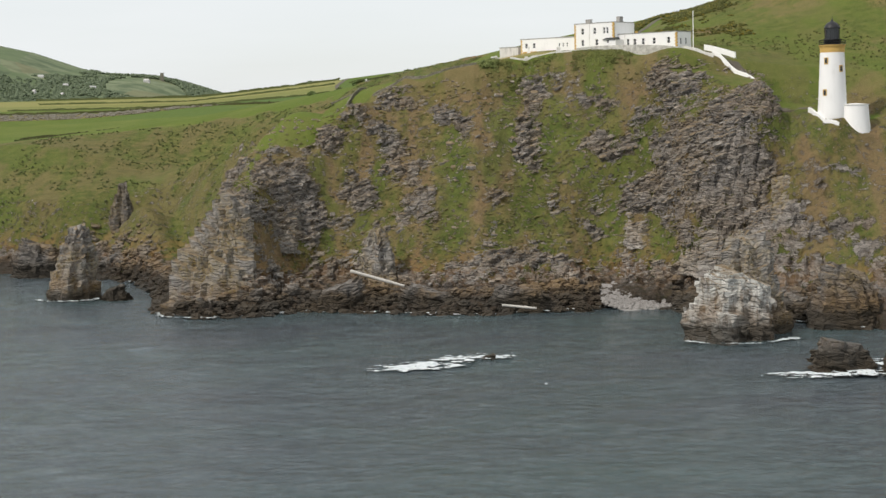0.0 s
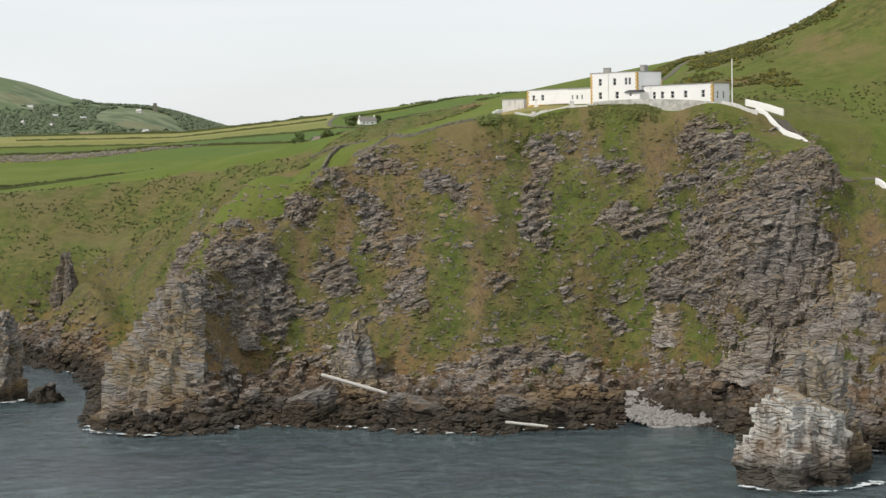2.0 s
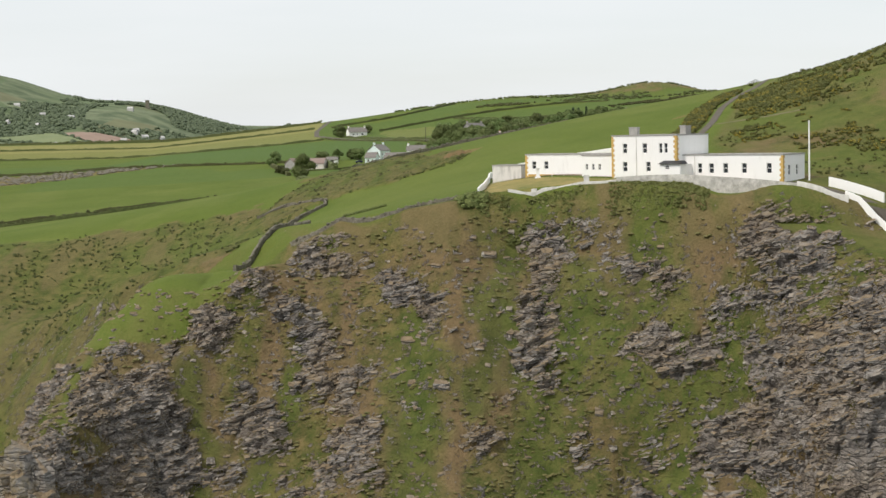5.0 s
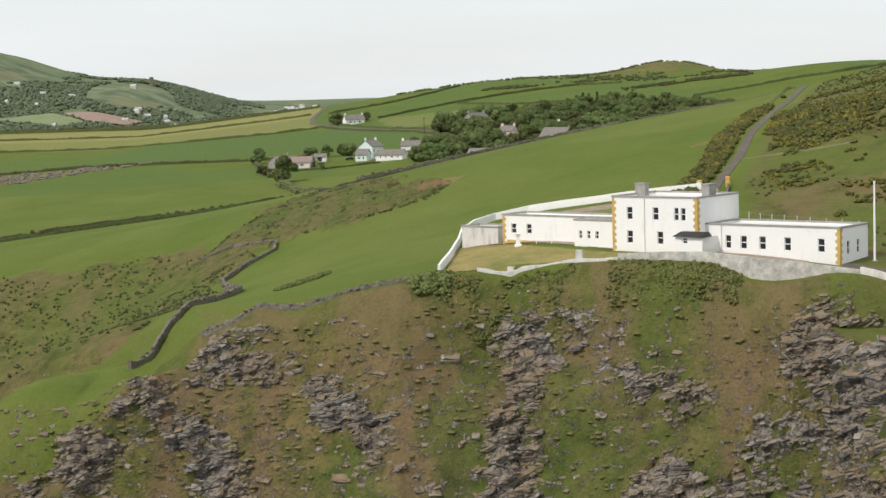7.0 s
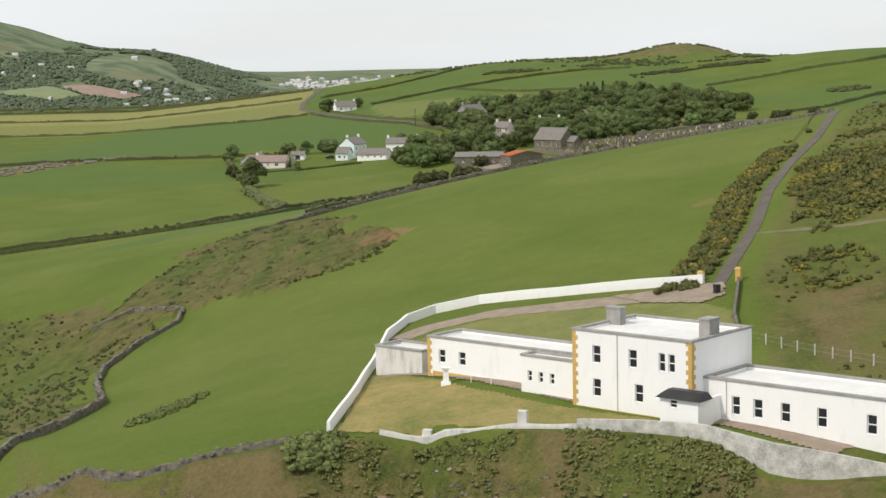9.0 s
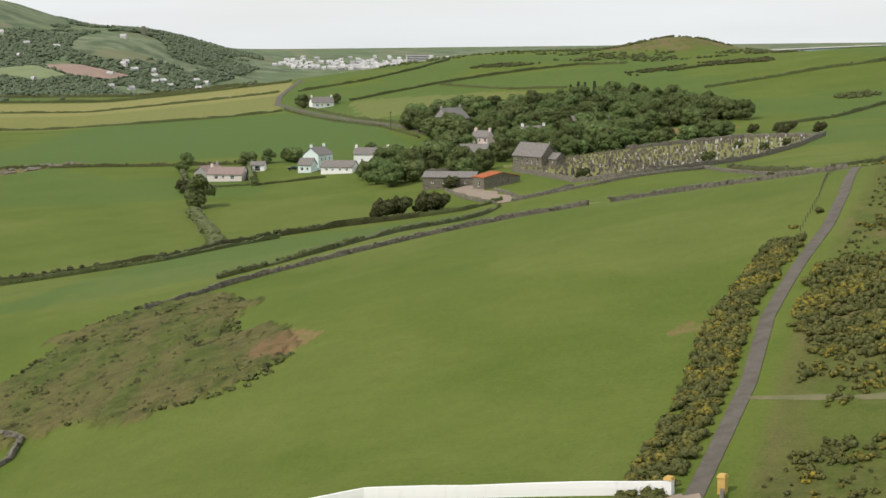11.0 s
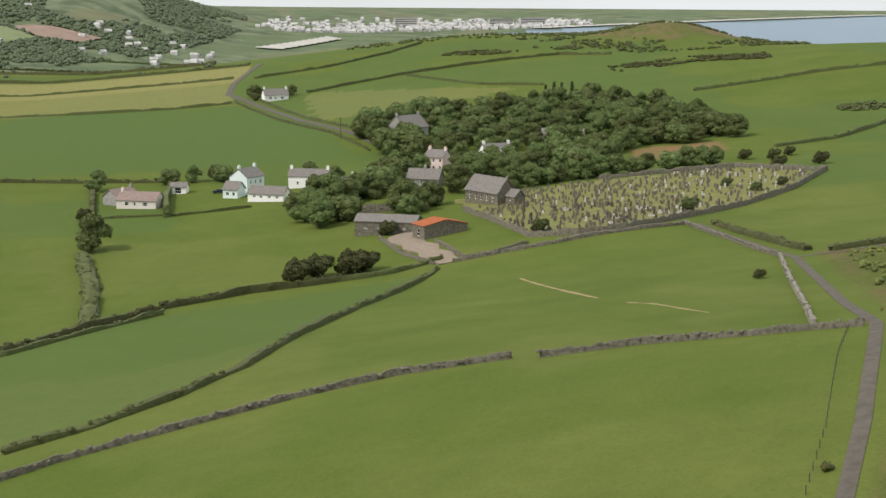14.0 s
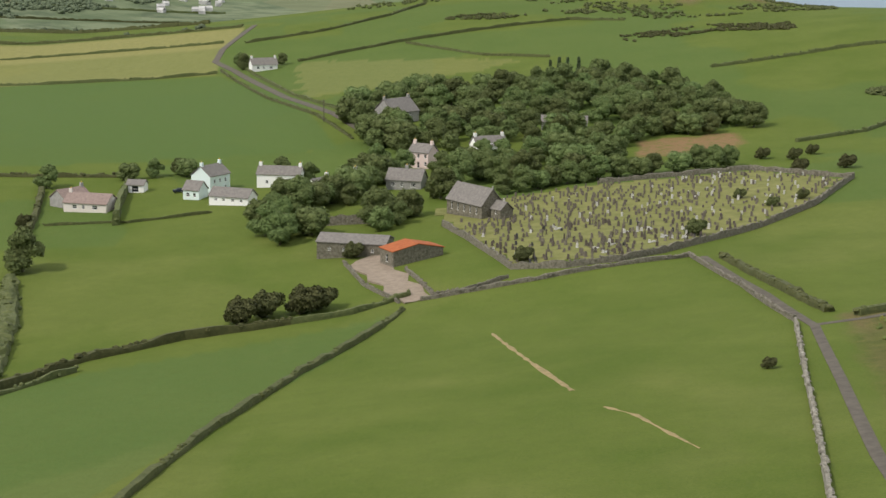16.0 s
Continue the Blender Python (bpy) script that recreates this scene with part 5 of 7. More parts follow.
# ---- the lighthouse ----
LX, LY, LZ = 104.6, 418.0, 48.6
lh = thing("lighthouse", "tall white round lighthouse tower with ochre band and black lantern", "lighthouse", pose(LX, LY, LZ))
part("tower", lathe([(3.9, -6), (3.75, 0), (3.55, 3), (3.05, 15.4), (3.05, 15.6)], 40), M_WHITE, lh, "", smooth_faces=True)
part("band", lathe([(3.1, 15.602), (3.1, 16.6), (3.2, 17.0), (3.4, 17.3), (3.4, 17.55)], 40), M_OCHRE, lh, "ochre painted cornice under the gallery")
gal = part("gallery", lathe([(3.45, 17.552), (3.45, 17.7), (2.2, 17.72)], 40), M_BLACK, lh, "black gallery deck")
for k in range(20):
    a = 2 * math.pi * k / 20
    part("baluster", lathe([(0.035, 17.7), (0.035, 18.75)], 6), M_BLACK, gal, "", pose(3.33 * math.cos(a), 3.33 * math.sin(a), 0))
for z in (18.2, 18.75):
    r = lathe([(3.36, z), (3.36, z + 0.05), (3.30, z + 0.05), (3.30, z)], 40)
    part("rail", r, M_BLACK, gal)
part("lantern_base", lathe([(2.1, 17.722), (2.1, 19.0)], 24), M_BLACK, lh)
lan = part("lantern", lathe([(1.85, 19.003), (1.85, 21.7)], 16), M_GLASS, lh, "dark glazed lantern room")
for k in range(12):
    a = 2 * math.pi * k / 12
    part("astragal", lathe([(0.05, 19.0), (0.05, 21.7)], 6), M_BLACK, lan, "", pose(1.89 * math.cos(a), 1.89 * math.sin(a), 0))
dome = part("dome", lathe([(2.05, 21.702), (2.0, 21.9), (1.75, 22.5), (1.2, 23.1), (0.5, 23.5), (0.3, 23.55), (0.3, 23.9), (0.1, 24.0), (0.05, 24.9)], 24), M_BLACK, lh, "black domed lantern roof", smooth_faces=True)
for k, (a, z) in enumerate(((-132, 12.6), (-62, 10.6), (-136, 4.6))):
    b = pose(0, 0, 0, 0, 0, a)
    r = 3.7 - z * 0.042
    w = part("window", box(r - 0.25, r + 0.06, -0.55, 0.55, z, z + 1.7), M_OCHRE, lh, "ochre-framed tower window", b)
    part("pane", box(r + 0.062, r + 0.09, -0.32, 0.32, z + 0.22, z + 1.48), M_GLASS, w)
ann = thing("lighthouse_store", "battered white round-cornered store beside the tower", "building", pose(LX + 5.4, LY - 1.2, LZ - 5.6))
part("wall", lathe([(4.5, -3), (4.1, 0), (3.4, 7.6), (3.4, 7.7)], 32), M_WHITE, ann, smooth_faces=True)
part("roof", lathe([(3.55, 7.702), (3.55, 7.9), (0.5, 8.2)], 32), M_FELT, ann)
solo("tower_wall", ribbon_wall([(99.6, 422.5), (100.2, 418), (101.8, 414.2), (105, 412.8)], 0.5, 0.7, 1.2, 11, 0.04, 2.5), M_WHITE, "white wall curving round the tower foot", "wall")

# ---- roads ----
MAIN_ROAD = [(65.5, 526), (69, 536), (76, 556), (82, 578), (90, 600), (99, 623), (107, 648), (116, 680), (122, 702), (125, 732), (132, 785), (138.5, 838), (136.5, 880), (130, 932)]
solo("road", paving(MAIN_ROAD, 1.85, 2.0, 0.14), M_TARMAC, "narrow worn tarmac lane over the hill", "road", kind="structure")
solo("road", paving([(139, 839), (148, 841), (160, 846), (200, 870)], 2.0, 3.0, 0.13), M_TARMAC, "narrow tarmac side lane", "road", kind="structure")
solo("track", paving([(74.5, 552), (80, 548.5), (86, 544.5), (93, 541)], 1.3, 2.0, 0.1, 0.4), M_TRACK, "faint trodden side track", "track", kind="structure")
solo("drive", paving([(25.5, 528), (29, 532), (37, 533.5), (48, 530), (58, 527.5), (66, 525)], 4.6, 2.0, 0.1, 0.1), M_GRAVEL, "gravel drive inside the yard wall", "drive", kind="structure")
solo("village_road", paving([(-75, 1600), (-80, 1500), (-77, 1455), (-60, 1416), (-18, 1296), (11, 1233), (31, 1173), (38, 1130), (46, 1090)], 3.8, 5.0, 0.25), M_TARMAC, "grey country road into the village", "road", kind="structure")


def turf(poly, lift):
    """A sheet of mown grass inside an outline of the plan, laid on the ground."""
    bm, grid = bmesh.new(), {}
    xs, ys = [p[0] for p in poly], [p[1] for p in poly]
    for i in range(int(min(xs) * 2) - 1, int(max(xs) * 2) + 2):
        for j in range(int(min(ys) * 2) - 1, int(max(ys) * 2) + 2):
            if inside(np.array(i / 2 + 0.25), np.array(j / 2 + 0.25), poly):
                cs = ((i, j), (i + 1, j), (i + 1, j + 1), (i, j + 1))
                for c in cs:
                    if c not in grid:
                        grid[c] = bm.verts.new((c[0] / 2, c[1] / 2, gz(c[0] / 2, c[1] / 2) + lift))
                bm.faces.new([grid[c] for c in cs])
    return bm


solo("lawn", turf([(21, 482), (23, 506), (26, 503.5), (34, 491), (42, 482), (53, 473), (50, 471.2), (44.5, 473.1), (39, 475.1), (31.9, 477.7), (25.5, 478.7)], 0.07), M_LAWN, "sun-dried yellowish lawn before the house", "lawn", kind="structure")
solo("yard_lawn", turf([(28, 524.5), (31, 529), (38, 530.5), (48, 527), (57, 524.5), (63, 521), (66, 516), (65, 506), (52, 504), (40, 513), (30, 520)], 0.06), M_YARD_LAWN, "rough mown lawn behind the house", "lawn", kind="structure")
solo("yard_gravel", turf([(53, 531), (57, 524.5), (63, 521), (66.5, 523), (67, 529), (64, 529.5)], 0.16), M_GRAVEL, "gravel turning place inside the gate", "gravel", kind="structure")
solo("front_path", turf([(23.5, 503), (27, 502), (36, 491.5), (47, 479.5), (57, 471.5), (66, 462), (69, 464), (58, 474), (46, 484), (38, 494), (27, 505)], 0.11), M_GRAVEL, "grey cinder path along the house front", "path", kind="structure")
bin_at = (65.5, 524.0)
wb = thing("wheelie_bin", "dark green wheeled rubbish bin by the gate", "bin", pose(*bin_at, gz(*bin_at) + 0.15, 0, 0, 20))
part("body", box(-0.3, 0.3, -0.36, 0.36, 0.12, 1.0, -0.04), M_BLACK, wb)
part("lid", box(-0.34, 0.34, -0.4, 0.4, 1.003, 1.1, 0.05), M_BLACK, wb)
for x in (-0.26, 0.26):
    part("wheel", lathe([(0.12, -0.04), (0.14, 0), (0.12, 0.04)], 12), M_BLACK, wb, "", pose(x, 0.3, 0.14, 0, 90, 0))



fence = thing("fence", "line of thin weathered posts and wire on the slope", "fence", pose(0, 0, 0))
fline = along([(66, 503), (70, 497), (74.5, 491.5), (80, 485)], 2.6)
for x, y in fline:
    part("post", box(-0.07, 0.07, -0.07, 0.07, -0.4, 1.25), M_WOOD, fence, "", pose(x, y, gz(x, y)))
for (ax, ay), (bx, by) in zip(fline[:-1], fline[1:]):
    for h in (0.5, 1.05):
        a, b = Vector((ax, ay, gz(ax, ay) + h)), Vector((bx, by, gz(bx, by) + h))
        part("wire", lathe([(0.012, 0), (0.012, (b - a).length)], 5), M_GREY, fence, "", Matrix.Translation(a) @ (b - a).to_track_quat("Z", "Y").to_matrix().to_4x4())

lane_fence = thing("fence", "thin weathered wooden posts along the lane verge", "fence", pose(0, 0, 0))
for x, y in along([(95, 623), (103, 648), (111.5, 680), (117, 698)], 3.2):
    part("post", box(-0.05, 0.05, -0.05, 0.05, -0.4, 0.95), M_BARK, lane_fence, "", pose(x, y, gz(x, y)))
ux, uy = 8.5, 1212
up = thing("utility_pole", "brown wooden utility pole beside the village road", "pole", pose(ux, uy, gz(ux, uy)))
part("shaft", lathe([(0.22, -1), (0.2, 3), (0.15, 9.5)], 10), M_BARK, up)
part("crossarm", box(-0.8, 0.8, -0.08, 0.08, 8.8, 9.0), M_BARK, up)

# ---- field boundaries ----
def hedge(line, width, height, seed):
    """A clipped-back farm hedge: a lumpy bank of leaves with a ragged top."""
    bm = ribbon_wall(line, width, height, 2.2, seed, 0.45, 0.6)
    rnd = random.Random(seed)
    pts = along(line, 1.7)
    for x, y in pts:
        if rnd.random() < 0.85:
            r = width * rnd.uniform(0.35, 0.6)
            add_clump(bm, (x + rnd.uniform(-0.4, 0.4), y + rnd.uniform(-0.4, 0.4), gz(x, y) + height * rnd.uniform(0.45, 1.0)), r, r * rnd.uniform(0.6, 0.9), rnd)
    return bm


def stone_wall(line, seed, label="dry-stone field wall, grey and tumbled in places", w=0.6, h=1.0, mat=None):
    bm = ribbon_wall(line, w, h, 0.8, seed, 0.28, 0.5)
    rnd = random.Random(seed)
    for x, y in along(line, 0.75):
        s = rnd.uniform(0.18, 0.36)
        add_clump(bm, (x + rnd.uniform(-0.3, 0.3), y + rnd.uniform(-0.3, 0.3), gz(x, y) + h * rnd.uniform(0.5, 1.05)), s * 1.3, s, rnd)
    solo("stone_wall", bm, mat or M_STONE, label, "wall", group="field walls")


def hedge_row(line, seed, w=1.8, h=1.7, label="dark overgrown field hedge on a low bank"):
    far_off = line[0][1] > 1090
    solo("hedge", hedge(line, w * (0.62 if far_off else 0.85), h * (0.75 if far_off else 0.9), seed), M_HEDGE, label, "hedge", group="field hedges")


stone_wall([(-12, 676), (1, 688), (8, 693), (25, 701), (39, 708), (54, 713.5), (71, 713)], 21)
stone_wall([(75, 710), (90, 710.5), (105, 705.5), (113, 703.5), (120, 701)], 22)
stone_wall([(114, 706), (120, 742), (127, 787), (136, 844)], 23, "low pale dry-stone wall beside the lane", mat=M_STONE_PALE)
stone_wall([(136, 846), (133, 893), (126.5, 934)], 24)
stone_wall([(126, 932), (108, 925), (90, 920), (69, 918), (61, 917)], 26, "dry-stone wall along the top of the field")
stone_wall([(-26, 492), (-22, 504), (-18, 517), (-15, 538), (-21, 560), (-24, 579), (-21, 592), (-15.5, 599), (-16, 607), (-20, 612)], 27, "winding dry-stone wall along the cliff pasture")
stone_wall([(-15, 492), (-8, 486), (-2, 483), (5.5, 481), (11, 481.2), (16.5, 481)], 28, "broken dry-stone wall at the cliff top", 0.7, 0.6)
stone_wall([(-20, 612), (-27, 620), (-35, 618)], 29)
hedge_row([(57, 911), (40, 848), (30, 791), (26, 752), (18, 727), (8, 713), (-3, 705)], 31, 1.5, 1.25)
hedge_row([(-190, 770), (-110, 800), (-70, 816), (-38, 828), (-26, 846), (-11, 879), (8, 896), (31, 906)], 33, 2.4, 1.9)
hedge_row([(-190, 758), (-110, 790), (-70, 806), (-36, 822), (-10, 868)], 34, 1.4, 1.3)
hedge_row([(31, 906), (45, 912), (58, 923)], 35, 1.8, 1.3)
hedge_row([(-26, 858), (-38, 915), (-51, 962)], 36, 5.0, 1.9, "wide brambly hedge bank between pastures")
hedge_row([(-60, 1005), (-68, 1050), (-76, 1086)], 37, 2.4, 1.8)
hedge_row([(-330, 1118), (-200, 1116), (-119, 1114), (-84, 1111), (-50, 1110)], 38, 2.5, 1.8)
hedge_row([(-360, 1418), (-204, 1414), (-159, 1408), (-104, 1406), (-69, 1412)], 39, 2.2, 1.8)
hedge_row([(-360, 1534), (-236, 1530), (-162, 1529), (-84, 1526)], 40, 2.2, 1.7)
hedge_row([(-380, 1606), (-255, 1600), (-160, 1598), (-83, 1597)], 41, 3.0, 2.2)
hedge_row([(-69, 1517), (-24, 1537), (14, 1585), (34, 1642)], 42, 2.4, 2.0)
hedge_row([(-27, 1430), (23, 1468), (92, 1507), (125, 1526), (157, 1516)], 43, 2.4, 2.0)
hedge_row([(30, 1464), (74, 1402), (108, 1383)], 44, 2.0, 1.6)
hedge_row([(183, 1319), (214, 1328), (251, 1338), (286, 1341), (349, 1373)], 45, 2.6, 2.0)
hedge_row([(189, 1131), (218, 1148), (249, 1189), (297, 1225)], 46, 2.6, 2.2)
hedge_row([(-54, 1418), (-14, 1300), (16, 1236), (36, 1178)], 47, 2.0, 1.6, "hedge beside the village road")
hedge_row([(-68, 1420), (-26, 1294), (4, 1230), (24, 1170)], 48, 2.0, 1.4, "hedge beside the village road")
hedge_row([(148, 845), (165, 852), (210, 880), (290, 900)], 49, 2.2, 1.5)
hedge_row([(134.5, 930), (141, 884), (144, 852)], 51, 2.4, 1.3, "grassy hedge bank beside the lane")
for k, line in enumerate(([(-600, 2300), (-420, 2380), (-260, 2420)], [(-560, 2440), (-400, 2540), (-250, 2600)], [(-520, 2600), (-390, 2700), (-280, 2760)], [(-420, 1760), (-250, 1720), (-120, 1690)])):
    hedge_row(line, 54 + k, 4.0, 3.0, "distant field hedge in the valley")
hedge_row([(-61, 1033), (-40, 1035), (-35, 1034), (-11, 1045)], 60, 0.9, 0.9, "low garden hedge along the pasture")
hedge_row([(-38, 1031), (-44, 1062), (-48, 1094)], 50, 2.4, 3.0, "tall clipped garden hedge between two plots")
stone_wall([(23, 1014), (33, 1013), (42, 1012)], 58, "high dark stone wall behind the barn", 0.6, 2.6)
stone_wall([(39, 960), (46, 936), (56, 917)], 52, "stone wall beside the farm track")
stone_wall([(56, 947), (60, 934), (64, 920), (73, 920), (82, 926)], 53, "tumbled stone walls of a small enclosure")


# ---- buildings of the village ----
def cottage(name, label, x, y, turn, length, depth, wall_h, roof_h, paint, windows, roof=None, chimneys=(0, 1), dz=0.0, gable_window=False, category="house"):
    """A gabled house: pierced front and back walls, gables, a two-sided roof with eaves, chimneys and windows."""
    roof = roof or M_SLATE
    h = thing(name, label, category, pose(x, y, gz(x, y) + dz, 0, 0, turn))
    t, base = 0.4, -1.5
    holes = [(a - w / 2 + length / 2, a + w / 2 + length / 2, z, z + k) for a, z, w, k in windows]
    part("wall", pierced_wall(length, base, wall_h, t, holes), paint, h, "", pose(-length / 2, -depth / 2, 0))
    for a, z, w, k in windows:
        sash_window(h, a, z, w, k, -depth / 2 + 0.14)
    part("wall", box(-length / 2, length / 2, depth / 2 - t, depth / 2, base, wall_h), paint, h)
    for s in (-1, 1):
        g = bmesh.new()
        a, b = (-length / 2, -length / 2 + t) if s < 0 else (length / 2 - t, length / 2)
        rows = [[g.verts.new((xx, yy, zz)) for yy, zz in ((-depth / 2 + t, base), (depth / 2 - t, base), (depth / 2 - t, wall_h), (0, wall_h + roof_h * 0.96), (-depth / 2 + t, wall_h))] for xx in (a, b)]
        g.faces.new(rows[0][::-1])
        g.faces.new(rows[1])
        for i in range(5):
            g.faces.new((rows[0][i], rows[0][(i + 1) % 5], rows[1][(i + 1) % 5], rows[1][i]))
        bmesh.ops.recalc_face_normals(g, faces=g.faces)
        gable = part("gable", g, paint, h)
        if gable_window:
            w = part("window", box(-0.5, 0.5, -0.03, 0.05, 0, 1.3), M_GLASS, h, "dark gable window", pose(s * (length / 2 + 0.01), 0, 1.2, 0, 0, 90))
    rf = bmesh.new()
    e, o = 0.35, 0.3
    for s in (-1, 1):
        lo = [rf.verts.new((xx, s * (depth / 2 + e), wall_h - e * roof_h / (depth / 2))) for xx in (-length / 2 - o, length / 2 + o)]
        hi = [rf.verts.new((xx, 0, wall_h + roof_h)) for xx in (-length / 2 - o, length / 2 + o)]
        lo2 = [rf.verts.new(v.co + Vector((0, 0, 0.22))) for v in lo]
        hi2 = [rf.verts.new(v.co + Vector((0, 0, 0.22))) for v in hi]
        for q in ((lo[0], lo[1], hi[1], hi[0]), (lo2[0], lo2[1], hi2[1], hi2[0]), (lo[0], lo[1], lo2[1], lo2[0]), (lo[0], hi[0], hi2[0], lo2[0]), (lo[1], hi[1], hi2[1], lo2[1])):
            rf.faces.new(q)
    bmesh.ops.recalc_face_normals(rf, faces=rf.faces)
    part("roof", rf, roof, h, "weathered roof")
    for c in chimneys:
        cx = (-length / 2 + 0.6) if c == 0 else (length / 2 - 0.6) if c == 1 else 0
        st = part("chimney", box(cx - 0.5, cx + 0.5, -0.45, 0.45, wall_h + roof_h * 0.5, wall_h + roof_h + 1.3), paint, h)
        part("pot", lathe([(0.16, wall_h + roof_h + 1.3), (0.14, wall_h + roof_h + 1.8)], 8), M_OCHRE, st, "", pose(cx, 0, 0))
    return h


W2 = [(-3, 0.9, 1.0, 1.4), (3, 0.9, 1.0, 1.4), (-3, 3.6, 1.0, 1.3), (0, 3.6, 0.9, 1.3), (3, 3.6, 1.0, 1.3), (0, 0.05, 1.0, 2.05)]
W1 = [(-3.6, 0.9, 1.5, 1.2), (-0.6, 0.9, 0.9, 1.2), (3.4, 0.9, 1.8, 1.2)]
M_PINK, M_MINT = wall_paint("pink_wash", (0.74, 0.60, 0.56), (0.45, 0.36, 0.33)), wall_paint("pale_mint_wash", (0.70, 0.80, 0.77), (0.42, 0.48, 0.45))
cottage("white_house", "tall pale mint-white gabled house with stepped chimneys", -17, 1082, 62, 11, 8, 6.2, 3.0, M_MINT, W2, chimneys=(0, 1), gable_window=True)
cottage("house_annexe", "low gabled wing of the mint-white house", -20.5, 1072, -20, 6, 6, 3.2, 2.6, M_MINT, [(-1.2, 0.9, 1.3, 1.2), (1.3, 0.9, 1.0, 1.2)], chimneys=())
cottage("garden_bungalow", "low white outbuilding with a brown slate roof", -6, 1060, -18, 14, 7, 2.7, 2.4, M_WHITE, [(-4.5, 1.2, 1.1, 0.8), (-1.8, 1.2, 1.1, 0.8), (1.5, 1.2, 1.1, 0.8), (4.5, 1.2, 1.1, 0.8)], chimneys=())
cottage("farm_cottage", "long white cottage with end chimneys behind the trees", 6, 1088, -6, 15, 7, 4.2, 2.4, M_WHITE, [(-4, 1.0, 0.9, 1.1), (0, 1.0, 0.9, 1.1), (4, 1.0, 0.9, 1.1)], chimneys=(0, 1))
cottage("bungalow", "cream bungalow with a brown tiled roof in a lawn garden", -52, 1057, -12, 15, 9, 2.8, 2.6, wall_paint("cream_render", (0.70, 0.64, 0.59), (0.40, 0.36, 0.32)), W1, roof=M_ROOF_BROWN, chimneys=(0,))
cottage("bungalow_wing", "rear wing of the cream bungalow under brown tiles", -61, 1066, 55, 11, 7.5, 2.8, 2.6, M_GREY, W1[:2], roof=M_ROOF_BROWN, chimneys=(1,))
cottage("garage", "small white garage with a grey roof", -43, 1086, -5, 6, 5, 2.5, 1.4, M_WHITE, [(0, 0.05, 2.4, 2.1)], chimneys=(), category="garage")
cottage("pink_house", "pink-washed two-storey house half hidden by trees", 54, 1110, -32, 8.4, 6.5, 5.6, 2.6, M_PINK, W2, chimneys=(0, 1))
cottage("slate_cottage", "grey slate-roofed cottage among the trees", 50, 1072, -14, 12, 8, 3.0, 3.2, M_GREY, W1, chimneys=(2,))
cottage("rectory", "large slate-roofed house in the trees with white gables", 39, 1204, 52, 16, 11, 5.0, 5.0, M_GREY, W2, chimneys=(0, 1))
cottage("white_villa", "white villa with dark slate roof among trees", 77, 1128, 24, 12, 7, 4.2, 3.0, M_WHITE, W2, chimneys=(0, 1))
cottage("long_barn", "long low grey roof glimpsed between trees", 107, 1182, -4, 18, 7, 3.0, 2.2, M_GREY, W1, chimneys=())
cottage("road_house", "white roadside house beside a clump of trees", -44, 1412, 22, 14, 7, 3.2, 3.2, M_WHITE, W1, chimneys=(0, 1))
cottage("tree_cottage", "white gable showing through the village trees", 22, 1062, 60, 9, 6, 4.2, 2.4, M_WHITE, W1[:2], chimneys=(1,))
cottage("tree_cottage", "white gable showing through the village trees", 34, 1074, 75, 9, 6, 4.2, 2.4, M_WHITE, W1[:2], chimneys=(0,))
ch = cottage("parish_church", "grey stone parish church with a long slate roof", 73, 1015, -52, 17, 8, 4.2, 4.6, M_STONE, [(-6, 1.4, 0.7, 2.0), (-3, 1.4, 0.7, 2.0), (0, 1.4, 0.7, 2.0), (3, 1.4, 0.7, 2.0), (6, 1.4, 0.7, 2.0)], chimneys=(), category="church")
part("coping", box(8.3, 8.7, -0.22, 0.22, 8.7, 9.7), M_GREY, ch, "pale gable cross stump")
cottage("church_chancel", "low slate-roofed chancel behind the church", 81, 1007, -52, 4.6, 4.6, 2.8, 2.0, M_STONE, [(0, 1.4, 0.7, 1.4)], chimneys=(), category="church")
cottage("stone_barn", "long dark stone barn with a low grey slate roof", 41, 972, -10, 19, 10, 3.6, 1.6, M_STONE, [(-6, 1.4, 0.8, 0.8), (-2, 1.4, 0.8, 0.8), (2, 1.4, 0.8, 0.8), (6, 1.4, 0.8, 0.8)], chimneys=(), category="barn")
cottage("rusty_barn", "small stone barn with a rust-red iron roof", 57, 958, -58, 7, 15, 3.2, 1.5, M_STONE, [(0, 0.05, 1.2, 2.0)], roof=M_RUST, chimneys=(), category="barn")
solo("farmyard", paving([(60.5, 917), (53, 938), (46, 956), (49, 966)], 8.5, 3.0, 0.16, 0.3), M_GRAVEL, "bare gravel farmyard and track", "yard", kind="structure")


def strip():
    bm = paving([(78, 872), (82, 850), (86, 827), (91, 798)], 0.75, 1.2, 0.07, 0.95, 9)
    other = bpy.data.meshes.new("strip_end")
    tail = paving([(95, 781), (99, 772), (102, 758), (105, 745)], 0.75, 1.2, 0.07, 0.95, 12)
    tail.to_mesh(other)
    tail.free()
    bm.from_mesh(other)
    return bm


solo("bare_strip", strip(), plain("bare_soil", (0.17, 0.15, 0.06), (0.40, 0.29, 0.15), 0.9), "thin strip of bare dry soil across the field", "soil", kind="structure")

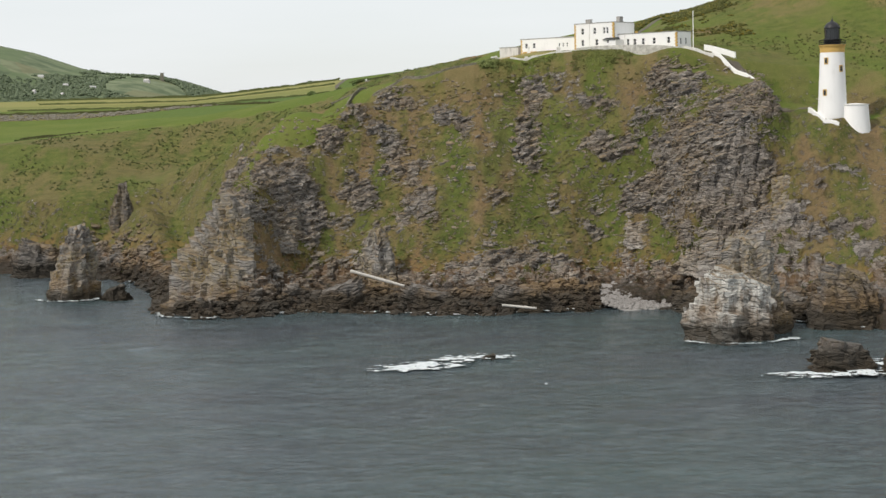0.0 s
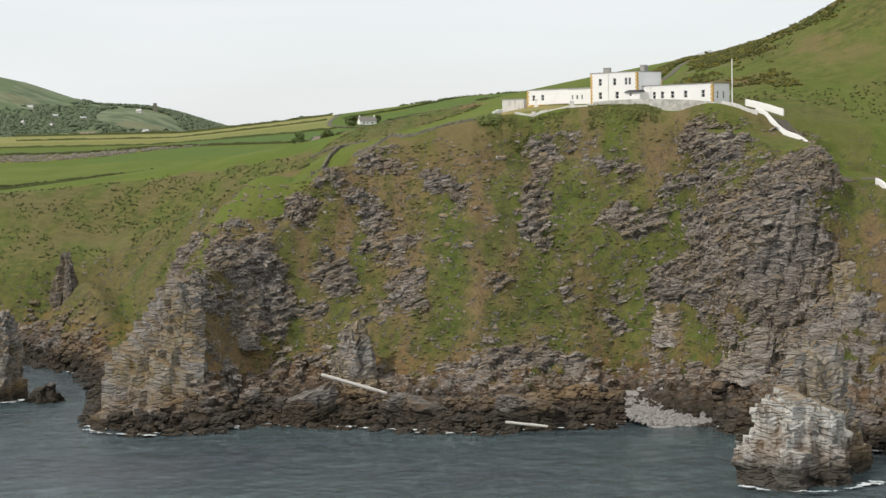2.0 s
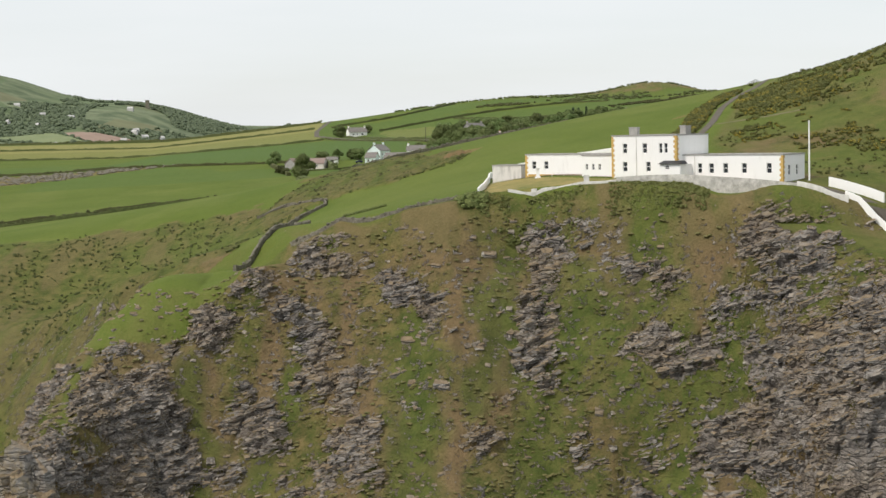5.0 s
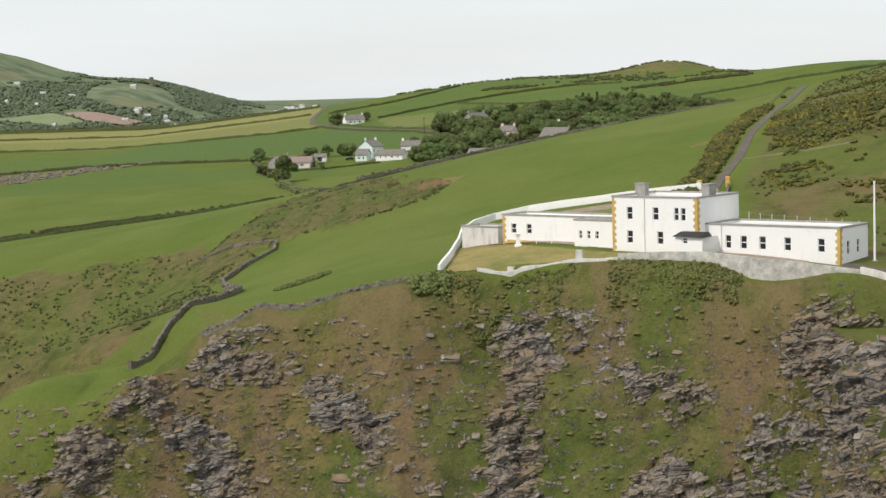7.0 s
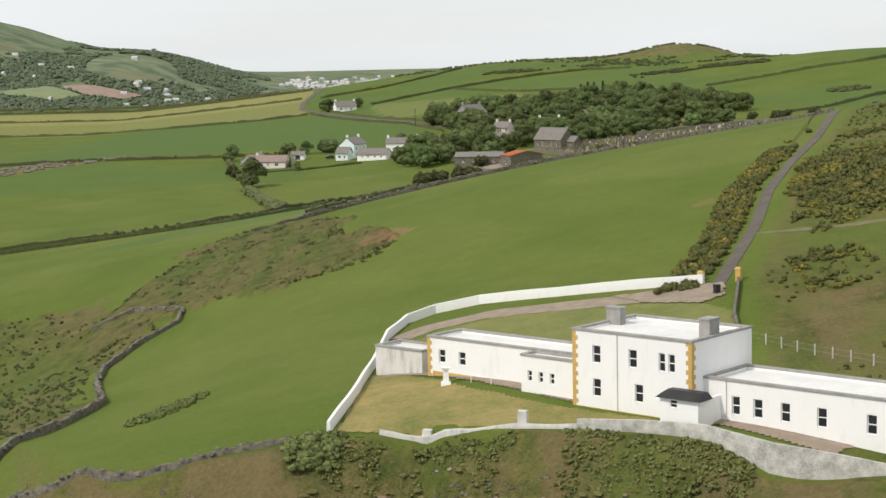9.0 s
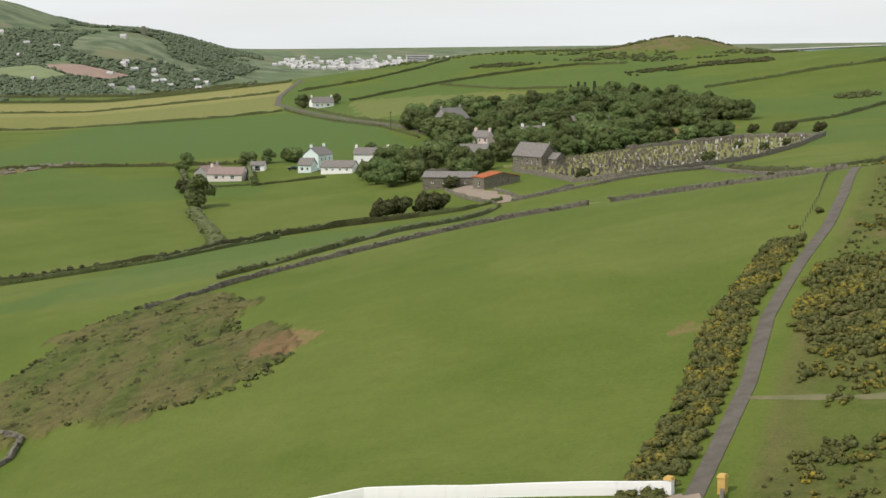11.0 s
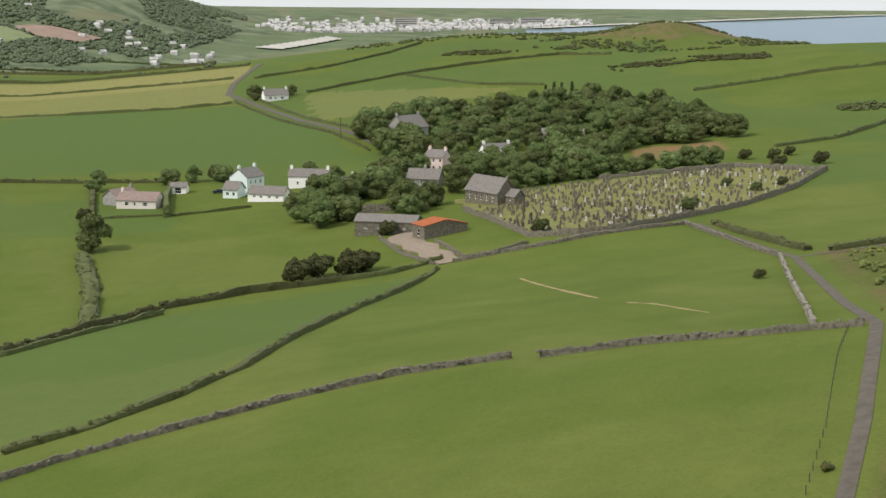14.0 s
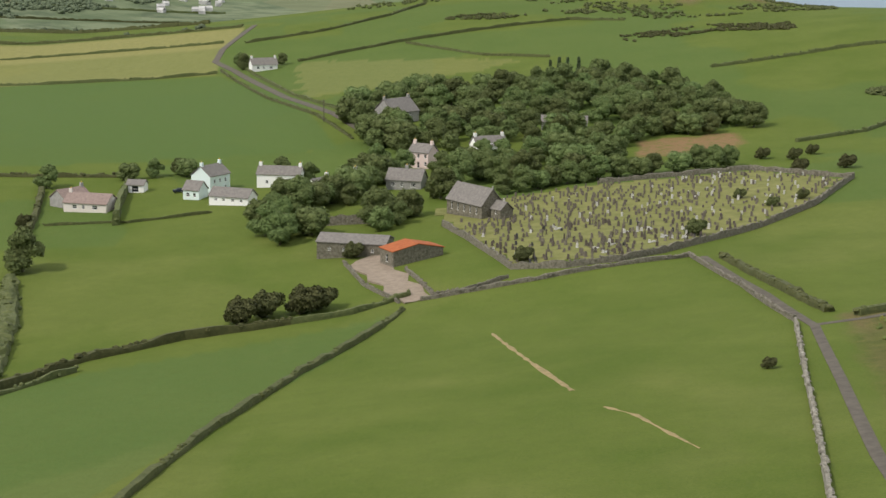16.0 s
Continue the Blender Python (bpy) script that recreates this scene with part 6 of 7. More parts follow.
# ---- the churchyard ----
YARD = [(60, 1027), (71, 984), (84, 937), (108, 933), (132, 957), (168, 1001), (187, 1040), (163, 1069), (113, 1058), (84, 1042)]
stone_wall([(64, 1000), (71, 978), (83, 934), (96, 928), (109, 930), (120, 938), (133, 953), (150, 972), (170, 999), (190, 1041)], 61, "dark churchyard wall with a scalloped top", 0.9, 1.7)
stone_wall([(190, 1041), (163, 1072), (113, 1061)], 62, "churchyard wall below the wood", 0.8, 1.4)


def churchyard_floor():
    bm, grid = bmesh.new(), {}
    for i in range(58, 192, 3):
        for j in range(930, 1073, 3):
            if inside(np.array(i + 1.5), np.array(j + 1.5), YARD):
                cs = ((i, j), (i + 3, j), (i + 3, j + 3), (i, j + 3))
                for c in cs:
                    if c not in grid:
                        grid[c] = bm.verts.new((c[0], c[1], gz(*c) + 0.12))
                bm.faces.new([grid[c] for c in cs])
    return bm


solo("churchyard_grass", churchyard_floor(), plain("mown_grass", (0.125, 0.140, 0.036), (0.235, 0.225, 0.080), 0.3, 0.95), "mown mossy churchyard grass", "grass", kind="structure")


def headstone_mesh(kind):
    bm = bmesh.new()
    add_box(bm, -0.5, 0.5, -0.22, 0.22, -0.3, 0.14)
    if kind == 0:
        add_box(bm, -0.38, 0.38, -0.08, 0.08, 0.14, 1.15)
        add_box(bm, -0.26, 0.26, -0.08, 0.08, 1.15, 1.35)
    elif kind == 1:
        add_box(bm, -0.13, 0.13, -0.1, 0.1, 0.14, 1.9)
        add_box(bm, -0.45, 0.45, -0.1, 0.1, 1.25, 1.5)
    elif kind == 2:
        add_box(bm, -0.36, 0.36, -0.3, 0.3, 0.14, 0.7, 0.05)
        add_box(bm, -0.2, 0.2, -0.2, 0.2, 0.7, 2.4, 0.09)
    else:
        add_box(bm, -0.55, 0.55, -0.16, 1.9, 0.02, 0.3)
        add_box(bm, -0.42, 0.42, -0.08, 0.08, 0.3, 1.0)
    return bm


M_GRAVE = [plain("grey_headstone", (0.062, 0.052, 0.043), (0.19, 0.165, 0.135), 1.5, 0.85, 0.5, 0.03, 0, 0.35), plain("dark_granite", (0.03, 0.03, 0.032), (0.07, 0.07, 0.07), 2.0, 0.4), plain("pale_marble", (0.36, 0.35, 0.33), (0.56, 0.55, 0.52), 1.5, 0.6)]
GRAVES = [mesh_of("headstone", headstone_mesh(k), M_GRAVE[m]) for k, m in ((0, 0), (1, 0), (2, 0), (0, 1), (3, 2), (0, 2))]
GRAVE_LABEL = ["weathered grey slate headstone", "weathered grey stone grave cross", "tall grey stone obelisk memorial", "polished dark granite headstone", "pale marble kerbed grave", "pale upright marble headstone"]
rnd = random.Random(5)
grave_spots = []
for row in range(64):
    for k in range(62):
        gx, gy = 58 + k * 2.15 + rnd.uniform(-1.0, 1.0) + row * 0.35, 932 + row * 2.35 + rnd.uniform(-1.0, 1.0)
        if inside(np.array(gx), np.array(gy), YARD) and rnd.random() < 0.44 + 1.3 * (float(fbm(gx / 12, gy / 12, 0, 3, 120)) - 0.45) and math.hypot(gx - 75, gy - 1013) > 11 and coast_distance(gx, gy) > 0:
            grave_spots.append((gx, gy))
far_bm, pale_bm = bmesh.new(), bmesh.new()
for n, (gx, gy) in enumerate(sorted(grave_spots, key=lambda p: p[1])):
    east = smooth(105, 170, gx)
    kind = rnd.choices(range(6), (0.62 - 0.1 * east, 0.10, 0.07, 0.12, 0.04 + 0.06 * east, 0.03 + 0.10 * east))[0]
    at = pose(gx, gy, gz(gx, gy) + 0.1, rnd.uniform(-4, 4), rnd.uniform(-4, 4), rnd.uniform(-12, 12) - 38)
    if n < 300:
        ob = solo("headstone", GRAVES[kind], None, GRAVE_LABEL[kind], "headstone", at, "headstones in the churchyard")
        ob.scale = (0.9, 1.2, rnd.uniform(0.6, 1.2))
    else:
        w, to = rnd.uniform(0.2, 0.38), pale_bm if rnd.random() < 0.04 + 0.16 * east else far_bm
        v = add_box(to, -w, w, -0.14, 0.14, -0.3, rnd.uniform(0.6, 1.5))
        bmesh.ops.transform(to, matrix=at, verts=v)
solo("headstones", pale_bm, M_GRAVE[2], "scattered pale marble headstones", "headstones", kind="stuff")
solo("headstones", far_bm, M_GRAVE[0], "crowded rows of weathered headstones", "headstones", kind="stuff")

# ---- trees and bushes ----
def crown_mesh(name, seed, mat, w=5.0, h=7.0, base=2.5, lobes=16, leaves=9000, lean=1.0, cone=False):
    """A crown of overlapping boughs, each a lump of leaves under a loose skin of sprays, bent over by the wind."""
    rng = np.random.default_rng(seed)
    t = rng.random(lobes) if not cone else np.linspace(0, 1, lobes)
    a = rng.uniform(0, 2 * np.pi, lobes)
    spread = (1 - t) * 0.85 + 0.05 if cone else np.sqrt(np.maximum(0.05, 1 - (2 * t - 0.75) ** 2 / 1.6))
    r = w / 2 * spread * np.sqrt(rng.random(lobes)) * (0.5 if cone else 0.85)
    c = np.stack([r * np.cos(a) + lean * t, r * np.sin(a), base + (h - base) * t * 0.86], -1)
    s = rng.uniform(0.17, 0.27, lobes) * w * (np.maximum(0.5, 1 - t) if cone else 1)
    # smaller boughs on the lobes
    k = rng.integers(0, lobes, lobes * 5)
    d = rng.normal(0, 1, (len(k), 3)) * (1, 1, 0.8)
    d /= np.linalg.norm(d, axis=1, keepdims=True)
    c2, s2 = c[k] + d * s[k][:, None] * 0.85, s[k] * rng.uniform(0.28, 0.5, len(k))
    c, s = np.concatenate([c, c2]), np.concatenate([s, s2])
    v, q, tri = clump_arrays(c, s * 0.9, s * 0.68, rng)
    k = rng.choice(len(c), leaves, p=s ** 2 / (s ** 2).sum())
    d = rng.normal(0, 1, (leaves, 3))
    d[:, 2] += 0.25
    d /= np.linalg.norm(d, axis=1, keepdims=True)
    p = c[k] + d * s[k][:, None] * np.array((1, 1, 0.78)) * rng.uniform(0.86, 1.16, leaves)[:, None]
    lv, lq = leaf_arrays(p, d + 0.5 * rng.normal(0, 1, (leaves, 3)), rng.uniform(0.14, 0.34, leaves), rng)
    return bulk_mesh(name, np.concatenate([v, lv]), np.concatenate([q, lq + len(v)]), tri, mat)


def trunk_mesh(seed, h, r, lean=1.0):
    rnd, bm = random.Random(seed), bmesh.new()

    def limb(a, b, r0, r1, n=7):
        d = (b - a).normalized()
        s = d.orthogonal().normalized()
        t = d.cross(s)
        rings = [[bm.verts.new(p + (s * math.cos(6.283 * k / n) + t * math.sin(6.283 * k / n)) * q) for k in range(n)] for p, q in ((a, r0), (a.lerp(b, 0.5) + s * r0 * 0.4, (r0 + r1) / 2), (b, r1))]
        for e, f in zip(rings[:-1], rings[1:]):
            for k in range(n):
                bm.faces.new((e[k], e[(k + 1) % n], f[(k + 1) % n], f[k]))
    top = Vector((lean * 0.5, 0, h * 0.6))
    limb(Vector((0, 0, -0.6)), top, r, r * 0.45)
    for k in range(6):
        t = rnd.uniform(0.35, 0.95)
        a = Vector((0, 0, -0.6)).lerp(top, t)
        limb(a, a + Vector((rnd.uniform(-1, 1) * h * 0.22 + lean * 0.4, rnd.uniform(-1, 1) * h * 0.22, h * rnd.uniform(0.12, 0.3))), r * 0.4, r * 0.12, 5)
    return mesh_of("trunk", bm, M_BARK)


KINDS = []
for s in range(5):
    KINDS.append((crown_mesh("crown", 100 + s, M_LEAF, 8.0 + s * 0.5, 8.2 + (s % 3) * 0.6, 1.4, 15 + 2 * s, 9000, 1.1), trunk_mesh(100 + s, 8, 0.35)))
CONIFER = (crown_mesh("crown", 120, M_LEAF_DARK, 6.0, 12.0, 1.2, 24, 7000, 0.2, True), trunk_mesh(121, 13, 0.3, 0.2))
THORN = (crown_mesh("crown", 130, M_HEDGE, 6.0, 4.6, 1.3, 12, 4500, 2.6), trunk_mesh(131, 4.2, 0.28, 2.4))


def tree(x, y, s, kind, turn, label="wind-shaped broadleaf tree in full leaf", group="village trees"):
    t = thing("tree", label, "tree", pose(x, y, gz(x, y), 0, 0, turn) @ Matrix.Scale(s, 4), group)
    part("trunk", kind[1], None, t)
    part("crown", kind[0], None, t)
    return t


rnd = random.Random(11)
WOOD = [(12, 1214), (30, 1265), (50, 1280), (76, 1290), (102, 1299), (124, 1312), (152, 1295), (172, 1256), (180, 1170), (174, 1164), (134, 1155), (122, 1112), (120, 1080), (110, 1070), (76, 1066), (66, 1082), (60, 1112), (52, 1135), (31, 1160)]
BUILT = [(39, 1204, 19), (54, 1110, 14), (77, 1128, 17), (107, 1182, 15), (50, 1072, 13), (73, 1015, 14)]
spots, tries = [], 0
while len(spots) < 170 and tries < 14000:
    tries += 1
    x, y = rnd.uniform(5, 190), rnd.uniform(1050, 1338)
    if inside(np.array(x), np.array(y), WOOD) and all(math.hypot(x - a, y - b) > (6.6 if y > 1130 else 5.4) for a, b in spots) and all(math.hypot(x - a, (y - b) * (0.85 if y < b else 1.6)) > r for a, b, r in BUILT):
        spots.append((x, y))
for x, y in spots:
    tree(x, y, rnd.uniform(0.72, 1.25), KINDS[rnd.randrange(5)], rnd.uniform(-40, 40), "broadleaf tree in the dense village wood", "trees of the wood")
for x, y, s in ((106, 1312, 0.8), (110, 1308, 0.95), (114, 1314, 0.85), (119, 1310, 0.9), (56, 1284, 0.7), (50, 1278, 0.65), (36, 1262, 0.75), (28, 1246, 0.8)):
    tree(x, y, s, CONIFER, rnd.uniform(0, 360), "dark pointed conifer above the wood", "conifers")
LONE = [(10, 1030, 0.75), (14, 1024, 0.7), (19, 998, 0.75), (23, 1004, 0.7), (15, 1008, 0.65), (24, 1046, 0.8), (29, 1056, 0.8), (33, 1046, 0.7), (37, 1066, 0.9), (43, 1086, 0.85), (46, 1000, 0.75), (51, 1008, 0.7), (37, 1112, 0.9), (30, 1094, 0.7), (41, 1030, 0.7),
        (-56, 1420, 0.9), (-60, 1432, 0.8), (-36, 1424, 0.6), (-50, 1104, 0.65), (-42, 1109, 0.7), (-30, 1108, 0.7), (-34, 1113, 0.6), (-76, 1092, 0.75), (-51, 973, 1.25), (4, 1100, 0.7), (15, 1092, 0.7), (44, 1140, 0.8), (34, 1150, 0.8), (22, 1205, 0.7), (16, 1225, 0.7), (24, 1214, 0.8), (64, 1060, 0.7)]
LONE += [(12, 1038, 1.0), (17, 1034, 1.1), (21, 1040, 1.0), (27, 1050, 1.0), (7, 1024, 0.8), (33, 1058, 1.1), (40, 1080, 1.1), (35, 1090, 1.0), (66, 1070, 1.1), (53, 1018, 0.9), (44, 1010, 1.0), (12, 1004, 0.9), (18, 990, 0.9), (26, 1000, 0.9), (62, 1046, 1.0), (40, 1156, 1.1), (33, 1168, 1.0), (26, 1190, 1.1), (30, 1228, 1.1), (20, 1240, 1.1)]
LONE += [(x + rnd.uniform(-1.5, 1.5), y + 5 + rnd.uniform(-1.5, 1.5), rnd.uniform(0.62, 0.82)) for x, y in along([(82, 1044), (113, 1064), (158, 1076)], 6.5)]
LONE += [(74, 1112, 0.8), (81, 1115, 0.75), (69, 1104, 0.8), (60, 1097, 0.7), (103, 1168, 0.9), (110, 1167, 0.95), (35, 1187, 0.8), (47, 1100, 0.75)]
for x, y, s in LONE:
    tree(x, y, s * 1.08, KINDS[rnd.randrange(5)], rnd.uniform(-30, 30))
for x, y, s in ((18, 908, 1.35), (23, 914, 1.3), (32, 915, 1.4), (36, 918, 1.15), (85, 941, 0.8), (131, 965, 0.9), (151, 1018, 0.6), (158, 1002, 0.6), (168, 1010, 0.6), (40, 966, 0.9), (-64, 1018, 0.7), (-68, 1032, 0.8), (180, 1090, 0.8), (188, 1100, 0.7), (170, 1095, 0.8), (123, 800, 0.4), (192, 1064, 0.9), (176, 1060, 0.9)):
    tree(x, y, s, THORN, rnd.uniform(-15, 15), "low dark wind-bent hawthorn tree", "hawthorns")


def bushes(name, spots, mat, label, category, seed, size=(0.7, 1.6), leaves=26, leaf=(0.08, 0.20)):
    """A thicket that nobody could count, as one mass of lumps and loose sprays."""
    rng = np.random.default_rng(seed)
    n = len(spots)
    at = np.array([(x, y, gz(x, y)) for x, y in spots])
    s = rng.uniform(*size, n)
    c = np.repeat(at, 3, 0)
    s3 = np.repeat(s, 3)
    c[:, :2] += rng.uniform(-0.6, 0.6, (3 * n, 2)) * s3[:, None]
    c[:, 2] += s3 * rng.uniform(0.1, 0.6, 3 * n)
    r3 = s3 * rng.uniform(0.42, 0.72, 3 * n)
    h3 = s3 * rng.uniform(0.36, 0.6, 3 * n)
    v, q, tri = clump_arrays(c, r3, h3, rng)
    if leaves:
        k = np.repeat(np.arange(3 * n), max(1, leaves // 2))
        d = rng.normal(0, 1, (len(k), 3))
        d[:, 2] = np.abs(d[:, 2])
        d /= np.linalg.norm(d, axis=1, keepdims=True)
        p = c[k] + d * np.stack([r3[k], r3[k], h3[k]], -1) * rng.uniform(0.85, 1.25, len(k))[:, None]
        lv, lq = leaf_arrays(p, d + 0.5 * rng.normal(0, 1, (len(k), 3)), rng.uniform(*leaf, len(k)), rng)
        v, q = np.concatenate([v, lv]), np.concatenate([q, lq + len(v)])
    ob = new(name, bulk_mesh(name, v, q, tri, mat))
    return tagged(ob, label, category, kind="stuff")


def scatter(seed, n, x0, x1, y0, y1, keep):
    rnd, out, tries = random.Random(seed), [], 0
    while len(out) < n and tries < n * 40:
        tries += 1
        x, y = rnd.uniform(x0, x1), rnd.uniform(y0, y1)
        if keep(x, y, rnd):
            out.append((x, y))
    return out


def road_side(x, y):
    """Metres east of the lane."""
    return x - np.interp(y, [p[1] for p in MAIN_ROAD[:9]], [p[0] for p in MAIN_ROAD[:9]])


bushes("gorse_thicket", scatter(1, 900, 50, 110, 528, 640, lambda x, y, r: -7.4 < road_side(x, y) < -2.2 and (y < 618 or r.random() < 0.015)), M_GORSE, "gorse thicket in yellow flower beside the lane", "gorse", 71, (0.4, 0.95), 26)
bushes("gorse_thicket", scatter(2, 700, 80, 190, 540, 720, lambda x, y, r: road_side(x, y) > 5 and x < 130 and fbm(x / 11, y / 11, 0, 3, 81) > 0.58), M_GORSE, "gorse scrub in yellow flower on the hillside", "gorse", 72, (0.3, 0.75), 20)
bushes("gorse_thicket", scatter(12, 800, 80, 108, 545, 600, lambda x, y, r: ((x - 95) / 12) ** 2 + ((y - 574) / 24) ** 2 + 0.9 * (fbm(x / 5, y / 5, 0, 3, 86) - 0.5) < 1 and road_side(x, y) > 3.2), M_GORSE, "dense gorse thicket in yellow flower above the lane", "gorse", 84, (0.4, 0.95), 26)
bushes("gorse_thicket", scatter(16, 260, 74, 100, 488, 536, lambda x, y, r: x > 76 and fbm(x / 8, y / 8, 0, 3, 87) > 0.54), M_GORSE, "dark gorse and heath on the slope behind the house", "gorse", 90, (0.3, 0.7), 20)
bushes("gorse_thicket", scatter(3, 420, 120, 200, 700, 840, lambda x, y, r: x > np.interp(y, [700, 785, 840], [128, 141, 150]) and math.hypot(x - 131, y - 705) > 8 and fbm(x / 12, y / 12, 0, 3, 82) > 0.5), M_GORSE, "gorse scrub on the slope above the lane", "gorse", 73, (0.5, 1.1), 16)
bushes("bracken", scatter(4, 2200, -36, 28, 598, 702, lambda x, y, r: inside(np.array(x), np.array(y), BRACKEN) and not inside(np.array(x), np.array(y), EARTH)), M_SCRUB, "low dark bracken and heather on the bank", "bracken", 74, (0.25, 0.6), 12)
bushes("heather", scatter(17, 900, -36, 28, 598, 702, lambda x, y, r: inside(np.array(x), np.array(y), BRACKEN) and fbm(x / 6, y / 6, 0, 3, 121) > 0.48 and not inside(np.array(x), np.array(y), EARTH)), M_HEDGE, "dark heather and brambles on the bank", "heather", 95, (0.3, 0.75), 14)
bushes("scrub", scatter(6, 70, 16.5, 21.5, 475, 480.5, lambda x, y, r: True), M_SCRUB, "dark elder bush at the garden corner", "scrub", 76, (0.5, 1.0), 36)
bushes("scrub", scatter(13, 1500, 20, 60, 455, 481, lambda x, y, r: 0 < np.interp(x, [20, 25, 32, 39, 45, 50, 56, 60], [482, 478, 477, 474.4, 472.4, 470, 467, 462]) - y - 0.4 < 7 and fbm(x / 5, y / 5, 0, 3, 113) > 0.42), M_RANK, "rank green nettles and long grass under the garden wall", "scrub", 83, (0.12, 0.34), 12)
bushes("scrub", scatter(7, 150, -7, 3, 507, 523, lambda x, y, r: ((x + 1.9) / 3.6 - (y - 515) / 9) ** 2 * 1.3 + ((y - 515) / 7) ** 2 < 1), M_SCRUB, "patch of low brambles in the pasture", "scrub", 77, (0.25, 0.5), 14)
bushes("bracken", scatter(25, 2600, -150, -18, 500, 652, lambda x, y, r: inside(np.array(x), np.array(y), COOMBE) and fbm(x / 9, y / 9, 0, 3, 123) > 0.46), M_HEDGE, "dark bracken and heather on the slopes of the coombe", "bracken", 98, (0.2, 0.5), 10)
bushes("heather", scatter(14, 3200, 72, 200, 440, 660, lambda x, y, r: road_side(x, max(y, 526)) > 5 and fbm(x / 20, y / 20, 0, 3, 114) > 0.52 - 0.06 * smooth(110, 140, x) and coast_distance(x, y) > 40), M_SCRUB, "low heather and bracken on the hillside", "heather", 85, (0.14, 0.36), 10)
bushes("hill_scrub", scatter(8, 900, 100, 330, 1500, 1720, lambda x, y, r: fbm(x / 30, y / 30, 0, 3, 83) > 0.52 and bump(x, y, 200, 1640, 90, 110, 1.0) > 0.25), M_HEDGE, "dark gorse scrub on the far hill", "gorse", 78, (0.8, 1.9), 8, (0.2, 0.5))
bushes("bramble", scatter(15, 130, -54, -23, 858, 962, lambda x, y, r: abs(x - np.interp(y, [858, 915, 962], [-26, -38, -51])) < 2.4), M_HEDGE, "brambles over the hedge bank between pastures", "bramble", 88, (0.6, 1.2), 12)
bushes("hill_scrub", scatter(18, 420, 150, 240, 1395, 1475, lambda x, y, r: abs(y - np.interp(x, [150, 200, 240], [1430, 1450, 1420])) < 16 and fbm(x / 14, y / 14, 0, 3, 122) > 0.42), M_HEDGE, "dark gorse scrub along the foot of the hill", "gorse", 96, (0.7, 1.6), 8, (0.2, 0.5))
bushes("hill_scrub", scatter(19, 130, 236, 262, 1222, 1246, lambda x, y, r: ((x - 249) / 12) ** 2 + ((y - 1234) / 10) ** 2 < 1), M_HEDGE, "patch of dark scrub in the far pasture", "gorse", 97, (0.7, 1.5), 8, (0.2, 0.5))
bushes("hill_scrub", scatter(9, 120, 50, 100, 1535, 1560, lambda x, y, r: abs((x - 75) / 25) ** 2 + ((y - 1548) / 12) ** 2 < 1), M_HEDGE, "patch of gorse in the hill pasture", "gorse", 79, (0.8, 1.6), 8, (0.2, 0.5))
PLOUGH = [(-590, 2838), (-540, 2890), (-466, 2889), (-480, 2815), (-528, 2785)]
MEADOW = [(-680, 2740), (-600, 2835), (-535, 2780), (-560, 2700)]


def far_field(poly, mat, label, g=4):
    """A field across the valley, draped over the hill foot."""
    x0, x1, y0, y1 = min(p[0] for p in poly), max(p[0] for p in poly), min(p[1] for p in poly), max(p[1] for p in poly)
    bm, grid = bmesh.new(), {}
    for i in range(int(x0 // g), int(x1 // g) + 1):
        for j in range(int(y0 // g), int(y1 // g) + 1):
            if inside(np.array(i * g + g / 2), np.array(j * g + g / 2), poly):
                corners = ((i, j), (i + 1, j), (i + 1, j + 1), (i, j + 1))
                for c in corners:
                    if c not in grid:
                        grid[c] = bm.verts.new((c[0] * g, c[1] * g, gz(c[0] * g, c[1] * g) + 2.5))
                bm.faces.new([grid[c] for c in corners])
    solo("field", bm, mat, label, "field", kind="structure")


far_field(PLOUGH, M_SOIL, "bare reddish ploughed field across the valley")
far_field([(215, 3712), (390, 3836), (650, 4006), (1030, 4252), (1030, 4290), (640, 4040), (380, 3868), (200, 3745)], M_SAND, "pale sandy beach along the far shore", 12)
far_field([(-275, 3130), (-228, 3115), (-150, 3380), (-180, 3440)], M_SAND, "pale tidal sands of the river mouth", 8)
far_field(MEADOW, M_MEADOW, "pale green meadow across the valley")
bushes("far_woods", scatter(10, 9000, -1000, -180, 2300, 3900, lambda x, y, r: far_hill(x, y) > 11 and far_hill(x, y) < 95 and fbm(x / 110, y / 110, 0, 4, 84) > 0.44 and math.hypot(x + 543, (y - 3200) / 3) > 70 and not inside(np.array(x), np.array(y), PLOUGH) and not inside(np.array(x), np.array(y), MEADOW)), M_HAZED_WOOD, "distant woods on the flank of the valley hill", "woods", 80, (2.6, 6.0), 4, (0.6, 1.6))
bushes("ridge_scrub", scatter(11, 260, -20, 190, 1650, 1720, lambda x, y, r: True), M_HEDGE, "dark scrub along the far ridge", "scrub", 86, (0.9, 1.9), 6, (0.2, 0.5))
bushes("valley_trees", scatter(12, 160, -700, -60, 1600, 2300, lambda x, y, r: fbm(x / 60, y / 60, 0, 3, 85) > 0.60), M_HAZED_WOOD, "distant hedgerow trees in the valley", "trees", 87, (2, 4.5), 6, (0.4, 1.0))


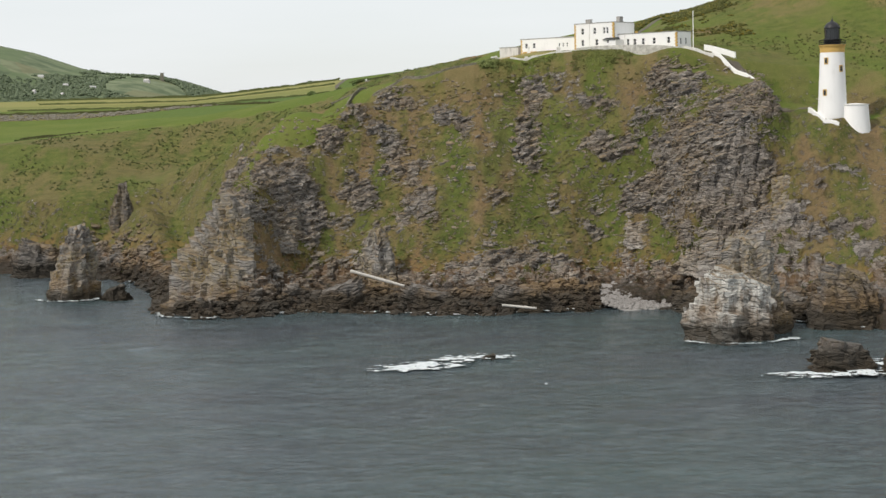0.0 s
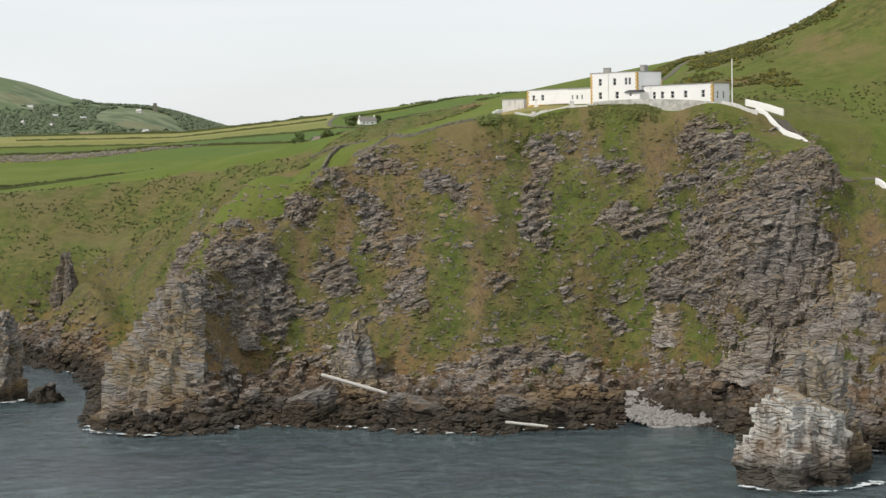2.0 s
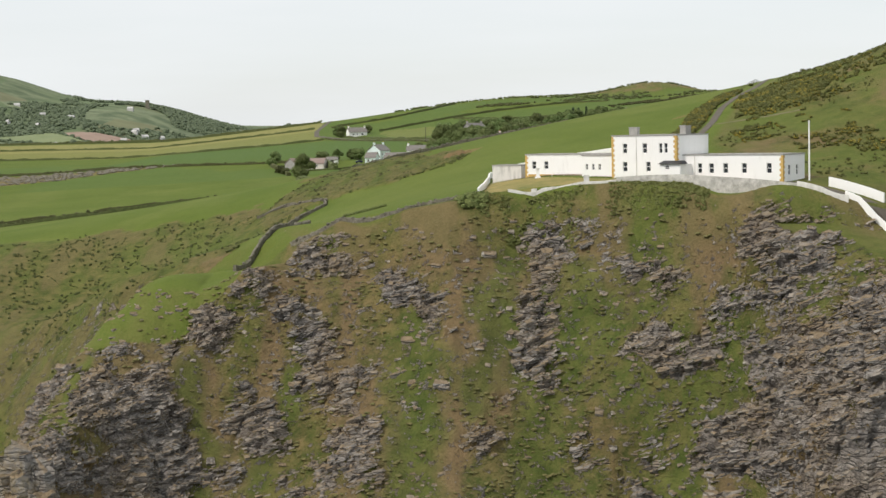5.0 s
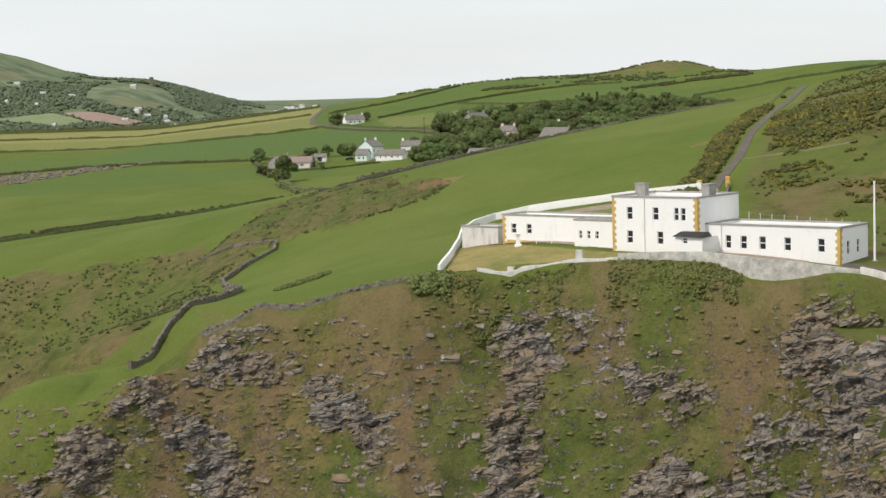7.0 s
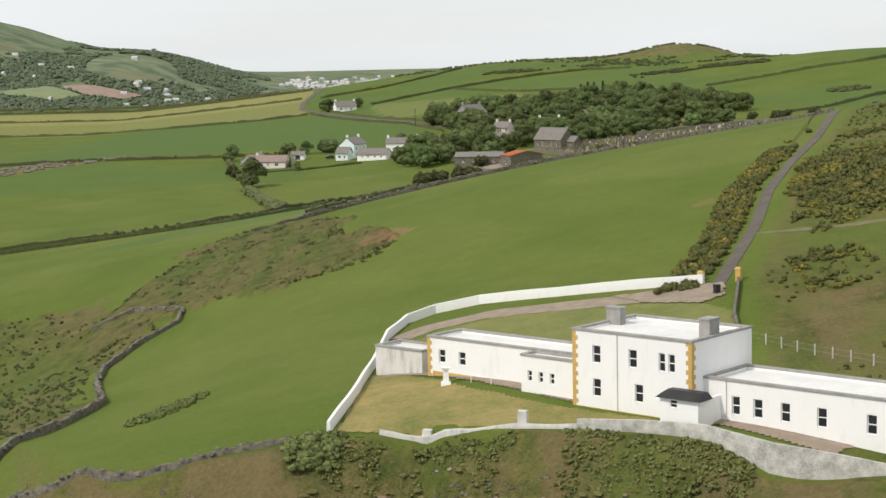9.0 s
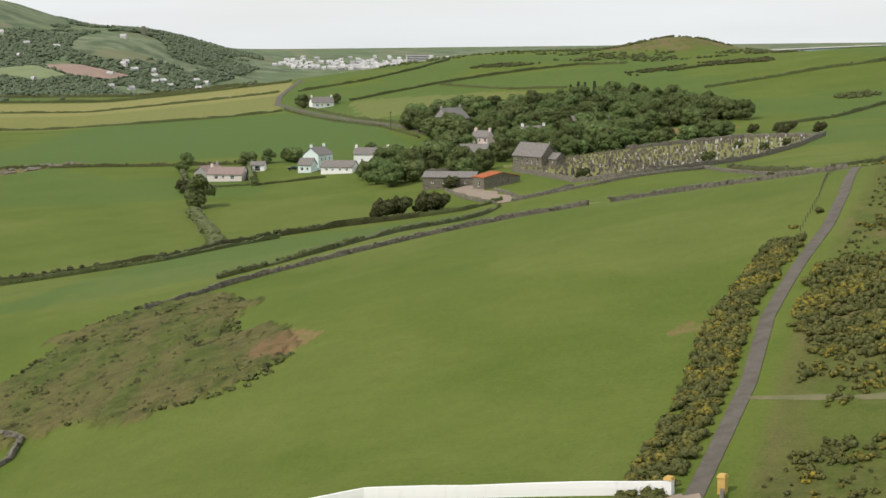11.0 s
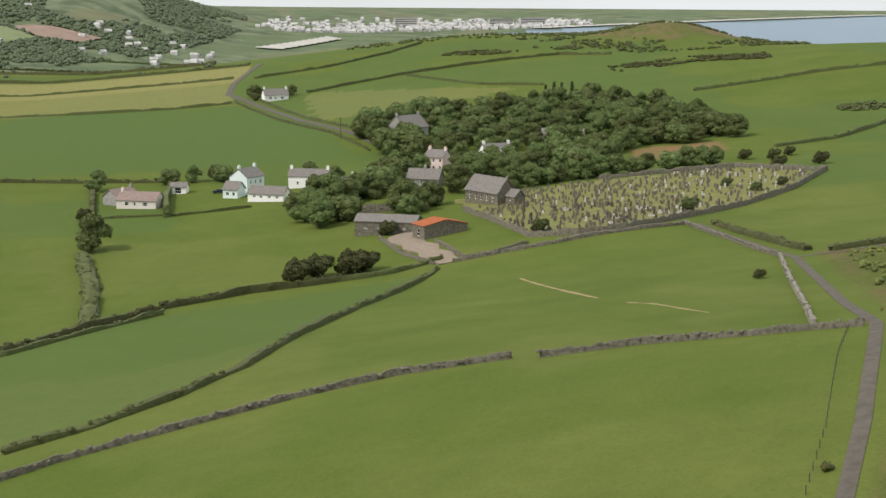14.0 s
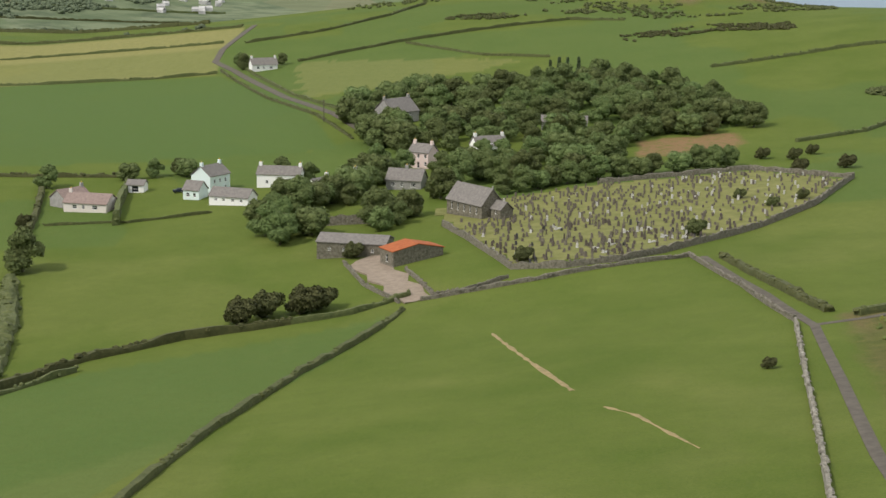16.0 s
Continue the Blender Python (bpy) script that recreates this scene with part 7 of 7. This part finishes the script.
# ---- the far town and farms: small pale houses, countable only by the dozen ----
def far_houses(name, spots, label, seed, tall=(4, 7)):
    rnd, bm = random.Random(seed), bmesh.new()
    for x, y in spots:
        g, w, d, h = gz(x, y), rnd.uniform(6, 12), rnd.uniform(5, 8), rnd.uniform(*tall)
        a = add_box(bm, -w / 2, w / 2, -d / 2, d / 2, -3, h)
        top = [bm.verts.new((s * w / 2, 0, h + 3)) for s in (-1, 1)]
        bm.faces.new((a[4], a[5], top[1], top[0]))
        bm.faces.new((a[6], a[7], top[0], top[1]))
        bmesh.ops.transform(bm, matrix=pose(x, y, g, 0, 0, rnd.uniform(-40, 40)), verts=a + top)
    return solo(name, bm, plain("distant_render", (0.26, 0.25, 0.24), (0.70, 0.69, 0.67), 0.09), label, "houses", kind="stuff")


far_houses("town_houses", scatter(21, 520, -330, 330, 3560, 4000, lambda x, y, r: y > np.interp(x, [-330, -120, 215, 330], [3480, 3560, 3745, 3830]) and r.random() < np.interp(y - np.interp(x, [-330, 330], [3500, 3830]), [0, 60, 300], [1, 0.8, 0.1])), "distant pale houses of the seaside town", 91, (2, 4.5))
far_houses("valley_houses", scatter(22, 26, -500, -300, 2700, 3000, lambda x, y, r: True), "white houses scattered along the valley", 92, (3, 5))
far_houses("hill_houses", scatter(23, 12, -950, -520, 2650, 3300, lambda x, y, r: True), "white houses among the hillside woods", 93, (3, 5))
M_BLOCK = plain("pale_facade", (0.50, 0.48, 0.45), (0.66, 0.64, 0.60), 0.05)
for x, y, w, h in ((-50, 3735, 46, 19), (140, 3800, 50, 14), (205, 3830, 52, 15)):
    ap = thing("apartment_block", "distant long pale block on the sea front", "building", pose(x, y, gz(x, y) - 3, 0, 0, 8), "sea-front blocks")
    part("wall", box(-w / 2, w / 2, -7, 7, 0, h + 3), M_BLOCK, ap)
    part("roof", box(-w / 2 - 0.5, w / 2 + 0.5, -7.5, 7.5, h + 3.003, h + 4), M_GREY, ap)
    for k in range(int(h // 3.4)):
        part("window_band", box(-w / 2 + 1.5, w / 2 - 1.5, -7.12, -7.003, 4.6 + 3.4 * k, 6.0 + 3.4 * k), M_GLASS, ap, "dark row of windows" if k == 0 else "")


tower = thing("hilltop_tower", "distant square stone memorial tower on the hill crest", "tower", pose(-543, 3400, gz(-543, 3400)))
part("shaft", box(-3.5, 3.5, -3.5, 3.5, -3, 15, 0.3), M_STONE, tower)
part("parapet", box(-3.8, 3.8, -3.8, 3.8, 15.003, 16.2), M_STONE, tower)


# ---- surf, driftwood and shingle ----
def foam(patches, seed, label):
    """Torn sheets of surf: cells of a fine grid, kept where the water is broken."""
    verts, quads, base = [], [], 0
    for cx, cy, rx, ry, turn, thick in patches:
        g = 0.3 if rx > 5 else 0.22
        u, v = np.meshgrid(np.arange(-1.35 * rx, 1.35 * rx, g), np.arange(-1.35 * ry, 1.35 * ry, g))
        c, q = math.cos(turn), math.sin(turn)
        x, y = cx + u * c - v * q, cy + u * q + v * c
        torn = fbm(x / 2.6, y / 1.1, 0, 5, seed)
        keep = thick - (u / rx) ** 2 - (v / ry) ** 2 + 3.6 * (torn - 0.5)
        z = SEA + 0.34 + 0.45 * np.clip(keep, 0, 0.8) * fbm(x / 0.8, y / 0.8, 0, 3, seed + 4)
        ny, nx = x.shape
        idx = base + np.arange(nx * ny).reshape(ny, nx)
        face = np.stack([idx[:-1, :-1], idx[:-1, 1:], idx[1:, 1:], idx[1:, :-1]], -1)[keep[:-1, :-1] > 0.35]
        verts.append(np.stack([x, y, z], -1).reshape(-1, 3))
        quads.append(face)
        base += nx * ny
    me = bulk_mesh("foam", np.concatenate(verts), np.concatenate(quads), np.zeros((0, 3), int), M_FOAM)
    return tagged(new("foam", me), label, "foam", kind="stuff")


rnd = random.Random(3)
foam([(-2, 319, 10, 5.5, 0.35, 0.95), (9, 328, 9, 4.5, 0.3, 0.95)], 31, "white surf breaking over a sunken rock")
foam([(76, 297, 14, 4.5, 0.05, 0.95), (90, 305, 5, 9, 0.0, 0.95)], 32, "white surf round the tidal rocks")
edge = []
for x, y in along([tuple(p) for p in COAST[4:19]], 1.6):
    if rnd.random() < 0.55:
        edge.append((x + rnd.gauss(0, 0.8), y - 1.5 + rnd.gauss(0, 0.9), rnd.uniform(0.7, 2.2), rnd.uniform(0.3, 0.7), rnd.uniform(-0.3, 0.3), 0.7))
for cx, cy, r in ((66, 348, 12), (-57, 416, 12), (-101, 458, 9)):
    for k in range(34):
        a = rnd.uniform(3.4, 6.0)
        edge.append((cx + r * math.cos(a), cy + r * 0.85 * math.sin(a), rnd.uniform(0.7, 2.2), rnd.uniform(0.35, 0.8), rnd.uniform(-0.4, 0.4), 0.7))
foam(edge, 33, "thin line of surf along the rocks")


def log(x, y, z, length, r, turn, dip):
    bm = lathe([(r * 0.7, 0), (r, 0.3), (r * 0.95, length * 0.4), (r * 1.08, length * 0.7), (r * 0.8, length - 0.2), (r * 0.6, length)], 10)
    solo("driftwood", bm, M_WOOD, "bleached fallen trunk stranded above the tide", "log", pose(x, y, z, 0, 90 + dip, turn), "stranded trunks")


log(-20, 419, 11.2, 14.5, 0.42, -2, 17)
log(18, 397, 4.0, 8.5, 0.3, -8, 6)


def shingle():
    rnd, bm = random.Random(9), bmesh.new()
    for k in range(900):
        x, y = rnd.uniform(44, 63), rnd.uniform(403, 417)
        if math.hypot((x - 53) / 10, (y - 411) / 9) < 1:
            s = rnd.uniform(0.1, 0.4)
            add_clump(bm, (x, y, SEA - 0.2 + 0.26 * (y - 402)), s * 1.3, s, rnd)
    g = {}
    for i in range(82, 136):
        for j in range(802, 846):
            x, y = i / 2 + 0.25, j / 2 + 0.25
            if math.hypot((x - 54) / 10, (y - 413) / 12) + 0.5 * (float(fbm(x / 3, y / 3, 0, 3, 97)) - 0.5) < 1:
                for c in ((i, j), (i + 1, j), (i + 1, j + 1), (i, j + 1)):
                    if c not in g:
                        px, py = c[0] / 2, c[1] / 2
                        g[c] = bm.verts.new((px, py, SEA - 0.5 + 0.26 * (py - 402) + 0.5 * float(fbm(px, py, 0, 3, 98))))
                bm.faces.new([g[c] for c in ((i, j), (i + 1, j), (i + 1, j + 1), (i, j + 1))])
    solo("shingle_beach", bm, M_SHINGLE, "small cove of pale grey shingle", "beach", kind="stuff")


shingle()

# ---- a parked car by the lane ----
car = thing("car", "dark blue hatchback parked beside the hill lane", "car", pose(131, 706, gz(131, 706) + 0.05, 0, 0, 70))
M_CAR = plain("dark_blue_paint", (0.012, 0.016, 0.035), (0.02, 0.026, 0.05), 1.0, 0.25, 0.0)
cb = bmesh.new()
prof = [(-2.0, 0.35), (-2.05, 0.75), (-1.75, 0.95), (-0.95, 1.0), (-0.35, 1.45), (1.15, 1.47), (1.85, 1.0), (2.0, 0.85), (2.0, 0.35)]
sides = [[cb.verts.new((x, s * (0.82 if z < 1.1 else 0.66), z)) for x, z in prof] for s in (-1, 1)]
cb.faces.new(sides[0])
cb.faces.new(sides[1][::-1])
for i in range(len(prof)):
    cb.faces.new((sides[0][i], sides[1][i], sides[1][(i + 1) % len(prof)], sides[0][(i + 1) % len(prof)]))
bmesh.ops.recalc_face_normals(cb, faces=cb.faces)
body = part("body", cb, M_CAR, car)
part("side_window", box(-0.45, 1.2, -0.80, -0.72, 1.05, 1.36, 0.03), M_GLASS, body)
part("side_window", box(-0.45, 1.2, 0.72, 0.80, 1.05, 1.36, 0.03), M_GLASS, body)
for x in (-1.25, 1.25):
    for s in (-1, 1):
        part("wheel", lathe([(0.2, -0.1), (0.32, -0.09), (0.32, 0.09), (0.2, 0.1)], 16), M_BLACK, car, "", pose(x, s * 0.78, 0.32, 90, 0, 0))


blue_car = copy_thing(car, pose(-28, 1082, gz(-28, 1082) + 0.05, 0, 0, 15))
tagged(blue_car, "blue car parked on the drive beside the mint-white house")


def boulders():
    rnd, bm = random.Random(17), bmesh.new()
    for x, y in along([tuple(p) for p in COAST[4:19]], 0.8):
        for k in range(5):
            px, py = x + rnd.gauss(0, 1.5), y + rnd.uniform(-2.5, 13)
            if 44 < px < 62 and py > 404:
                continue
            s = rnd.uniform(0.4, 1.0) * (1.7 if rnd.random() < 0.2 else 1)
            add_clump(bm, (px, py, max(gz(px, py), SEA - 0.3) + 0.35 * s), s * 1.35, s * 0.85, rnd)
    solo("boulders", bm, M_ROCK_SHORE, "tumbled dark boulders along the tide line", "boulders", kind="stuff")


boulders()


# ---- the stone yard in the valley ----
YARD_STRIP = [(-300, 1030), (-187, 1054), (-150, 1100), (-126, 1137), (-160, 1127), (-177, 1104), (-200, 1106), (-300, 1110)]


def rubble_yard():
    rnd, bm = random.Random(53), bmesh.new()
    for x, y in scatter(54, 900, -300, -126, 1030, 1137, lambda x, y, r: inside(np.array(x), np.array(y), YARD_STRIP)):
        s = rnd.uniform(0.4, 1.3)
        add_clump(bm, (x, y, gz(x, y) + 0.2 * s), s * 1.5, s * 0.6, rnd)
    solo("rubble_heap", bm, M_STONE, "heaps of grey stone rubble strewn over a yard", "rubble", kind="stuff")


rubble_yard()
